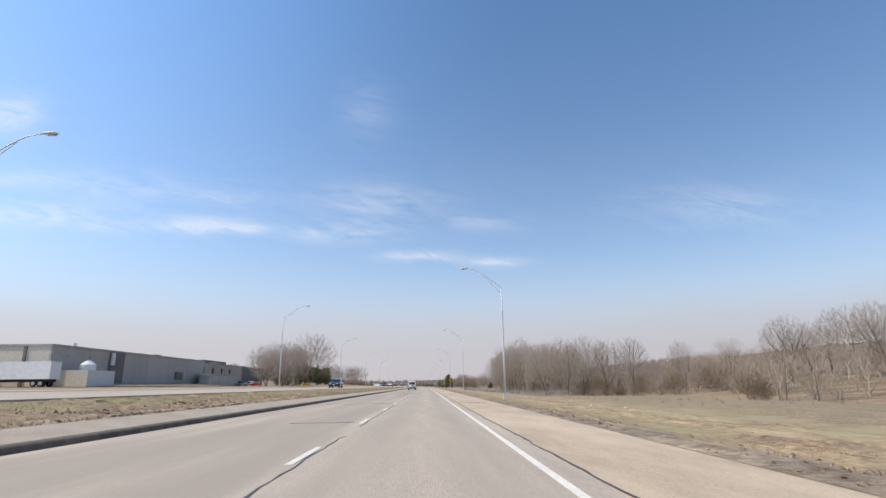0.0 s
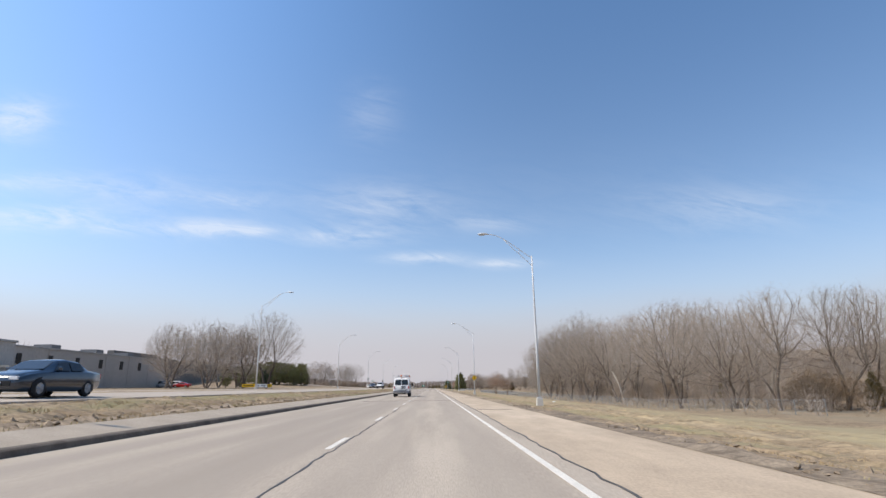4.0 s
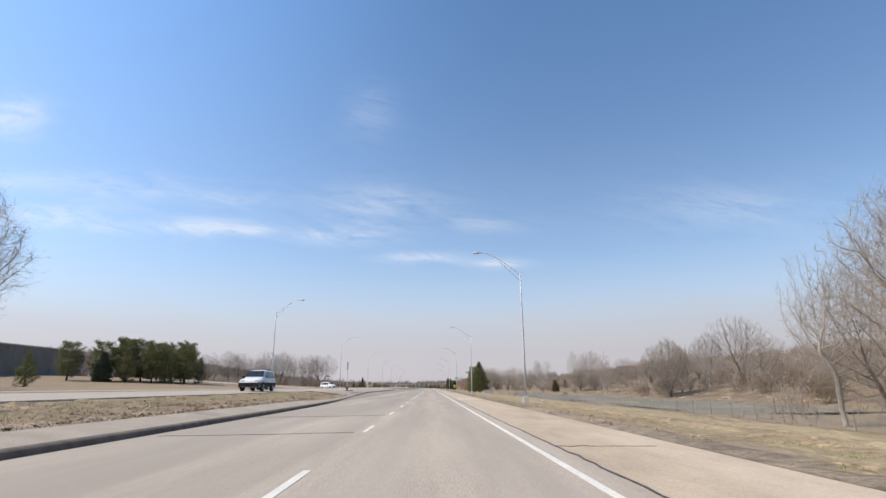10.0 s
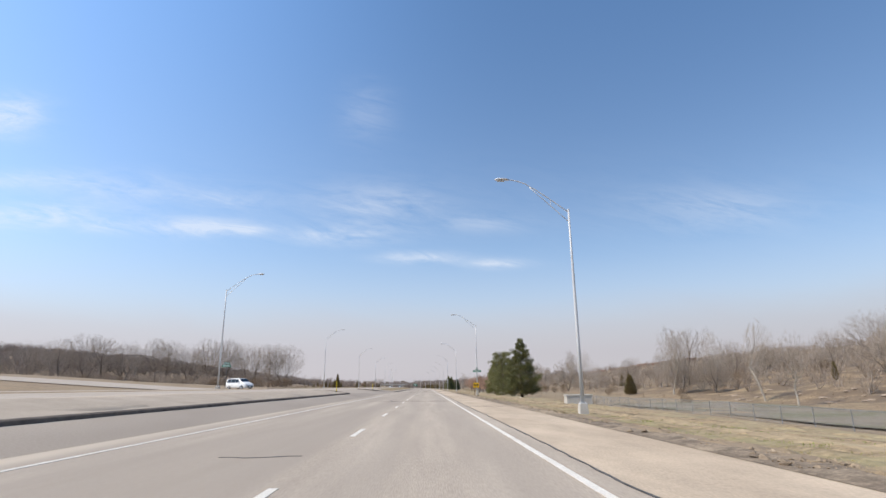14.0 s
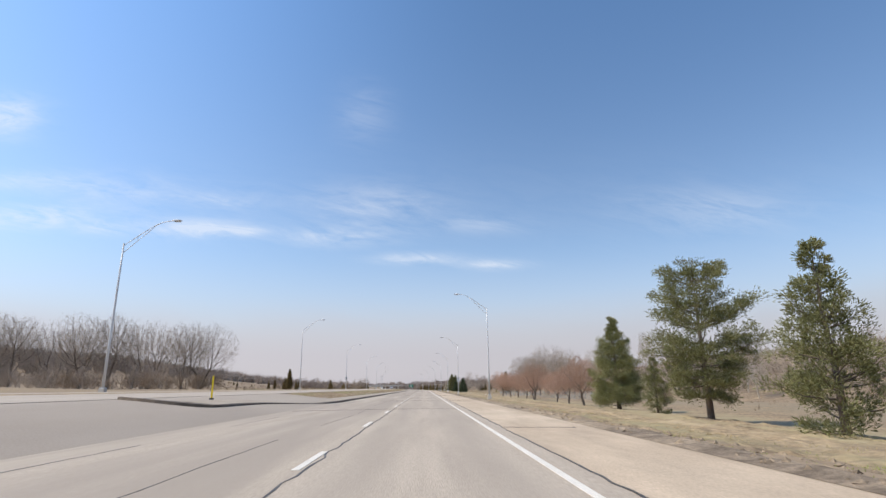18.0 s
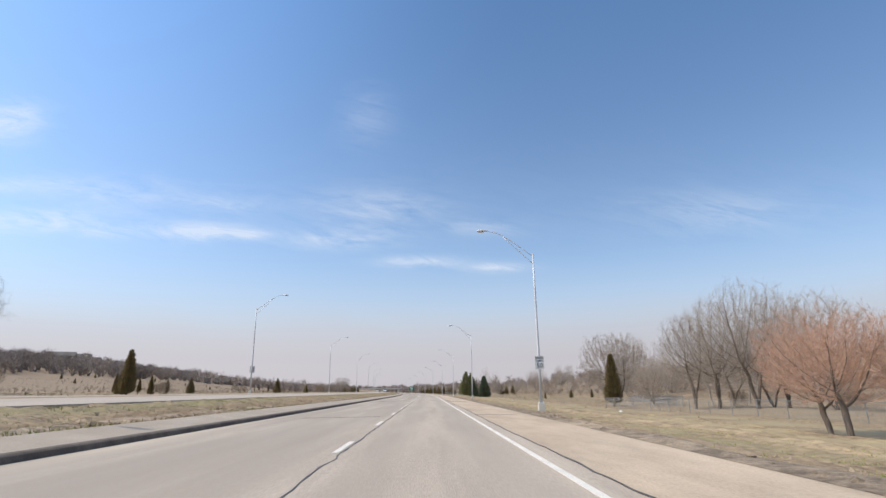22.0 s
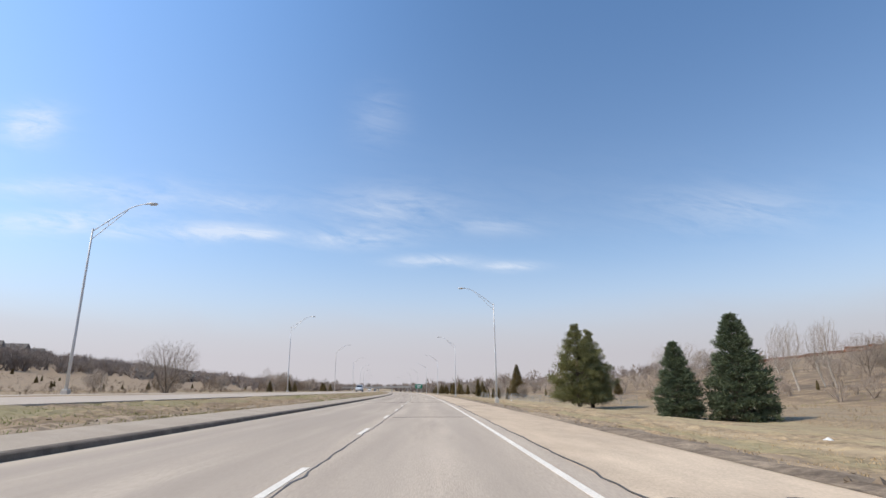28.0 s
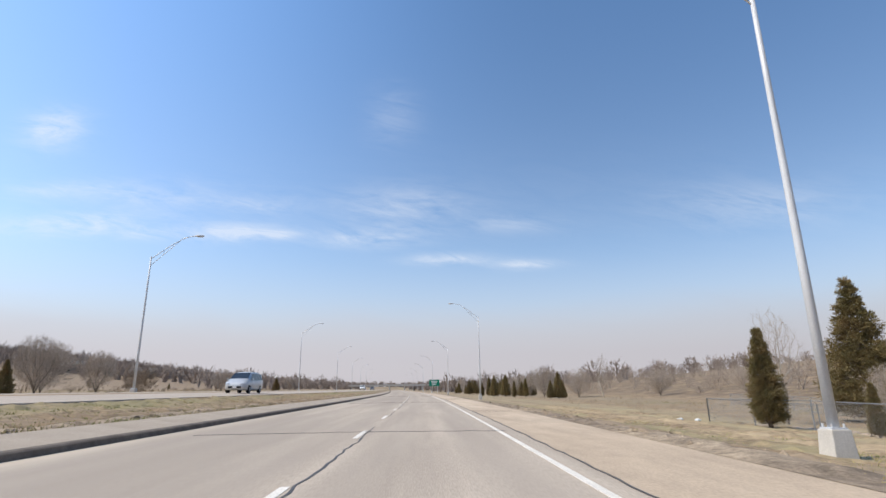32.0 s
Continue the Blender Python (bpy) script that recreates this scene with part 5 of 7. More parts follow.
def build_car(name, m, label, category, paint, rings, wheels, r, panes, fronts, belt_face, plate_y, lamps, lower=None):
    car = thing(name, m, label, category, "vehicles on the opposite carriageway")
    body = loft([body_ring(*q) for q in rings]).make("body", paint, car, smooth_shade=True)
    for x, y in wheels:
        wheel(x, y, r, car)
        side = 1 if x > 0 else -1
        arch = [(y + math.cos(a) * r * 1.22, r + math.sin(a) * r * 1.22) for a in np.linspace(-0.35, math.pi + 0.35, 14)]
        panel(arch, side, lambda yy, zz: abs(x) + 0.075, BLACK, "wheel_arch", car, 0.012)
    for yz in panes:
        for side in (1, -1):
            panel(yz, side, belt_face, DARKGLASS, "window", car, 0.01)
    for pts, nrm, nm in fronts:
        slab(pts, nrm, DARKGLASS, nm, car, 0.012)
    front, rear = rings[-1][0], rings[0][0]
    w = rings[2][2]
    Shape().box((-w * 0.55, front - 0.05, 0.42), (w * 0.55, front + 0.03, 0.60)).make("grille", BLACK, car, bevel=0.01)
    Shape().box((-0.17, front + 0.03, 0.46), (0.17, front + 0.05, 0.57)).make("number_plate", SIGNWHITE, car)
    for side in (1, -1):
        Shape().box((side * w * 0.62 - 0.15, front - 0.14, lamps - 0.07), (side * w * 0.62 + 0.15, front + 0.005, lamps + 0.06)).make("headlight", HEADLIGHT, car, "clear headlight", bevel=0.02)
        Shape().box((side * w * 0.80 - 0.10, rear - 0.015, lamps + 0.02), (side * w * 0.80 + 0.10, rear + 0.10, lamps + 0.25)).make("tail_light", TAILRED, car, "red tail light", bevel=0.02)
        ym = panes[0][0][0] if panes else 0.8
        Shape().box((side * (w + 0.02) - 0.02, plate_y - 0.05, lamps + 0.30), (side * (w + 0.16) + 0.02, plate_y + 0.06, lamps + 0.44)).make("door_mirror", lower or paint, car, bevel=0.025)
    if lower:
        for side in (1, -1):
            panel([(rear + 0.1, 0.36), (front - 0.15, 0.36), (front - 0.15, 0.72), (rear + 0.1, 0.72)], side, lambda y, z: w - 0.005, lower, "lower_cladding", car, 0.02, "black plastic lower cladding")
        Shape().box((-w + 0.05, front - 0.12, 0.38), (w - 0.05, front + 0.05, 0.72)).make("bumper", lower, car, bevel=0.03)
    return car


def face_line(w, belt, wt, zt):
    return lambda y, z: w - 0.03 + (wt - w + 0.03) * max(0.0, (z - belt) / (zt - 0.07 - belt)) + 0.012


# saloon
SAL = [(-2.32, 0.45, 0.72, 0.86, 0.62, 0.92), (-2.22, 0.32, 0.86, 0.95, 0.70, 1.03), (-1.6, 0.22, 0.90, 0.97, 0.72, 1.07), (-0.95, 0.20, 0.905, 0.97, 0.66, 1.40), (-0.2, 0.20, 0.905, 0.96, 0.64, 1.46), (0.35, 0.20, 0.905, 0.95, 0.64, 1.41),
       (1.15, 0.20, 0.90, 0.93, 0.72, 1.0), (1.9, 0.22, 0.87, 0.86, 0.70, 0.90), (2.22, 0.28, 0.80, 0.74, 0.62, 0.80), (2.34, 0.36, 0.66, 0.62, 0.52, 0.68)]
sal_face = face_line(0.905, 0.97, 0.66, 1.44)
SAL_PANES = [[(0.72, 1.0), (-0.22, 1.0), (-0.22, 1.36), (0.25, 1.34)], [(-0.28, 1.0), (-1.12, 1.02), (-0.95, 1.32), (-0.28, 1.36)]]
SAL_FRONT = [([(-0.68, 1.08, 1.045), (0.68, 1.08, 1.045), (0.58, 0.42, 1.385), (-0.58, 0.42, 1.385)], (0, 0.45, 0.9), "windscreen"),
             ([(0.64, -1.55, 1.085), (-0.64, -1.55, 1.085), (-0.58, -1.0, 1.38), (0.58, -1.0, 1.38)], (0, -0.45, 0.9), "rear_window")]
SALW = [(0.80, 1.42), (-0.80, 1.42), (0.80, -1.38), (-0.80, -1.38)]
opp_z = lambda lat: 0.76 + (0.31) * (-13.2 - lat) / 7.7
for s, lat, paint, label in ((94, -15.4, NAVY, "dark navy saloon car on the opposite carriageway"), (241, -18.4, SLATE, "slate blue-grey saloon car on the opposite carriageway")):
    build_car("saloon_car", station(s, lat, opp_z(lat), 180), label, "car", paint, SAL, SALW, 0.33, SAL_PANES, SAL_FRONT, sal_face, 0.62, 0.70)
# off-roader
SUVR = [(-2.28, 0.50, 0.78, 1.02, 0.66, 1.5), (-2.2, 0.40, 0.88, 1.04, 0.72, 1.70), (-1.4, 0.34, 0.91, 1.06, 0.72, 1.78), (-0.2, 0.34, 0.915, 1.06, 0.72, 1.78), (0.45, 0.34, 0.915, 1.06, 0.72, 1.72), (1.1, 0.34, 0.91, 1.05, 0.78, 1.14), (1.9, 0.36, 0.89, 0.98, 0.76, 1.03),
        (2.2, 0.40, 0.84, 0.86, 0.7, 0.92), (2.3, 0.46, 0.74, 0.74, 0.6, 0.80)]
suv_face = face_line(0.915, 1.06, 0.72, 1.76)
SUV_PANES = [[(0.82, 1.1), (-0.05, 1.1), (-0.05, 1.64), (0.42, 1.62)], [(-0.12, 1.1), (-0.95, 1.1), (-0.95, 1.64), (-0.12, 1.64)], [(-1.05, 1.12), (-1.95, 1.14), (-1.8, 1.6), (-1.05, 1.64)]]
SUV_FRONT = [([(-0.74, 1.05, 1.215), (0.74, 1.05, 1.215), (0.66, 0.5, 1.705), (-0.66, 0.5, 1.705)], (0, 0.6, 0.8), "windscreen"),
             ([(0.64, -2.3, 1.12), (-0.64, -2.3, 1.12), (-0.6, -2.26, 1.6), (0.6, -2.26, 1.6)], (0, -1, 0.1), "rear_window")]
suv = build_car("off_road_car", station(231.6, -15.2, opp_z(-15.2), 180), "white off-road car with black lower cladding and roof rails", "car", WHITE, SUVR,
                [(0.82, 1.4), (-0.82, 1.4), (0.82, -1.35), (-0.82, -1.35)], 0.37, SUV_PANES, SUV_FRONT, suv_face, 0.75, 0.86, lower=BLACK)
for x in (-0.55, 0.55):
    Shape().tube([(x, -1.9, 1.82), (x, -1.7, 1.88), (x, 0.1, 1.88), (x, 0.3, 1.8)], 0.022, 6).make("roof_rail", BLACK, suv)
# people carriers
MPVR = [(-2.5, 0.45, 0.82, 1.05, 0.68, 1.45), (-2.4, 0.34, 0.93, 1.08, 0.74, 1.70), (-1.5, 0.28, 0.97, 1.08, 0.76, 1.80), (-0.2, 0.26, 0.975, 1.08, 0.76, 1.82), (0.55, 0.26, 0.975, 1.07, 0.74, 1.76), (1.55, 0.26, 0.96, 1.04, 0.80, 1.18), (2.1, 0.28, 0.92, 0.92, 0.76, 0.98),
        (2.42, 0.34, 0.82, 0.78, 0.66, 0.84), (2.54, 0.42, 0.68, 0.66, 0.55, 0.72)]
mpv_face = face_line(0.975, 1.08, 0.75, 1.80)
MPV_PANES = [[(1.15, 1.12), (0.1, 1.12), (0.1, 1.66), (0.55, 1.64)], [(0.02, 1.12), (-1.1, 1.12), (-1.1, 1.68), (0.02, 1.68)], [(-1.18, 1.12), (-2.15, 1.14), (-2.05, 1.64), (-1.18, 1.68)]]
MPV_FRONT = [([(-0.76, 1.46, 1.24), (0.76, 1.46, 1.24), (0.66, 0.62, 1.74), (-0.66, 0.62, 1.74)], (0, 0.5, 0.85), "windscreen"),
             ([(0.66, -2.52, 1.15), (-0.66, -2.52, 1.15), (-0.62, -2.44, 1.58), (0.62, -2.44, 1.58)], (0, -1, 0.15), "rear_window")]
MPVW = [(0.86, 1.55), (-0.86, 1.55), (0.86, -1.5), (-0.86, -1.5)]
build_car("people_carrier", station(725, -16, opp_z(-16), 180), "silver people carrier on the opposite carriageway", "car", SILVER, MPVR, MPVW, 0.34, MPV_PANES, MPV_FRONT, mpv_face, 1.0, 0.80)
build_car("people_carrier", station(350, -31, gz(350, -31) + 0.1, -124), "white people carrier waiting on the side road", "car", WHITE, MPVR, MPVW, 0.34, MPV_PANES, MPV_FRONT, mpv_face, 1.0, 0.80)
build_car("saloon_car", station(930, -15.4, opp_z(-15.4), 180), "dark grey saloon car far along the opposite carriageway", "car", SLATE, SAL, SALW, 0.33, SAL_PANES, SAL_FRONT, sal_face, 0.62, 0.70)
build_car("people_carrier", station(905, -18.5, opp_z(-18.5), 180), "pale people carrier far along the opposite carriageway", "car", WHITE, MPVR, MPVW, 0.34, MPV_PANES, MPV_FRONT, mpv_face, 1.0, 0.80)
for k, (lat, paint) in enumerate(((-70, TAILRED), (-73, WHITE), (-76, SILVER), (-79, SLATE), (-82, NAVY), (-85, SILVER))):
    build_car("saloon_car" if k % 2 == 0 else "off_road_car", station(226 + k * 1.2, lat, gz(226, lat) + 0.06, 90), "car parked beside the works, seen far off", "car", paint,
              SAL if k % 2 == 0 else SUVR, SALW, 0.33, SAL_PANES if k % 2 == 0 else SUV_PANES, SAL_FRONT if k % 2 == 0 else SUV_FRONT, sal_face if k % 2 == 0 else suv_face, 0.62, 0.75)


# ---- the white works van ----
def rounded(corners, r=0.07, n=4):
    """A polygon with rounded corners."""
    out, m = [], len(corners)
    for i in range(m):
        a, b, c = (np.asarray(corners[(i + k - 1) % m], float) for k in range(3))
        u, v = (a - b) / np.linalg.norm(a - b), (c - b) / np.linalg.norm(c - b)
        for k in range(n + 1):
            t = k / n
            out.append(tuple(b + u * r * (1 - t) ** 2 + v * r * t ** 2))
    return out


VAN_HALF = [(0.80, 0.40), (0.93, 0.43), (0.965, 0.52), (0.985, 0.72), (0.992, 0.90), (0.99, 1.05), (0.972, 1.22), (0.942, 1.45), (0.905, 1.70), (0.878, 1.88), (0.845, 1.97), (0.775, 2.04), (0.62, 2.08), (0.3, 2.105)]


def van_side(z):
    return float(np.interp(z, [p[1] for p in VAN_HALF], [p[0] for p in VAN_HALF]))


def van_back(z):
    """The rear doors lean forward above the waist."""
    return 0.13 * max(0.0, z - 1.05) ** 1.15


def van_ring(y, narrow=1.0, top=2.105, inset=0.0):
    q = [(x * narrow - inset, min(z, 1.08) if z < 1.1 else 1.08 + (z - 1.08) * (top - 1.08) / (2.105 - 1.08)) for x, z in VAN_HALF]
    pts = q + [(-x, z) for x, z in q[::-1]]
    return np.array([(x, y + (van_back(z) if y < -2.2 else 0.0), z) for x, z in pts])


def build_van(m):
    van = thing("panel_van", m, "dusty white passenger van with ladders on a roof rack", "van")
    rings = [van_ring(-2.72, 0.90, 2.02), van_ring(-2.70, 0.94, 2.06), van_ring(-2.64, 0.972, 2.085), van_ring(-2.52, 0.993, 2.1), van_ring(-2.3), van_ring(-1.2), van_ring(0.0), van_ring(0.9), van_ring(1.12, 1.0, 2.09), van_ring(1.25, 0.995, 2.02),
             van_ring(1.6, 0.985, 1.66), van_ring(1.95, 0.975, 1.32), van_ring(2.05, 0.97, 1.25), van_ring(2.5, 0.95, 1.17), van_ring(2.66, 0.92, 1.13), van_ring(2.72, 0.86, 1.10)]
    loft(rings).make("body", VANWHITE, van, smooth_shade=True)
    face = lambda y, z: van_side(z) + 0.002
    for x, y in ((0.86, 1.77), (-0.86, 1.77), (0.86, -1.73), (-0.86, -1.73)):
        wheel(x, y, 0.37, van, 0.25, plain=True)
        side = 1 if x > 0 else -1
        arch = [(y + math.cos(a) * 0.455, 0.40 + math.sin(a) * 0.455) for a in np.linspace(-0.05, math.pi + 0.05, 18)]
        panel(arch, side, lambda yy, zz: 0.962, BLACK, "wheel_arch", van, 0.030)
    for side in (1, -1):
        for nm, yz, r in (("side_window", [(-2.30, 1.33), (-0.98, 1.33), (-0.98, 1.87), (-2.26, 1.87)], 0.08), ("side_window", [(-0.84, 1.33), (-0.40, 1.33), (-0.40, 1.87), (-0.84, 1.87)], 0.07),
                          ("side_window", [(-0.20, 1.33), (0.46, 1.33), (0.46, 1.87), (-0.20, 1.87)], 0.07), ("front_window", [(0.66, 1.30), (1.72, 1.27), (1.28, 1.84), (0.66, 1.86)], 0.06)):
            c = np.mean(yz, axis=0)
            panel(rounded([tuple(c + (np.array(p) - c) * np.array([1.035, 1.075])) for p in yz], r), side, lambda y, z: van_side(z) - 0.004, BLACK, "window_seal", van, 0.010)
            panel(rounded(yz, r), side, lambda y, z: van_side(z) + 0.003, DARKGLASS, nm, van, 0.008)
        for yy in (-0.91, -0.30, 0.56, 1.55):
            top = 1.97 if yy < 1.5 else 1.2
            for za, zb in zip(np.linspace(0.5, top, 7)[:-1], np.linspace(0.5, top, 7)[1:]):
                panel([(yy, za), (yy + 0.012, za), (yy + 0.012, zb), (yy, zb)], side, lambda y, z: van_side(z) - 0.002, SEAM, "door_seam", van, 0.006)
        # thin dark strips draw the shade line of pressed creases on the flank
        for za, dz in ((0.60, 0.012), (1.10, 0.012)):
            panel([(-2.5, za), (1.9, za), (1.9, za + dz), (-2.5, za + dz)], side, lambda y, z: van_side(z) - 0.003, SEAM, "body_crease", van, 0.006)
        for yy in (-0.22, 0.62):
            panel(rounded([(yy, 1.0), (yy + 0.13, 1.0), (yy + 0.13, 1.08), (yy, 1.08)], 0.03), side, lambda y, z: van_side(z), BLACK, "door_handle", van, 0.02)
        # tail light wrapped round the corner, mirror, lamps
        Shape().box((side * 0.855 - 0.075, -2.755, 0.86), (side * 0.855 + 0.09, -2.56, 1.20)).make("tail_light", TAILRED, van, "red wrap-round tail light", bevel=0.035)
        Shape().box((side * 0.855 - 0.06, -2.762, 0.88), (side * 0.855 + 0.07, -2.745, 0.95)).make("reversing_lamp", LUMGLASS, van, bevel=0.006)
        Shape().box((side * 1.05, 1.40, 1.24), (side * 1.27, 1.55, 1.58)).make("door_mirror", BLACK, van, bevel=0.05)
        Shape().tube([(side * 0.94, 1.5, 1.27), (side * 1.10, 1.48, 1.32)], 0.035, 6).make("mirror_arm", BLACK, van)
        Shape().box((side * 0.62 - 0.2, 2.62, 0.76), (side * 0.62 + 0.2, 2.75, 0.98)).make("headlight", HEADLIGHT, van, bevel=0.02)
        Shape().box((side * 0.87 - 0.05, 2.42, 0.78), (side * 0.87 + 0.07, 2.70, 0.98)).make("indicator", AMBER, van, "amber indicator", bevel=0.02)
        # rear door glass in a dark seal
        def back(poly, out, thick, mat, nm):
            a = [(x, -2.722 + van_back(z) - out, z) for x, z in poly]
            return slab(a[::-1] if side > 0 else a, (0, -1, 0.0), mat, nm, van, thick)
        glass = [(side * 0.055, 1.34), (side * 0.80, 1.34), (side * 0.725, 1.90), (side * 0.055, 1.91)]
        c = np.mean(glass, axis=0)
        back(rounded([tuple(c + (np.array(p) - c) * np.array([1.05, 1.07])) for p in glass], 0.09), -0.004, 0.010, BLACK, "window_seal")
        back(rounded(glass, 0.085), 0.004, 0.008, DARKGLASS, "rear_window")
        Shape().tube([(side * 0.05, -2.735, 1.12), (side * 0.05, -2.735, 1.26)], 0.014, 6).make("rear_handle", BLACK, van)
        for z in (0.74, 1.22, 1.86):
            y = -2.70 + van_back(z)
            Shape().box((side * 0.865 - 0.02, y - 0.035, z - 0.05), (side * 0.865 + 0.02, y + 0.03, z + 0.05)).make("hinge", VANWHITE, van, bevel=0.008)
    for x, z0, z1 in ((0.0, 0.62, 1.99), (-0.86, 0.62, 1.2), (0.86, 0.62, 0.84)):
        for za, zb in zip(np.linspace(z0, z1, 6)[:-1], np.linspace(z0, z1, 6)[1:]):
            slab([(x + 0.006, -2.722 + van_back(za), za), (x - 0.006, -2.722 + van_back(za), za), (x - 0.006, -2.722 + van_back(zb), zb), (x + 0.006, -2.722 + van_back(zb), zb)], (0, -1, 0), SEAM, "rear_door_seam", van, 0.005)
    # wrap-round steel bumper with a ribbed step
    path = [(-0.99, -2.45), (-0.99, -2.72), (-0.93, -2.84), (-0.78, -2.88), (0.78, -2.88), (0.93, -2.84), (0.99, -2.72), (0.99, -2.45)]
    sh, n = Shape(), len(path)
    v = [(x * k, y * k2, z) for z, k, k2 in ((0.44, 0.97, 0.985), (0.48, 1.0, 1.0), (0.55, 1.0, 1.0), (0.565, 0.985, 0.993), (0.58, 1.0, 1.0), (0.66, 1.0, 1.0), (0.69, 0.975, 0.985), (0.69, 0.80, 0.90)) for x, y in path]
    sh.add(v, grid_faces(8, n)[:, ::-1]).make("rear_bumper", BUMPER, van, "scuffed grey steel rear bumper", smooth_shade=False)
    Shape().box((-0.75, -2.86, 0.688), (0.75, -2.70, 0.700)).make("bumper_step", BLACK, van)
    Shape().disc((-0.02, -2.89, 0.50), (0, 1, 0), 0.035, 0.05, 10).make("tow_ball", DARKMETAL, van)
    Shape().box((-0.98, 2.60, 0.44), (0.98, 2.84, 0.68)).make("front_bumper", BUMPER, van, bevel=0.04)
    Shape().box((-0.42, 2.66, 0.76), (0.42, 2.76, 0.98)).make("grille", BLACK, van, bevel=0.01)
    slab([(-0.86, 1.93, 1.36), (0.86, 1.93, 1.36), (0.76, 1.28, 2.0), (-0.76, 1.28, 2.0)], (0, 0.68, 0.73), DARKGLASS, "windscreen", van, 0.03)
    # plate recess, plate and plain bars for the writing
    slab(rounded([(0.50, -2.722, 0.93), (0.02, -2.722, 0.93), (0.02, -2.722, 1.22), (0.50, -2.722, 1.22)], 0.04), (0, -1, 0), BLACK, "plate_recess", van, 0.012)
    Shape().box((0.14, -2.742, 0.97), (0.44, -2.733, 1.13)).make("number_plate", PLATE, van, "pale number plate")
    for k in range(5):
        Shape().box((0.17 + k * 0.05, -2.746, 1.02), (0.20 + k * 0.05, -2.741, 1.09)).make("plate_mark", SLATE, van)
    for k in range(11):
        Shape().box((-0.52 + k * 0.12, -2.729, 0.735), (-0.43 + k * 0.12, -2.72, 0.765)).make("lettering_bar", BUMPER, van)
    Shape().box((-0.80, -2.729, 0.90), (-0.58, -2.72, 0.945)).make("name_badge", SLATE, van)
    Shape().box((0.56, -2.729, 0.82), (0.70, -2.72, 0.87)).make("maker_badge", SLATE, van)
    Shape().box((-0.12, -2.60, 2.06), (0.12, -2.5, 2.10)).make("high_brake_light", TAILRED, van, bevel=0.01)
    for k in range(4):
        y = 0.0 + 0.12 * k
        panel([(y, 0.86), (y + 0.05, 0.86), (y + 0.10 if k % 2 == 0 else y - 0.04, 1.24), (y + 0.05 if k % 2 == 0 else y - 0.09, 1.24)], 1, face, LOGOGREEN, "logo_stroke", van, 0.022)
    for k in range(6):
        panel([(-0.75 + k * 0.13, 0.66), (-0.66 + k * 0.13, 0.66), (-0.66 + k * 0.13, 0.72), (-0.75 + k * 0.13, 0.72)], 1, face, SLATE, "lettering_bar", van, 0.004)
    # white rack with cross bars, rails, a coiled lead and a beacon
    for y in (-2.25, -1.1, 0.1):
        Shape().tube([(-0.90, y, 2.0), (-0.86, y, 2.22), (0.86, y, 2.22), (0.90, y, 2.0)], 0.028, 6).make("rack_bar", WHITE, van, "white tubular rack bar")
    for x in (-0.84, -0.3, 0.22):
        Shape().tube([(x, -2.4, 2.24), (x, 0.4, 2.24)], 0.024, 6).make("rack_rail", WHITE, van)
    Shape().tube([(-0.5, -2.35, 2.27), (-0.35, -1.6, 2.40), (0.0, -0.8, 2.42), (0.2, 0.0, 2.30)], 0.045, 8).make("rack_arm", WHITE, van, "white loading arm of the rack")
    Shape().tube([(-0.95, -2.35, 2.18), (-1.05, -2.35, 2.33), (-0.92, -2.35, 2.42), (-0.76, -2.35, 2.36), (-0.70, -2.35, 2.24)], 0.018, 6).make("rack_hook", GALV, van)
    Shape().tube([(-0.42, -2.3, 2.33), (-0.30, -2.3, 2.36)], 0.06, 10).make("work_light", DARKMETAL, van)
    Shape().disc((-0.05, -2.3, 2.37), (0, 0, 1), 0.085, 0.2, 14).make("beacon", AMBER, van, "amber flashing beacon")
    Shape().disc((-0.05, -2.3, 2.26), (0, 0, 1), 0.10, 0.03, 14).make("beacon_base", BLACK, van)
    for x0, z0, y0 in ((0.40, 2.25, -2.25), (0.45, 2.345, -2.45)):
        for dx in (0.0, 0.40):
            Shape().box((x0 + dx - 0.02, y0, z0), (x0 + dx + 0.02, y0 + 3.75, z0 + 0.085)).make("ladder_rail", LADDER, van, "orange fibreglass ladder rail", bevel=0.006)
            Shape().box((x0 + dx - 0.024, y0 - 0.06, z0 - 0.005), (x0 + dx + 0.024, y0 + 0.04, z0 + 0.105)).make("ladder_foot", GALV, van, bevel=0.008)
        for k in range(12):
            Shape().tube([(x0 - 0.03, y0 + 0.15 + k * 0.31, z0 + 0.05), (x0 + 0.43, y0 + 0.15 + k * 0.31, z0 + 0.05)], 0.02, 6).make("ladder_rung", GALV, van, "pale metal rung")
    for x in (-0.86, 0.86):
        Shape().box((x - 0.12, -2.25, 0.16), (x + 0.12, -2.235, 0.46)).make("mud_flap", BLACK, van)
    Shape().tube([(0.62, -2.6, 0.36), (0.55, -1.9, 0.40)], 0.035, 8).make("exhaust", DARKMETAL, van)
    Shape().box((-0.75, -2.4, 0.30), (0.75, 2.3, 0.46)).make("chassis", BLACK, van)
    Shape().tube([(-0.80, -1.73, 0.37), (0.80, -1.73, 0.37)], 0.06, 8).make("axle", DARKMETAL, van)
    return van


van = build_van(station(136.8, -3.46, 0.012))
van.scale = (0.94, 1.0, 1.0)


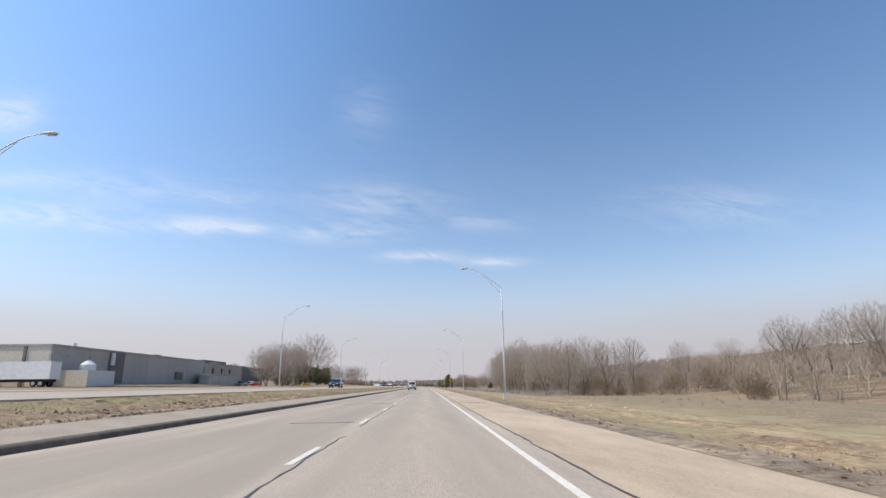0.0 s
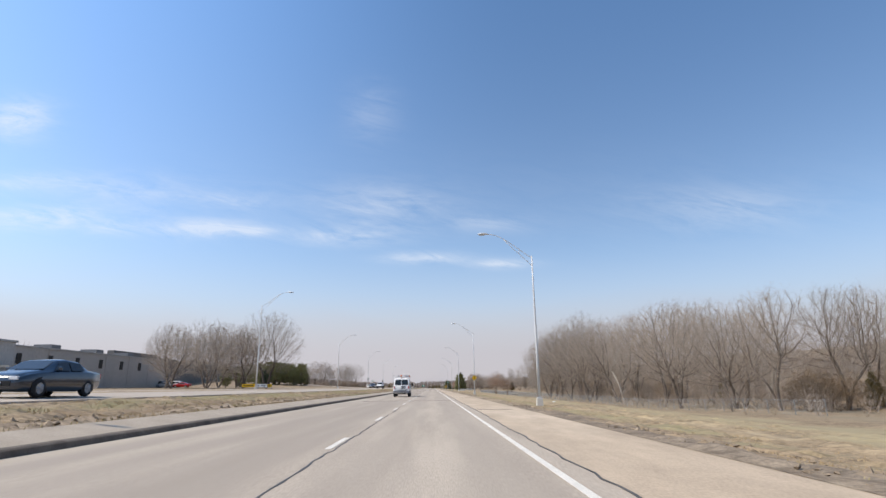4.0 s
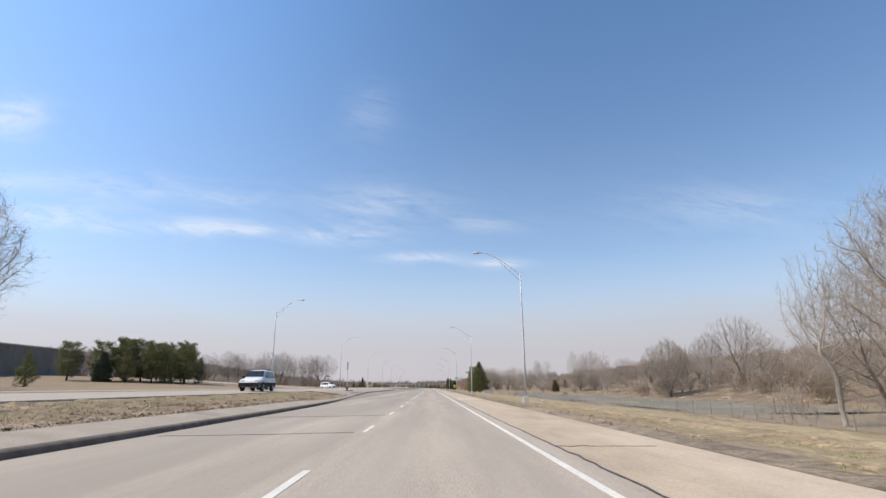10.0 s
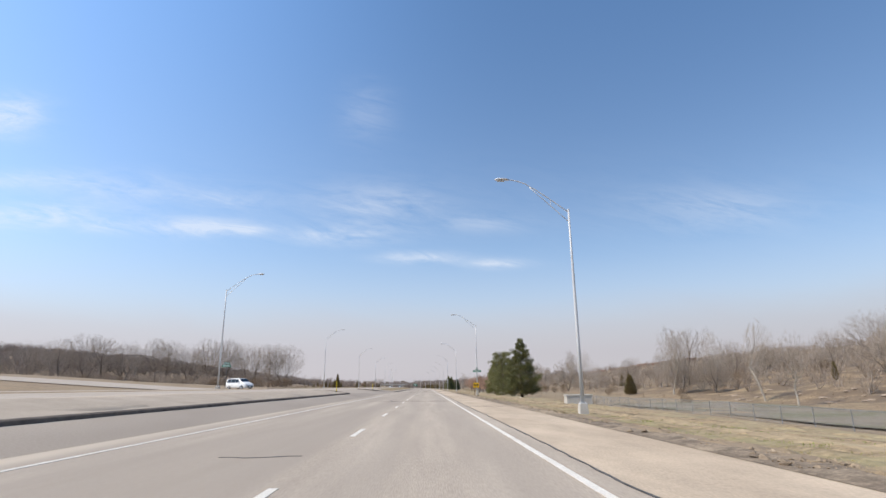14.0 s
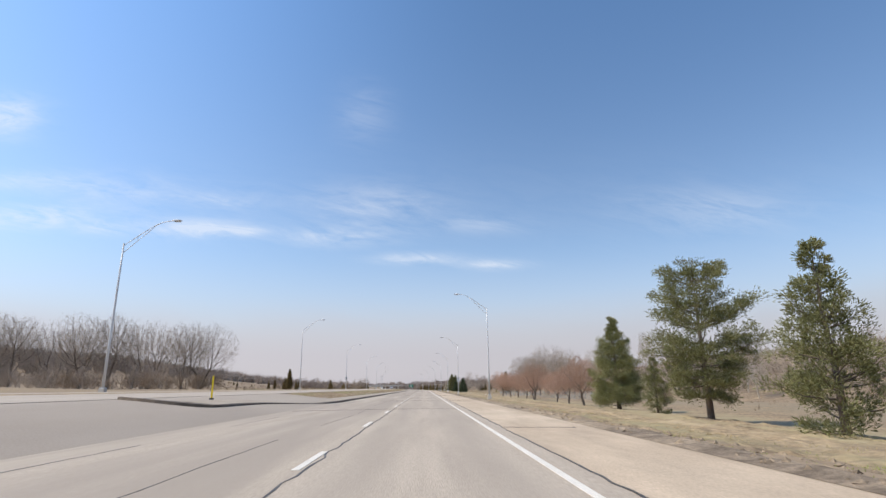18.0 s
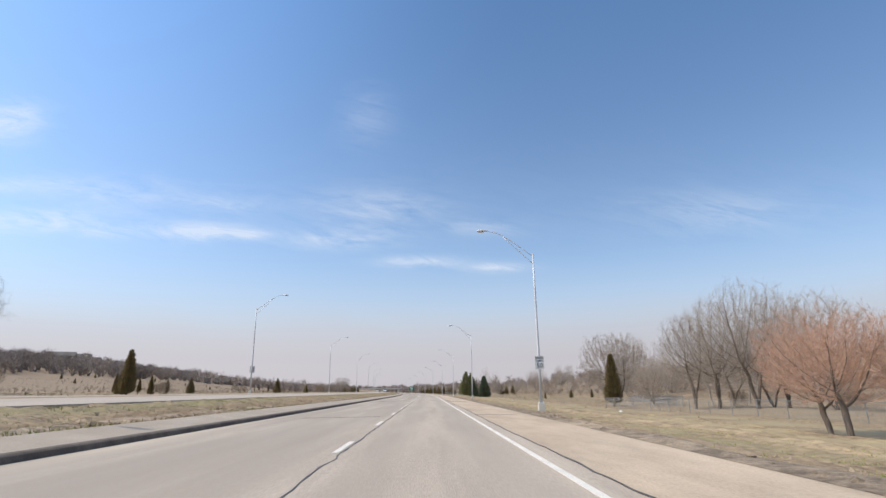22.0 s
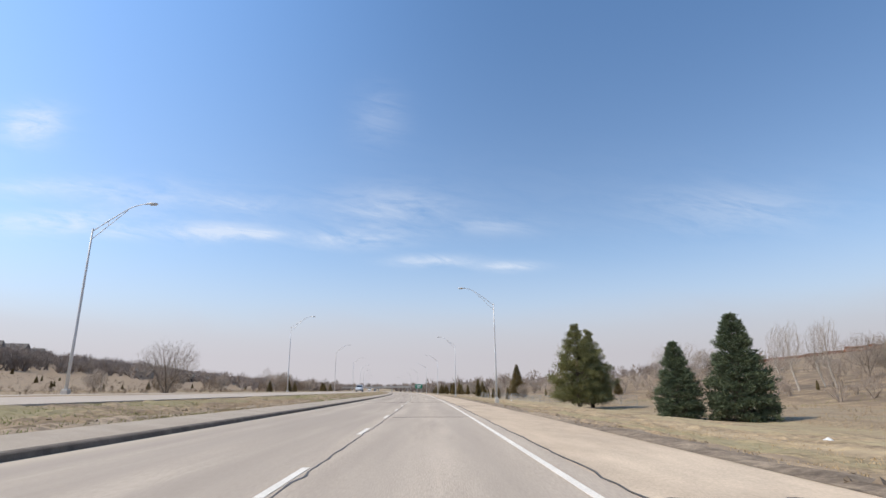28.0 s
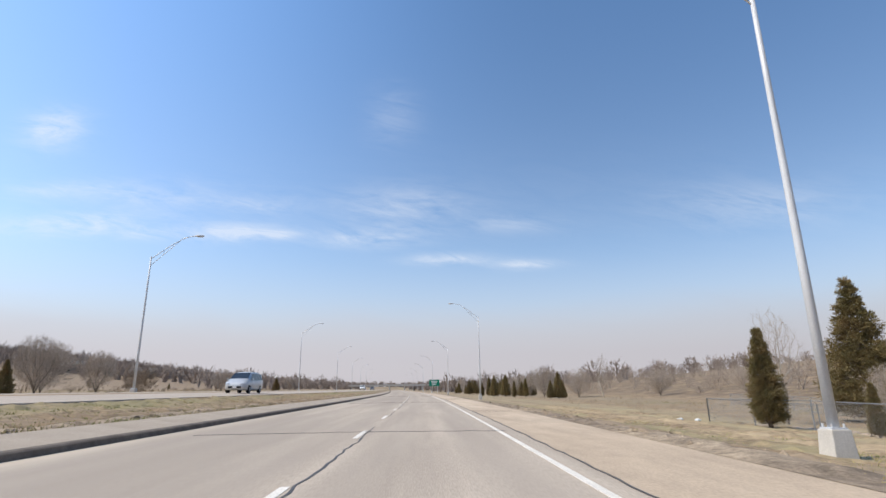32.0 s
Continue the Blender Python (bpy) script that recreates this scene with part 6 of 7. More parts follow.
# ---- road markings and joints ----
def lay(name, parent, quads, mat, lift=0.006):
    """Thin flat pieces on the carriageway: each a list of (station, offset) corners, with real thickness."""
    sh = Shape()
    for q in quads:
        s, l = np.array([p[0] for p in q]), np.array([p[1] for p in q])
        z = np.interp(l, [-7.05, -1.83, 2.05, 4.6], [-0.01, 0.02, 0.0, -0.045])
        top, bot = on_road(s, l, z + lift), on_road(s, l, z - 0.01)
        n = len(q)
        sh.add(np.concatenate([top, bot]), [tuple(range(n))] + [(i, i + n, (i + 1) % n + n, (i + 1) % n) for i in range(n)])
    ob = sh.make(name, mat, parent)
    return ob


DASH_AT = np.interp(np.arange(-18, 150), [-18, 0, 44, 55, 61, 71, 77, 84, 149], [-140.5, 7.8, 370.05, 456.7, 504.4, 583.6, 631.4, 688.2, 1205])
lane_dash = None
for s in DASH_AT:
    if lane_dash is None or s > 500:
        ob = lay("lane_dash", road, [[(s, -1.82), (s, -1.71), (s + 2.15, -1.71), (s + 2.15, -1.82)]], PAINT)
        if lane_dash is None:
            lane_dash, first_s = ob, s
    else:
        ob = new("lane_dash", lane_dash.data)
        ob.parent = road
        ob.location = (0, s - first_s, 0)
stations_fine = np.arange(ROAD_A, ROAD_B, 5.0)
lay("edge_line", road, [[(a, 1.585), (a, 1.69), (a + 5.0, 1.69), (a + 5.0, 1.585)] for a in stations_fine], PAINT)
lay("turn_bay_line", road, [[(a, -5.98), (a, -5.88), (a + 4.0, -5.88), (a + 4.0, -5.98)] for a in np.arange(258, 330, 4.0)], PAINT)


def wiggle(name, parent, pts, width, mat, seed, lift=0.004, gaps=0.0):
    """A meandering tar seal along a list of (station, offset) points."""
    rng = np.random.default_rng(seed)
    pts = np.array(pts, float)
    d = np.gradient(pts, axis=0)
    nrm = np.stack([-d[:, 1], d[:, 0]], 1)
    nrm /= np.linalg.norm(nrm, axis=1, keepdims=True) + 1e-9
    pts = pts + nrm * rng.normal(0, width * 0.45, len(pts))[:, None]
    w = width * (0.35 + 0.65 * rng.random(len(pts)))
    quads = []
    skip = 0
    for i in range(len(pts) - 1):
        if skip > 0:
            skip -= 1
            continue
        if rng.random() < gaps:
            skip = int(rng.integers(4, 14))
        a, b = nrm[i] * w[i] / 2, nrm[i + 1] * w[i + 1] / 2
        quads.append([tuple(pts[i] + a), tuple(pts[i] - a), tuple(pts[i + 1] - b), tuple(pts[i + 1] + b)][::-1])
    return lay(name, parent, quads, mat, lift)


for a, b in ((-20, 152), (330, 900)):
    wiggle("centre_joint", road, [(s, -1.645) for s in np.arange(a, b, 0.45)], 0.05, TAR, 1 + b, gaps=0.012)
wiggle("shoulder_joint", road, [(s, 2.06 + 0.03 * math.sin(s * 0.21)) for s in np.arange(-20, 900, 0.45)], 0.038, TAR, 2, lift=0.012)
# long seams where the turning bay meets the lane
wiggle("lane_seam", road, [(s, -5.9 + 0.05 * math.sin(s * 0.4)) for s in np.arange(331, 384, 0.45)], 0.03, TAR, 77, gaps=0.03)
wiggle("lane_seam", road, [(s, -3.1 + 0.12 * math.sin(s * 0.23)) for s in np.arange(300, 392, 0.45)], 0.022, TAR, 78, gaps=0.06)
jr = random.Random(3)
for s, a, b in ((116.2, -5.6, 1.9), (16.5, -3.9, -2.0), (366.2, -6.8, 1.85), (385.8, -3.9, 1.8), (231.0, -4.6, -1.95), (238.8, -6.3, -4.6), (150.9, -6.9, -1.8), (485, -6.5, 3.4), (659.3, -6.6, 3.6), (619, -6.2, 1.8), (563.4, -6, 1.75),
                (76, -5, 1.7), (197, -6.6, -2), (205, -6.8, -1.9), (262, -5, -3), (300, -4.5, 1.5), (330, -1.5, 1.7), (420, -6.5, 1.8), (447, -5.5, -2.2), (508, -4.2, -2.8), (530, -6.4, 1.8), (592, -1.5, 1.6), (640, -6, 1.8),
                (690, -6, 1.8), (254, -4.6, -0.6), (268, -3.4, -2.1), (396, -1.6, 1.75), (34, -6, -2), (172, -6.6, -1.9), (720, -6, 1.8), (760, -6, 1.8)):
    n = max(6, int((b - a) / 0.3))
    bow = jr.uniform(-0.25, 0.25)
    wiggle("tar_joint", road, [(s + bow * math.sin(k / n * 3.1) + jr.uniform(-0.05, 0.05), a + (b - a) * k / n) for k in range(n + 1)], 0.05, TAR, int(s * 7), lift=0.008)
# plank-like bay joints of the hard shoulder
for k in range(24):
    s, n = 3 + k * 31.8, 9
    wiggle("shoulder_crack", shoulder, [(s + jr.uniform(-0.1, 0.1), 2.1 + 2.4 * jr.uniform(0.6, 1.0) * q / n) for q in range(n + 1)], 0.03, TAR, k, lift=0.006)


# ---- signs ----
def words(text, size, m, mat, parent, name):
    """Letters as a thin mesh, from the built-in font."""
    cu = bpy.data.curves.new(name, "FONT")
    cu.body, cu.size, cu.align_x, cu.align_y, cu.extrude, cu.offset = text, size, "CENTER", "CENTER", 0.002, 0.006
    tmp = bpy.data.objects.new(name, cu)
    scene.collection.objects.link(tmp)
    me = bpy.data.meshes.new_from_object(tmp.evaluated_get(bpy.context.evaluated_depsgraph_get()))
    bpy.data.objects.remove(tmp)
    me.materials.clear()
    me.materials.append(mat)
    ob = new(name, me)
    ob.parent = parent
    ob.matrix_local = m
    return ob


def plate(parent, name, w, h, z, y, mat, turn=0.0, depth=0.006, bevel=0.0):
    ob = Shape().box((-w / 2, -depth / 2, -h / 2), (w / 2, depth / 2, h / 2)).make(name, mat, parent)
    ob.matrix_local = pose(0, y, z) @ pose(0, 0, 0, 0, turn, 0)
    return ob


def on_pole(s, lat):
    return station(s, lat, gz(s, lat))


sp = thing("speed_limit_sign", on_pole(459.7, 7.5) @ pose(0, 0, 0.22), "white speed limit sign strapped to a lamp pole", "road sign")
plate(sp, "sign_plate", 0.60, 0.88, 2.95, -0.16, SIGNWHITE)
for z, w, h in ((3.37, 0.56, 0.012), (2.53, 0.56, 0.012)):
    plate(sp, "border", w, h, z, -0.166, SIGNBLACK)
for x in (-0.285, 0.285):
    b = plate(sp, "border", 0.012, 0.84, 2.95, -0.166, SIGNBLACK)
    b.matrix_local = pose(x * 0.98, -0.166, 2.95)
face = lambda z: pose(0, -0.168, z, 90, 0, 0)
words("SPEED", 0.19, face(3.25), SIGNBLACK, sp, "lettering")
words("LIMIT", 0.19, face(3.06), SIGNBLACK, sp, "lettering")
words("50", 0.44, face(2.75), SIGNBLACK, sp, "numerals")
for z in (2.75, 3.2):
    Shape().disc((0, -0.02, z), (0, 0, 1), 0.135, 0.03, 12).make("strap", GALV, sp)
Shape().box((-0.03, -0.156, 2.6), (0.03, -0.10, 3.3)).make("bracket", GALV, sp)

dg = thing("side_road_warning_sign", on_pole(168.5, 7.5), "yellow diamond side road warning sign on a lamp pole", "road sign")
plate(dg, "sign_plate", 0.66, 0.66, 2.95, -0.17, YELLOW, 45)
for a in range(4):
    r = radians(45 + 90 * a)
    b = plate(dg, "border", 0.62, 0.014, 2.95, -0.176, SIGNBLACK)
    b.matrix_local = pose(0, -0.176, 2.95) @ pose(0, 0, 0, 0, 45 + 90 * a, 0) @ pose(0, 0, 0.295)
b = plate(dg, "symbol_bar", 0.085, 0.52, 2.95, -0.178, SIGNBLACK)
b.matrix_local = pose(0.06, -0.178, 2.95)
b = plate(dg, "symbol_arm", 0.24, 0.10, 2.95, -0.178, SIGNBLACK)
b.matrix_local = pose(-0.10, -0.178, 2.95)
Shape().box((-0.03, -0.165, 2.65), (0.03, -0.10, 3.25)).make("bracket", GALV, dg)
for z in (2.75, 3.15):
    Shape().disc((0, -0.02, z), (0, 0, 1), 0.14, 0.03, 12).make("strap", GALV, dg)

ar = thing("two_way_arrow_sign", station(333.5, 6.6, gz(333.5, 6.6), -6), "yellow two-way arrow sign on two brown posts", "road sign")
for x in (-0.22, 0.22):
    Shape().box((x - 0.035, -0.03, -0.3), (x + 0.035, 0.03, 1.7)).make("post", POSTBROWN, ar)
plate(ar, "sign_plate", 0.78, 0.66, 1.45, -0.04, YELLOW)
for z in (-0.31, 0.31):
    b = plate(ar, "border", 0.75, 0.014, 1.45 + z, -0.046, SIGNBLACK)
for x in (-0.37, 0.37):
    b = plate(ar, "border", 0.014, 0.62, 1.45, -0.046, SIGNBLACK)
    b.matrix_local = pose(x, -0.046, 1.45)
slab([(-0.15, -0.047, 1.39), (0.15, -0.047, 1.39), (0.15, -0.047, 1.51), (-0.15, -0.047, 1.51)], (0, -1, 0), SIGNBLACK, "arrow_shaft", ar, 0.004)
for d in (1, -1):
    slab([(d * 0.33, -0.047, 1.45), (d * 0.12, -0.047, 1.66), (d * 0.16, -0.047, 1.45), (d * 0.12, -0.047, 1.24)], (0, -1, 0), SIGNBLACK, "arrow_head", ar, 0.004)


def street_sign(m, label, tall):
    g = thing("street_name_sign", m, label, "road sign")
    for k, (z, turn, w) in enumerate(((tall, 0, 1.25), (tall + 0.36, 70, 1.25))):
        p = plate(g, "name_blade", w, 0.30, z, -0.13, GREEN)
        p.matrix_local = pose(0, -0.14, z, 0, 0, turn)
        for i in range(6):
            q = Shape().box((-0.5 + i * 0.17, -0.008, -0.06), (-0.37 + i * 0.17, -0.004, 0.06)).make("lettering_bar", SIGNWHITE, p)
    return g


street_sign(on_pole(344, 7.7), "green street name blades strapped to a lamp pole", 3.7)
ms = street_sign(station(338, -29.0, gz(338, -29.0)), "green street name blades on a post by the side road", 3.5)
Shape().tube([(0, 0, -0.3), (0, 0, 4.0)], 0.03, 8).make("post", DARKMETAL, ms)

kr = thing("island_sign", station(255.2, -11.0, gz(255.2, -11.0) + 0.15), "weathered sign plate on a post at the median island", "road sign")
Shape().tube([(0, 0, 0), (0, 0, 3.75)], 0.035, 8).make("post", GALV, kr)
pl = plate(kr, "sign_plate", 0.61, 1.0, 3.15, -0.05, PLATE)
pl.matrix_local = pose(0, 0.02, 3.15, 0, 0, 86)
Shape().box((-0.09, -0.09, 0), (0.09, 0.09, 0.5)).make("break_away_base", BLACK, kr, bevel=0.02)
Shape().box((-0.8, -0.2, -0.02), (0.8, 0.2, 0.07)).make("base_rail", DARKMETAL, kr, bevel=0.02)

de = thing("delineator_post", station(365.6, -10.7, gz(365.6, -10.7) + 0.17), "yellow plastic delineator post on the median nose", "delineator", "delineators at the junction")
Shape().box((-0.04, -0.02, 0.06), (0.04, 0.02, 1.15)).make("post", DELIN, de, bevel=0.008)
Shape().disc((0, 0, 0.03), (0, 0, 1), 0.11, 0.07, 12).make("base", BLACK, de)
copy_thing(de, station(321.4, -10.4, gz(321.4, -10.4) + 0.16))
nose = Shape()
ang = np.linspace(-0.5 * math.pi, 0.5 * math.pi, 9)
for s, l0, l1 in ((322, -8.98, -13.2), (362, -13.2, -8.95)):
    q = [(s + (1 if s == 322 else -1) * math.cos(a) * 1.4, (l0 + l1) / 2 + math.sin(a) * abs(l1 - l0) / 2) for a in ang]
    n = len(q)
    zs = [gz(p[0], p[1]) for p in q]
    top = on_road([p[0] for p in q], [p[1] for p in q], np.array(zs) + 0.17)
    bot = on_road([p[0] for p in q], [p[1] for p in q], np.array(zs) - 0.1)
    f = [tuple(range(n))] + [(i, i + n, (i + 1) % n + n, (i + 1) % n) for i in range(n)]
    nose.add(np.concatenate([top, bot]), f if s == 322 else f)
tagged(nose.make("median_4", KERB), "rounded concrete noses of the median", "median", kind="structure")

gs = thing("guide_sign", station(900, 11, gz(900, 11)), "green motorway guide sign on two posts", "road sign")
for x in (-1.3, 1.3):
    Shape().box((x - 0.08, -0.08, -0.3), (x + 0.08, 0.08, 5.2)).make("post", GALV, gs)
plate(gs, "sign_plate", 4.2, 2.6, 3.9, -0.12, GREEN)
for k in range(3):
    b = plate(gs, "lettering_bar", 2.6 - 0.5 * k, 0.3, 4.5 - 0.6 * k, -0.13, SIGNWHITE)
for s in (259.5, 491.5):
    p = thing("speed_limit_sign", station(s, -22.1, gz(s, -22.1)), "back of a road sign strapped to a lamp pole", "road sign")
    plate(p, "sign_plate", 0.61, 0.8, 3.2, 0.16, PLATE)
    Shape().box((-0.03, 0.1, 2.9), (0.03, 0.158, 3.5)).make("bracket", GALV, p)


# ---- chain-link fences ----
def fence(points, label, height=1.15, gap=3.0, pitch=0.13):
    """Posts, a top rail and woven wire along (station, offset) corners."""
    f = thing("chain_link_fence", Matrix.Identity(4), label, "fence")
    pts = []
    for (s0, l0), (s1, l1) in zip(points[:-1], points[1:]):
        n = max(1, int(math.hypot(s1 - s0, l1 - l0) / gap))
        pts += [(s0 + (s1 - s0) * k / n, l0 + (l1 - l0) * k / n) for k in range(n)]
    pts.append(points[-1])
    base = [on_road(s, l, gz(s, l)) for s, l in pts]
    up = np.array([0, 0, 1.0])
    wires = Shape()
    for k, b in enumerate(base):
        Shape().tube([b - up * 0.2, b + up * (height + 0.03)], 0.030, 6).make("post", WIRE, f)
    Shape().tube([b + up * height for b in base], 0.017, 6).make("top_rail", WIRE, f)
    for a, b in zip(base[:-1], base[1:]):
        ln = np.linalg.norm(b - a)
        n = max(2, int(ln / pitch))
        for sgn in (1, -1):
            for k in range(-int(height / pitch), n):
                t0, t1 = k / n, k / n + height / ln
                za, zb = 0.0, height
                if t0 < 0:
                    za, t0 = -t0 * ln, 0.0
                if t1 > 1:
                    zb, t1 = height - (t1 - 1) * ln, 1.0
                if zb - za < 0.05:
                    continue
                if sgn < 0:
                    t0, t1 = 1 - t0, 1 - t1
                p, q = a + (b - a) * t0 + up * (0.03 + za * 0.97), a + (b - a) * t1 + up * (0.03 + zb * 0.97)
                d = q - p
                sd = np.cross(d, up)
                sd = sd / (np.linalg.norm(sd) + 1e-9) * 0.004
                u2 = up * 0.004
                wires.add([p + sd, p - sd, p + u2, q + sd, q - sd, q + u2], [(0, 1, 4, 3), (1, 2, 5, 4), (2, 0, 3, 5)])
    wires.make("wire_mesh", WIRE, f)
    return f


fence([(112, 29), (150, 26.5), (206, 24.5), (236, 23.5), (280, 23.5), (338, 23.5)], "low galvanised chain-link fence before the wood")
fence([(404, 24), (440, 24), (470, 22.5), (486, 20.5)], "low galvanised chain-link fence behind the ornamental trees")
fence([(486, 20.5), (487, 30), (520, 36)], "galvanised chain-link fence returning across the field")
fence([(636, 26), (662, 20), (690, 15.2), (703, 14)], "galvanised chain-link fence beside red cedars")
fence([(703, 14), (704, 26), (735, 34)], "galvanised chain-link fence returning across the field")


# ---- works buildings ----
def building(name, s0, s1, lat0, lat1, top, mat, label, bays=8, end_mat=None):
    b = thing(name, Matrix.Identity(4), label, "building")
    base = min(gz(s0, lat0), gz(s1, lat0)) - 0.4
    P = lambda s, l, z: tuple(on_road(s, l, z))
    def wall(a, c, nm, m, inward):
        (sa, la), (sc, lc) = a, c
        iv = np.array(inward) * 0.3
        v = [P(sa, la, base), P(sc, lc, base), P(sc, lc, top), P(sa, la, top)]
        v += [P(sa + iv[0], la + iv[1], base), P(sc + iv[0], lc + iv[1], base), P(sc + iv[0], lc + iv[1], top), P(sa + iv[0], la + iv[1], top)]
        return Shape().add(v, [(0, 1, 2, 3), (7, 6, 5, 4), (0, 3, 7, 4), (1, 5, 6, 2), (3, 2, 6, 7)]).make(nm, m, b)
    wall((s0, lat0), (s1, lat0), "wall", mat, (0, -1))
    wall((s1, lat0 - 0.31), (s1, lat1), "wall", mat, (-1, 0))
    wall((s1, lat1), (s0, lat1), "wall", mat, (0, 1))
    wall((s0, lat1), (s0, lat0 - 0.31), "wall", end_mat or mat, (1, 0))
    Shape().add([P(s0 - 0.2, lat0 + 0.2, top + 0.004), P(s1 + 0.2, lat0 + 0.2, top + 0.004), P(s1 + 0.2, lat1 - 0.2, top + 0.004), P(s0 - 0.2, lat1 - 0.2, top + 0.004),
                 P(s0 - 0.2, lat0 + 0.2, top + 0.3), P(s1 + 0.2, lat0 + 0.2, top + 0.3), P(s1 + 0.2, lat1 - 0.2, top + 0.3), P(s0 - 0.2, lat1 - 0.2, top + 0.3)],
                [(3, 2, 1, 0), (4, 5, 6, 7), (0, 1, 5, 4), (1, 2, 6, 5), (2, 3, 7, 6), (3, 0, 4, 7)]).make("roof", ROOF, b)
    n = int((s1 - s0) / bays)
    for k in range(1, n):
        s = s0 + (s1 - s0) * k / n
        Shape().add([P(s - 0.09, lat0 + 0.06, base), P(s + 0.09, lat0 + 0.06, base), P(s + 0.09, lat0 + 0.06, top), P(s - 0.09, lat0 + 0.06, top),
                     P(s - 0.09, lat0, base), P(s + 0.09, lat0, base), P(s + 0.09, lat0, top), P(s - 0.09, lat0, top)],
                    [(0, 1, 2, 3), (0, 3, 7, 4), (1, 5, 6, 2)]).make("pilaster", mat, b)
    return b, P, base


def block(parent, P, s0, s1, l0, l1, z0, z1, mat, name, label=""):
    v = [P(s0, l0, z0), P(s1, l0, z0), P(s1, l1, z0), P(s0, l1, z0), P(s0, l0, z1), P(s1, l0, z1), P(s1, l1, z1), P(s0, l1, z1)]
    return Shape().add(v, [(3, 2, 1, 0), (4, 5, 6, 7), (0, 1, 5, 4), (1, 2, 6, 5), (2, 3, 7, 6), (3, 0, 4, 7)]).make(name, mat, parent, label)


works, PW, wb = building("factory_building", 91, 153, -62, -150, 8.2, WALLGREY, "long low grey metal-clad factory with rooftop plant", 10, CREAM)
# the wall's notch is a darker block set on its face, not cut in
block(works, PW, 107.5, 112.5, -61.7, -62, wb, 8.1, WALLDARK, "recess_panel", "darker wall panel in place of a notch")
block(works, PW, 107.6, 108.6, -61.4, -61.7, 5.6, 8.0, WHITE, "downpipe")
block(works, PW, 136, 139.5, -61.6, -62.01, 3.2, 5.0, WALLDARK, "louvred_vent")
for s in (95, 101.5, 140):
    block(works, PW, s, s + 0.35, -61.75, -62.01, 6.6, 6.8, LUMGLASS, "wall_lamp")
block(works, PW, 103, 104.2, -61.75, -62.01, wb, 4.6, SIGNBLACK, "door")
for s, l, h in ((112, -72, 1.9), (128, -74, 1.5), (141, -70, 1.3)):
    Shape().tube([PW(s, l, 8.4), PW(s, l, 8.4 + h)], 0.45, 10).make("flue", WHITE, works, "white rooftop flue")
for s, l, w, h, mt in ((121, -78, 3, 1.2, ROOF), (128, -86, 4, 1.0, ROOF), (146, -72, 2.6, 1.4, DARKMETAL), (150, -70, 1.8, 0.9, DARKMETAL), (112, -92, 5, 1.1, ROOF), (139, -90, 4, 1.2, WHITE), (102, -95, 2, 1.3, WHITE)):
    block(works, PW, s, s + w, l, l - 2.4, 8.5, 8.5 + h, mt, "rooftop_unit")
for k in range(7):
    l = -66 - k * 9
    block(works, PW, 90.85, 91.0, l, l - 0.5, wb, 8.1, WALLDARK, "pilaster")
for l in (-70, -84):
    block(works, PW, 90.7, 91.02, l, l - 5.0, wb, 5.8, SIGNBLACK if l == -70 else WHITE, "loading_door")
wing, PV, vb = building("factory_wing", 153.6, 232, -78, -150, 9.4, WALLGREY, "set-back grey wing of the factory with narrow windows", 9)
for k in range(7):
    s = 166 + k * 8.5
    block(wing, PV, s, s + 1.2, -77.85, -78.01, 6.2, 8.2, SIGNBLACK, "window")
for s in (160, 176, 192, 208, 222):
    block(wing, PV, s, s + 3, -84, -88, 9.7, 11.2, DARKMETAL, "rooftop_unit")
for k in range(8):
    block(wing, PV, 154.3 + k * 0.9, 154.8 + k * 0.9, -70, -70.3, 3.0, 8.0, CREAM, "white_duct")
yard, PY, yb = building("yard_wall", 146, 164, -57, -60.5, 4.3, WALLGREY, "low grey screen wall beside the works yard", 6)
hall, PH, hb = building("warehouse", 236, 338, -98, -170, 11.6, WALLDARK, "dark-clad warehouse behind trees", 12)
block(hall, PH, 236, 262, -96, -98, hb, 13.0, WALLDARK, "tall_bay")
for s in (240, 246, 252):
    block(hall, PH, s, s + 1.1, -95.85, -96.01, 3.6, 5.6, SIGNBLACK, "window")
for s in (275, 290, 310):
    block(hall, PH, s, s + 3, -104, -108, 11.9, 13.0, DARKMETAL, "rooftop_unit")
block(hall, PH, 334, 338.2, -97.9, -98.05, 8.6, 10.8, SIGNBLACK, "window_band")

silo = thing("water_tank", Matrix.Identity(4), "white cylindrical tank behind a metal screen", "tank")
Shape().tube([PW(95.5, -58.5, 1.6), PW(95.5, -58.5, 5.2), PW(95.5, -58.5, 5.9)], [1.25, 1.25, 0.35], 18).make("drum", WHITE, silo)
scr = thing("metal_screen", Matrix.Identity(4), "corrugated metal screen around a tank", "screen")
block(scr, PW, 92, 99.5, -56.0, -56.3, 1.2, 4.2, GALV, "panel")
block(scr, PW, 91.7, 92, -56.0, -61.5, 1.2, 4.2, CREAM, "panel")
st2 = thing("loading_stair", Matrix.Identity(4), "concrete loading stair with a timber rail", "stair")
for k in range(6):
    block(st2, PW, 103 + k * 0.35, 103.35 + k * 0.35, -60, -61.6, 1.6, 3.6 - k * 0.32, CONCRETE, "step")
for z in (4.2, 4.6):
    Shape().tube([PW(103, -60, z), PW(105.4, -60, z - 1.9)], 0.05, 6).make("rail", LIMESTONE, st2)
pavement = tagged(grid_sheet("forecourt", np.linspace(40, 240, 12), np.linspace(-66, -52, 4), lambda s, l: ground_z(s, l) + 0.10, MEDIAN_STRIP), "pale concrete works yard", "yard", kind="structure")
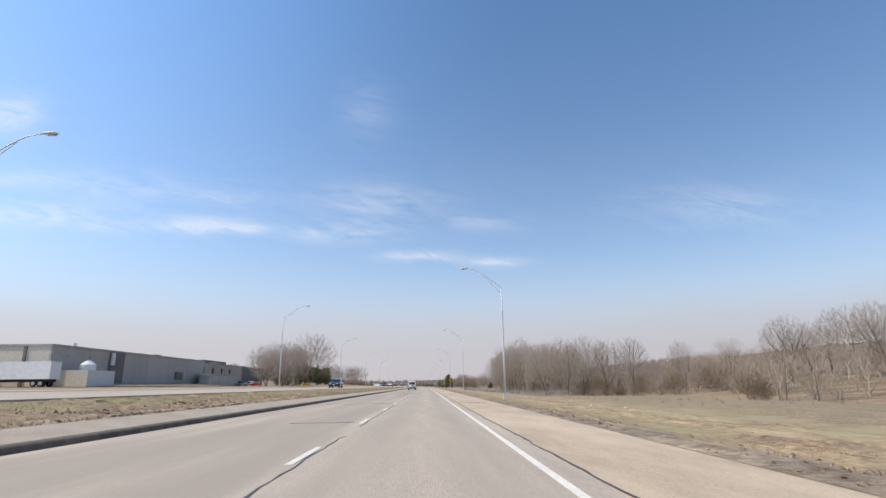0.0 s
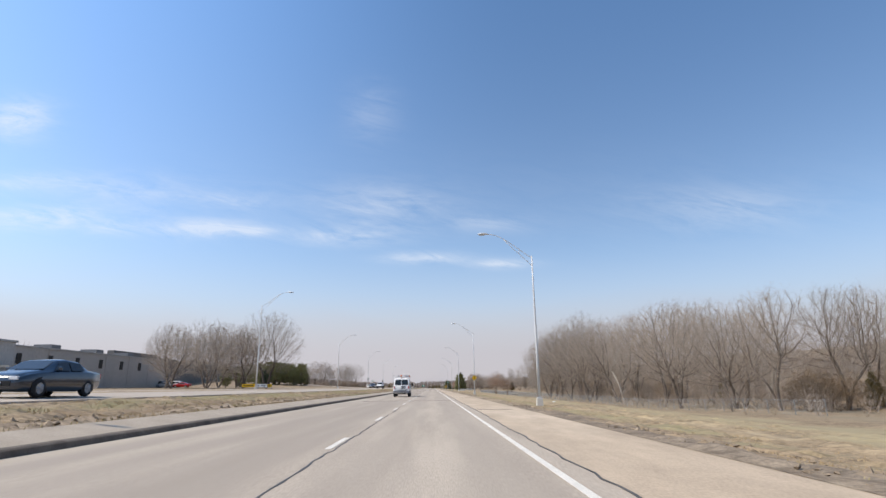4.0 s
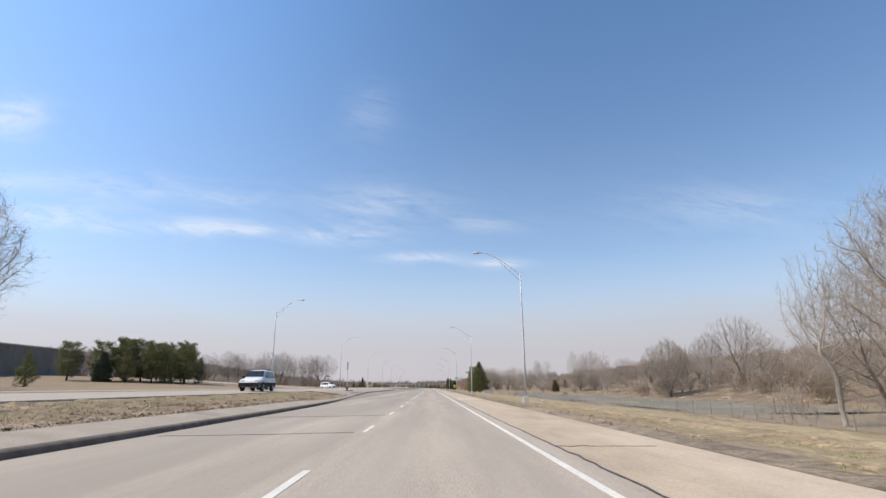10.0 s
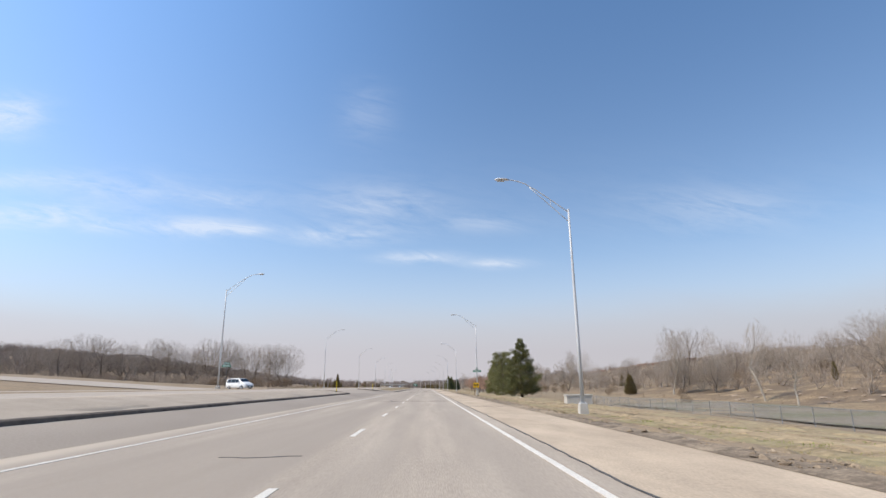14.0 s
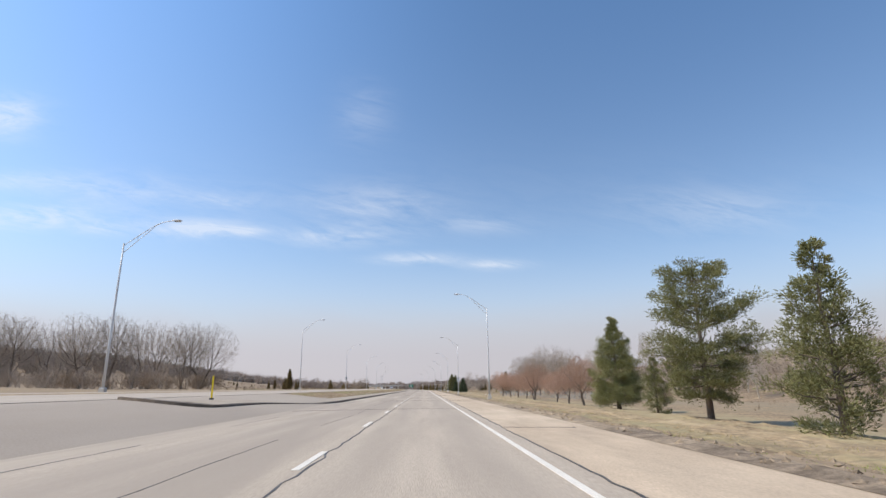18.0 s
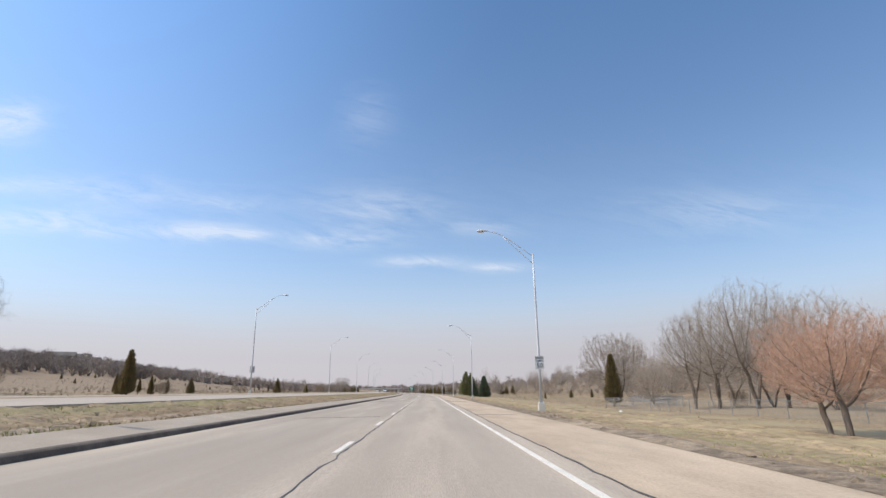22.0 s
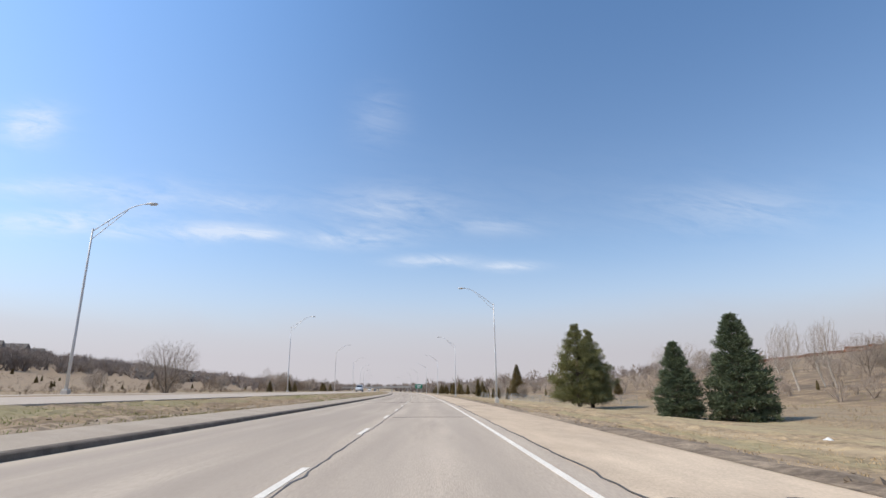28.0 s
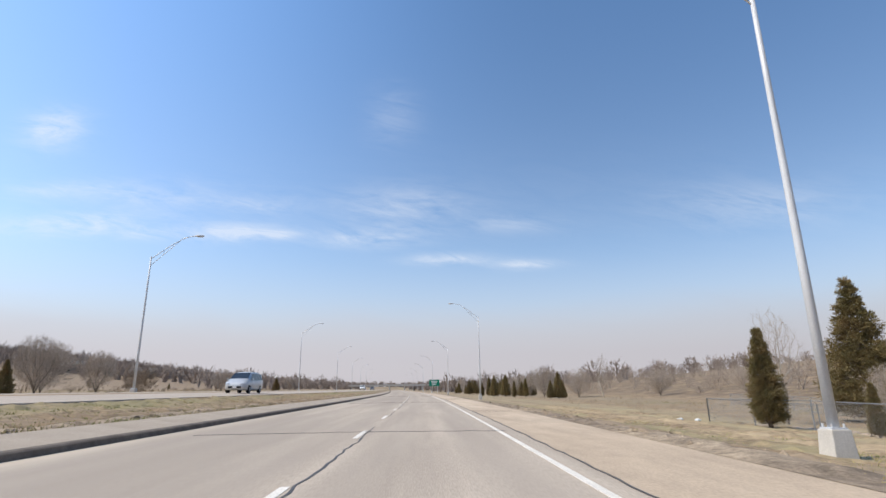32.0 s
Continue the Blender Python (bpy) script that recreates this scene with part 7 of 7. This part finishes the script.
bank = tagged(grid_sheet("bank", np.linspace(96, 152, 20), np.linspace(-61.4, -53, 6), lambda s, l: ground_z(s, l) + 0.16 + 0.45 * smooth(-l, 54, 60) * smooth(s, 97, 102), DIRT), "bare dark earth bank below the factory wall", "bank", kind="structure")


# ---- lorries at the loading bay ----
def box_lorry(s, lat, label):
    z = gz(s, lat) + 0.1
    t = thing("box_lorry", station(s, lat, z, 90), label, "lorry", "lorries at the loading bay")
    Shape().box((-1.25, -6.0, 1.15), (1.25, 1.9, 3.85)).make("cargo_box", WHITE, t, "white ribbed cargo box", bevel=0.03)
    Shape().box((-1.1, -5.6, 0.75), (1.1, 5.0, 1.12)).make("chassis", BLACK, t)
    loft([body_ring(*q) for q in ((2.1, 0.8, 1.1, 1.6, 1.0, 3.0), (3.4, 0.7, 1.12, 1.6, 0.98, 3.0), (3.9, 0.7, 1.1, 1.6, 1.0, 1.85), (5.0, 0.7, 1.0, 1.4, 0.9, 1.6), (5.15, 0.75, 0.9, 1.2, 0.8, 1.4))]).make("cab", WHITE, t, smooth_shade=True)
    for side in (1, -1):
        panel([(2.4, 1.75), (3.5, 1.75), (3.3, 2.6), (2.4, 2.6)], side, face_line(1.12, 1.6, 0.98, 3.0), DARKGLASS, "window", t)
    slab([(-0.9, 3.95, 1.95), (0.9, 3.95, 1.95), (0.85, 3.48, 2.85), (-0.85, 3.48, 2.85)], (0, 0.9, 0.4), DARKGLASS, "windscreen", t)
    for x in (-1.0, 1.0):
        for y in (4.3, -3.6, -4.7):
            wheel(x, y, 0.5, t, 0.3)
    return t


box_lorry(87.5, -64.5, "white box lorry parked at the loading bay")
box_lorry(80.5, -77.5, "second white box lorry parked farther along the bay")


# ---- train on the embankment ----
def rail_z(s):
    return gz(s, 280) + 0.5


rails = Shape()
for lat in (280.3, 281.75):
    p = [on_road(s, lat, rail_z(s) + 0.08) for s in np.arange(-100, 1200, 10.0)]
    rails.tube(p, 0.07, 4)
tagged(rails.make("railway_track", DARKMETAL), "steel railway rails on ballast", "railway", kind="structure")
bogie_at = (-5.2, 5.2)


def wagon(kind, s, mat, label):
    t = thing(kind, station(s, 281, rail_z(s) + 0.1), label, "train wagon" if kind != "locomotive" else "locomotive", "train on the embankment")
    for y in bogie_at:
        for dy in (-0.9, 0.9):
            for x in (-0.73, 0.73):
                Shape().disc((x, y + dy, 0.45), (1, 0, 0), 0.45, 0.12, 14).make("wheel", DARKMETAL, t)
        Shape().box((-1.0, y - 1.5, 0.35), (1.0, y + 1.5, 0.75)).make("bogie", BLACK, t)
    Shape().box((-1.35, -7.6, 0.85), (1.35, 7.6, 1.15)).make("underframe", BLACK, t)
    if kind == "locomotive":
        Shape().box((-1.0, -7.4, 1.15), (1.0, 4.2, 4.0)).make("hood", mat, t, bevel=0.06)
        Shape().box((-1.45, 4.2, 1.15), (1.45, 6.3, 4.5)).make("cab", mat, t, bevel=0.08)
        Shape().box((-1.0, 6.3, 1.15), (1.0, 7.5, 2.9)).make("nose", mat, t, bevel=0.08)
        Shape().box((-1.47, 4.7, 3.2), (1.47, 5.9, 4.0)).make("window", DARKGLASS, t)
        for k in range(6):
            Shape().box((-1.02, -6.8 + k * 1.7, 2.6), (1.02, -5.6 + k * 1.7, 3.6)).make("vent", SIGNBLACK, t)
        for x in (-1.4, 1.4):
            Shape().tube([(x, -7.4, 2.2), (x, 4.1, 2.2)], 0.03, 5).make("handrail", WHITE, t)
    else:
        Shape().box((-1.4, -7.4, 1.15), (1.4, 7.4, 3.9 if kind == "boxcar" else 3.2)).make("body", mat, t, bevel=0.05)
        for k in range(9):
            for x in (-1.44, 1.44):
                Shape().box((x - 0.04, -7.0 + k * 1.72, 1.2), (x + 0.04, -6.85 + k * 1.72, 3.8 if kind == "boxcar" else 3.15)).make("rib", mat, t)
        if kind == "boxcar":
            for x in (-1.43, 1.43):
                Shape().box((x - 0.05, -1.4, 1.2), (x + 0.05, 1.4, 3.7)).make("door", mat, t)
    return t


loco = wagon("locomotive", 775, ORANGE_LOCO, "orange diesel locomotive on the embankment")
for s in (855, 871):
    copy_thing(loco, station(s, 281, rail_z(s) + 0.1))
box_a = wagon("boxcar", 791, RUST, "rust-brown boxcar on the embankment")
box_b = wagon("boxcar", 975, ORANGE_LOCO, "orange boxcar on the embankment")
gon = wagon("open_wagon", 887, RUST, "low rust-brown open wagon on the embankment")
for s in (807, 823, 839):
    copy_thing(box_a, station(s, 281, rail_z(s) + 0.1))
for s in (903, 919, 935, 951):
    copy_thing(gon, station(s, 281, rail_z(s) + 0.1))
for s in (991, 1007):
    copy_thing(box_b, station(s, 281, rail_z(s) + 0.1))
box_w = wagon("boxcar", 318, WHITE, "weathered white boxcar on the embankment")
for s in (334, 350, 366):
    copy_thing(box_w, station(s, 281, rail_z(s) + 0.1))


# ---- houses on the ridge, far bridge ----
def house(s, lat, w, d, h, label, turn=0.0):
    t = thing("house", station(s, lat, gz(s, lat) - 0.5, turn), label, "house", "houses on the far ridge")
    Shape().box((-w / 2, -d / 2, 0), (w / 2, d / 2, h)).make("wall", TANWALL, t)
    Shape().add([(-w / 2 - 0.4, -d / 2 - 0.4, h), (w / 2 + 0.4, -d / 2 - 0.4, h), (w / 2 + 0.4, d / 2 + 0.4, h), (-w / 2 - 0.4, d / 2 + 0.4, h), (-w / 2 - 0.4, 0, h + d * 0.32), (w / 2 + 0.4, 0, h + d * 0.32)],
                [(3, 2, 1, 0), (0, 1, 5, 4), (2, 3, 4, 5), (0, 4, 3), (1, 2, 5)]).make("roof", SHINGLE, t)
    for k in range(max(2, int(w / 4))):
        for z in np.arange(1.2, h - 1.2, 2.9):
            x = -w / 2 + (k + 0.5) * w / max(2, int(w / 4))
            Shape().box((x - 0.6, -d / 2 - 0.06, z), (x + 0.6, -d / 2 + 0.02, z + 1.3)).make("window", DARKGLASS, t)
    return t


for s, lat, w, d, h, turn in ((1150, -400, 30, 18, 13, 20), (1195, -405, 34, 18, 14, 15), (1238, -410, 30, 18, 13, 10), (1040, -186, 5, 5, 7, 0), (1090, -188, 16, 9, 4.5, 20), (1180, -190, 12, 9, 4.5, 30), (1010, -192, 14, 9, 5, 10), (1260, -194, 14, 9, 4.5, 5)):
    house(s, lat, w, d, h, "pale house with a dark roof on a far slope" if w < 30 else "large grey apartment block on the far ridge", turn)
br = thing("road_bridge", station(1480, 0, 0), "distant concrete road bridge across the carriageways", "bridge")
Shape().box((-70, -5, 5.6), (60, 5, 7.0)).make("deck", CONCRETE, br)
for x in (-45, -10, 12, 38):
    Shape().box((x - 0.8, -4, -1), (x + 0.8, 4, 5.6)).make("pier", CONCRETE, br)
for y in (-5, 5):
    Shape().box((-70, y - 0.15, 7.0), (60, y + 0.15, 8.0)).make("parapet", CONCRETE, br)

# ---- roadside clutter ----
cab = thing("utility_cabinet", station(306.4, 13, gz(306.4, 13)), "weathered concrete utility box on the verge", "cabinet")
Shape().box((-1.1, -0.5, -0.2), (1.1, 0.5, 0.75)).make("body", CONCRETE, cab, bevel=0.03)
Shape().box((-1.15, -0.55, 0.75), (1.15, 0.55, 0.85)).make("lid", CONCRETE, cab, bevel=0.02)
lr = random.Random(8)
for s, lat in ((38, 14), (36, 11), (128, 12.5), (240, 11.4), (330, 12), (463, 14), (703, 12.5), (702, 12.9), (60, 16), (255, 12), (520, 15), (585, 11), (645, 12)):
    bm = bmesh.new()
    bmesh.ops.create_icosphere(bm, subdivisions=1, radius=0.16)
    for v in bm.verts:
        v.co = Vector((v.co.x * lr.uniform(0.7, 1.4), v.co.y * lr.uniform(0.6, 1.2), v.co.z * lr.uniform(0.3, 0.8)))
    me = bpy.data.meshes.new("litter")
    bm.to_mesh(me)
    bm.free()
    me.materials.append(LITTER)
    ob = new("litter", me)
    ob.matrix_world = station(s, lat, gz(s, lat) + 0.06, lr.uniform(0, 360))
    tagged(ob, "crumpled white plastic litter on dry grass", "litter", "litter on the verge")
stone_mesh = []
for k in range(4):
    bm = bmesh.new()
    bmesh.ops.create_icosphere(bm, subdivisions=2, radius=0.5)
    for v in bm.verts:
        v.co *= 1 + 0.35 * noise.noise(v.co * 2.3 + Vector((k * 7.0, 0, 0)))
        v.co.z *= 0.55
    me = bpy.data.meshes.new("rock")
    bm.to_mesh(me)
    bm.free()
    me.materials.append(LIMESTONE)
    stone_mesh.append(me)
for k in range(70):
    s, lat = (lr.uniform(262, 350), lr.uniform(47, 58)) if k < 48 else (lr.uniform(694, 703), lr.uniform(14.6, 20))
    ob = new("rock", stone_mesh[k % 4])
    q = lr.uniform(0.3, 1.0) if k < 48 else lr.uniform(0.2, 0.6)
    ob.matrix_world = station(s, lat, gz(s, lat) + 0.05 * q, lr.uniform(0, 360))
    ob.scale = (q * lr.uniform(1, 2), q, q * 0.8)
    tagged(ob, "pale broken rubble on an eroded bank", "rock", "rubble on the bank")


# ---- grass blades on the verges ----
def blades(name, count, s_range, lat_range, tall, seed, label, bias=1.0):
    rng = np.random.default_rng(seed)
    s = rng.uniform(*s_range, count)
    lat = lat_range[0] + (lat_range[1] - lat_range[0]) * rng.random(count) ** bias
    patch = np.zeros(count)
    for k in range(7):
        fs, fl, ph = rng.uniform(0.12, 1.3), rng.uniform(0.5, 2.6), rng.uniform(0, 6.28)
        patch += np.sin(s * fs + lat * fl * rng.choice((-1, 1)) + ph)
    keep = patch + rng.normal(0, 2.2, count) > -0.6
    s, lat = s[keep], lat[keep]
    n = len(s)
    p = on_road(s, lat, ground_z(s, lat) - 0.01)
    a, lean = rng.random(n) * 6.283, rng.random(n) * 0.7
    h = tall * (0.35 + 0.8 * rng.random(n))
    w = 0.008 + 0.014 * rng.random(n)
    side = np.stack([np.cos(a) * w, np.sin(a) * w, 0 * a], 1)
    back = np.stack([-np.sin(a) * w, np.cos(a) * w, 0 * a], 1)
    b = rng.random(n) * 6.283
    tip = p + np.stack([np.cos(b) * lean * h, np.sin(b) * lean * h, h], 1)
    v = np.stack([p + side, p - side * 0.5 + back, p - side * 0.5 - back, tip], 1).reshape(-1, 3)
    i = np.arange(n)[:, None] * 4
    f = np.concatenate([i + np.array([[0, 1, 3]]), i + np.array([[1, 2, 3]]), i + np.array([[2, 0, 3]])])
    return tagged(mesh_object(name, v, f, BLADE), label, "grass", kind="stuff")


blades("verge_grass", 150000, (-5, 720), (5.1, 9.2), 0.06, 21, "dry tufted grass on the verge", 1.3)
blades("verge_grass", 260000, (-5, 720), (5.2, 11.0), 0.06, 21, "short dry grass on the verge", 1.0)
blades("median_grass", 110000, (0, 240), (-13.0, -9.0), 0.07, 23, "patchy dry grass on the median")
blades("median_grass", 170000, (386, 760), (-13.0, -9.0), 0.07, 24, "patchy dry grass on the median")
blades("field_grass", 50000, (480, 900), (-60, -22.5), 0.18, 25, "rough dry grass in the field")
blades("field_grass", 50000, (480, 760), (20, 60), 0.18, 26, "rough dry grass in the field below the railway")
blades("median_fringe", 22000, (0, 226), (-9.3, -8.55), 0.10, 27, "brown ragged grass fringe of the median")
blades("median_fringe", 40000, (386, 800), (-9.3, -8.55), 0.10, 28, "brown ragged grass fringe of the median")


def clods(name, count, s_range, inner, spread, big, seed, label, mat):
    """Small broken lumps of earth, thickest at the inner edge and gathered in drifts."""
    rng = np.random.default_rng(seed)
    s = rng.uniform(*s_range, count)
    drift = np.sin(s * 0.31 + 1.1) + np.sin(s * 0.127) + np.sin(s * 0.73 + 2.0)
    keep = drift + rng.normal(0, 1.0, count) > 0.1
    s = s[keep]
    n = len(s)
    lat = inner + spread * rng.random(n) ** 1.6
    q = big * (0.25 + 0.9 * rng.random(n) ** 3)
    p = on_road(s, lat, ground_z(s, lat) + 0.03)
    unit = np.array([(1, 0, 0), (0, 1, 0), (-1, 0, 0), (0, -1, 0), (0, 0, 0.62), (0, 0, -0.5)], float)
    v = (p[:, None] + unit[None] * (0.65 + 0.7 * rng.random((n, 6, 1))) * q[:, None, None] + rng.normal(0, 0.2, (n, 6, 3)) * q[:, None, None]).reshape(-1, 3)
    i = np.arange(n)[:, None] * 6
    f = np.concatenate([i + np.array([t]) for t in ((0, 1, 4), (1, 2, 4), (2, 3, 4), (3, 0, 4), (1, 0, 5), (2, 1, 5), (3, 2, 5), (0, 3, 5))])
    return tagged(mesh_object(name, v, f, mat), label, "earth", kind="stuff")


clods("earth_clods", 26000, (-5, 720), 4.75, 1.7, 0.085, 51, "broken clods of brown earth along the hard shoulder", MUD)
clods("earth_clods", 9000, (-5, 240), -8.75, -1.6, 0.11, 52, "broken clods of brown earth on the median", MUD)
clods("earth_clods", 4500, (386, 800), -8.75, -1.2, 0.09, 53, "broken clods of brown earth on the median", MUD)


# ---- banners tied along the works yard ----
def banner(s, lat, w, mat, label):
    b = thing("banner", station(s, lat, gz(s, lat) + 0.02), label, "banner", "banners along the works yard")
    for x in (-w / 2, w / 2):
        Shape().tube([(x, 0.02, -0.1), (x, 0.02, 1.15)], 0.03, 6).make("post", GALV, b)
    Shape().box((-w / 2, -0.012, 0.3), (w / 2, -0.004, 1.1)).make("sheet", mat, b)
    for k in range(4):
        Shape().box((-w * 0.38 + k * w * 0.2, -0.02, 0.58), (-w * 0.25 + k * w * 0.2, -0.0125, 0.82)).make("lettering_bar", SIGNBLACK, b)


for s, w, mat, label in ((206.5, 3.2, YELLOW, "yellow vinyl banner on two posts"), (211.5, 3.0, WHITE, "white vinyl banner on two posts"), (216.5, 3.0, SIGNWHITE, "white vinyl banner beside a yellow one"), (221.3, 2.6, YELLOW, "short yellow vinyl banner on two posts")):
    banner(s, -45, w, mat, label)
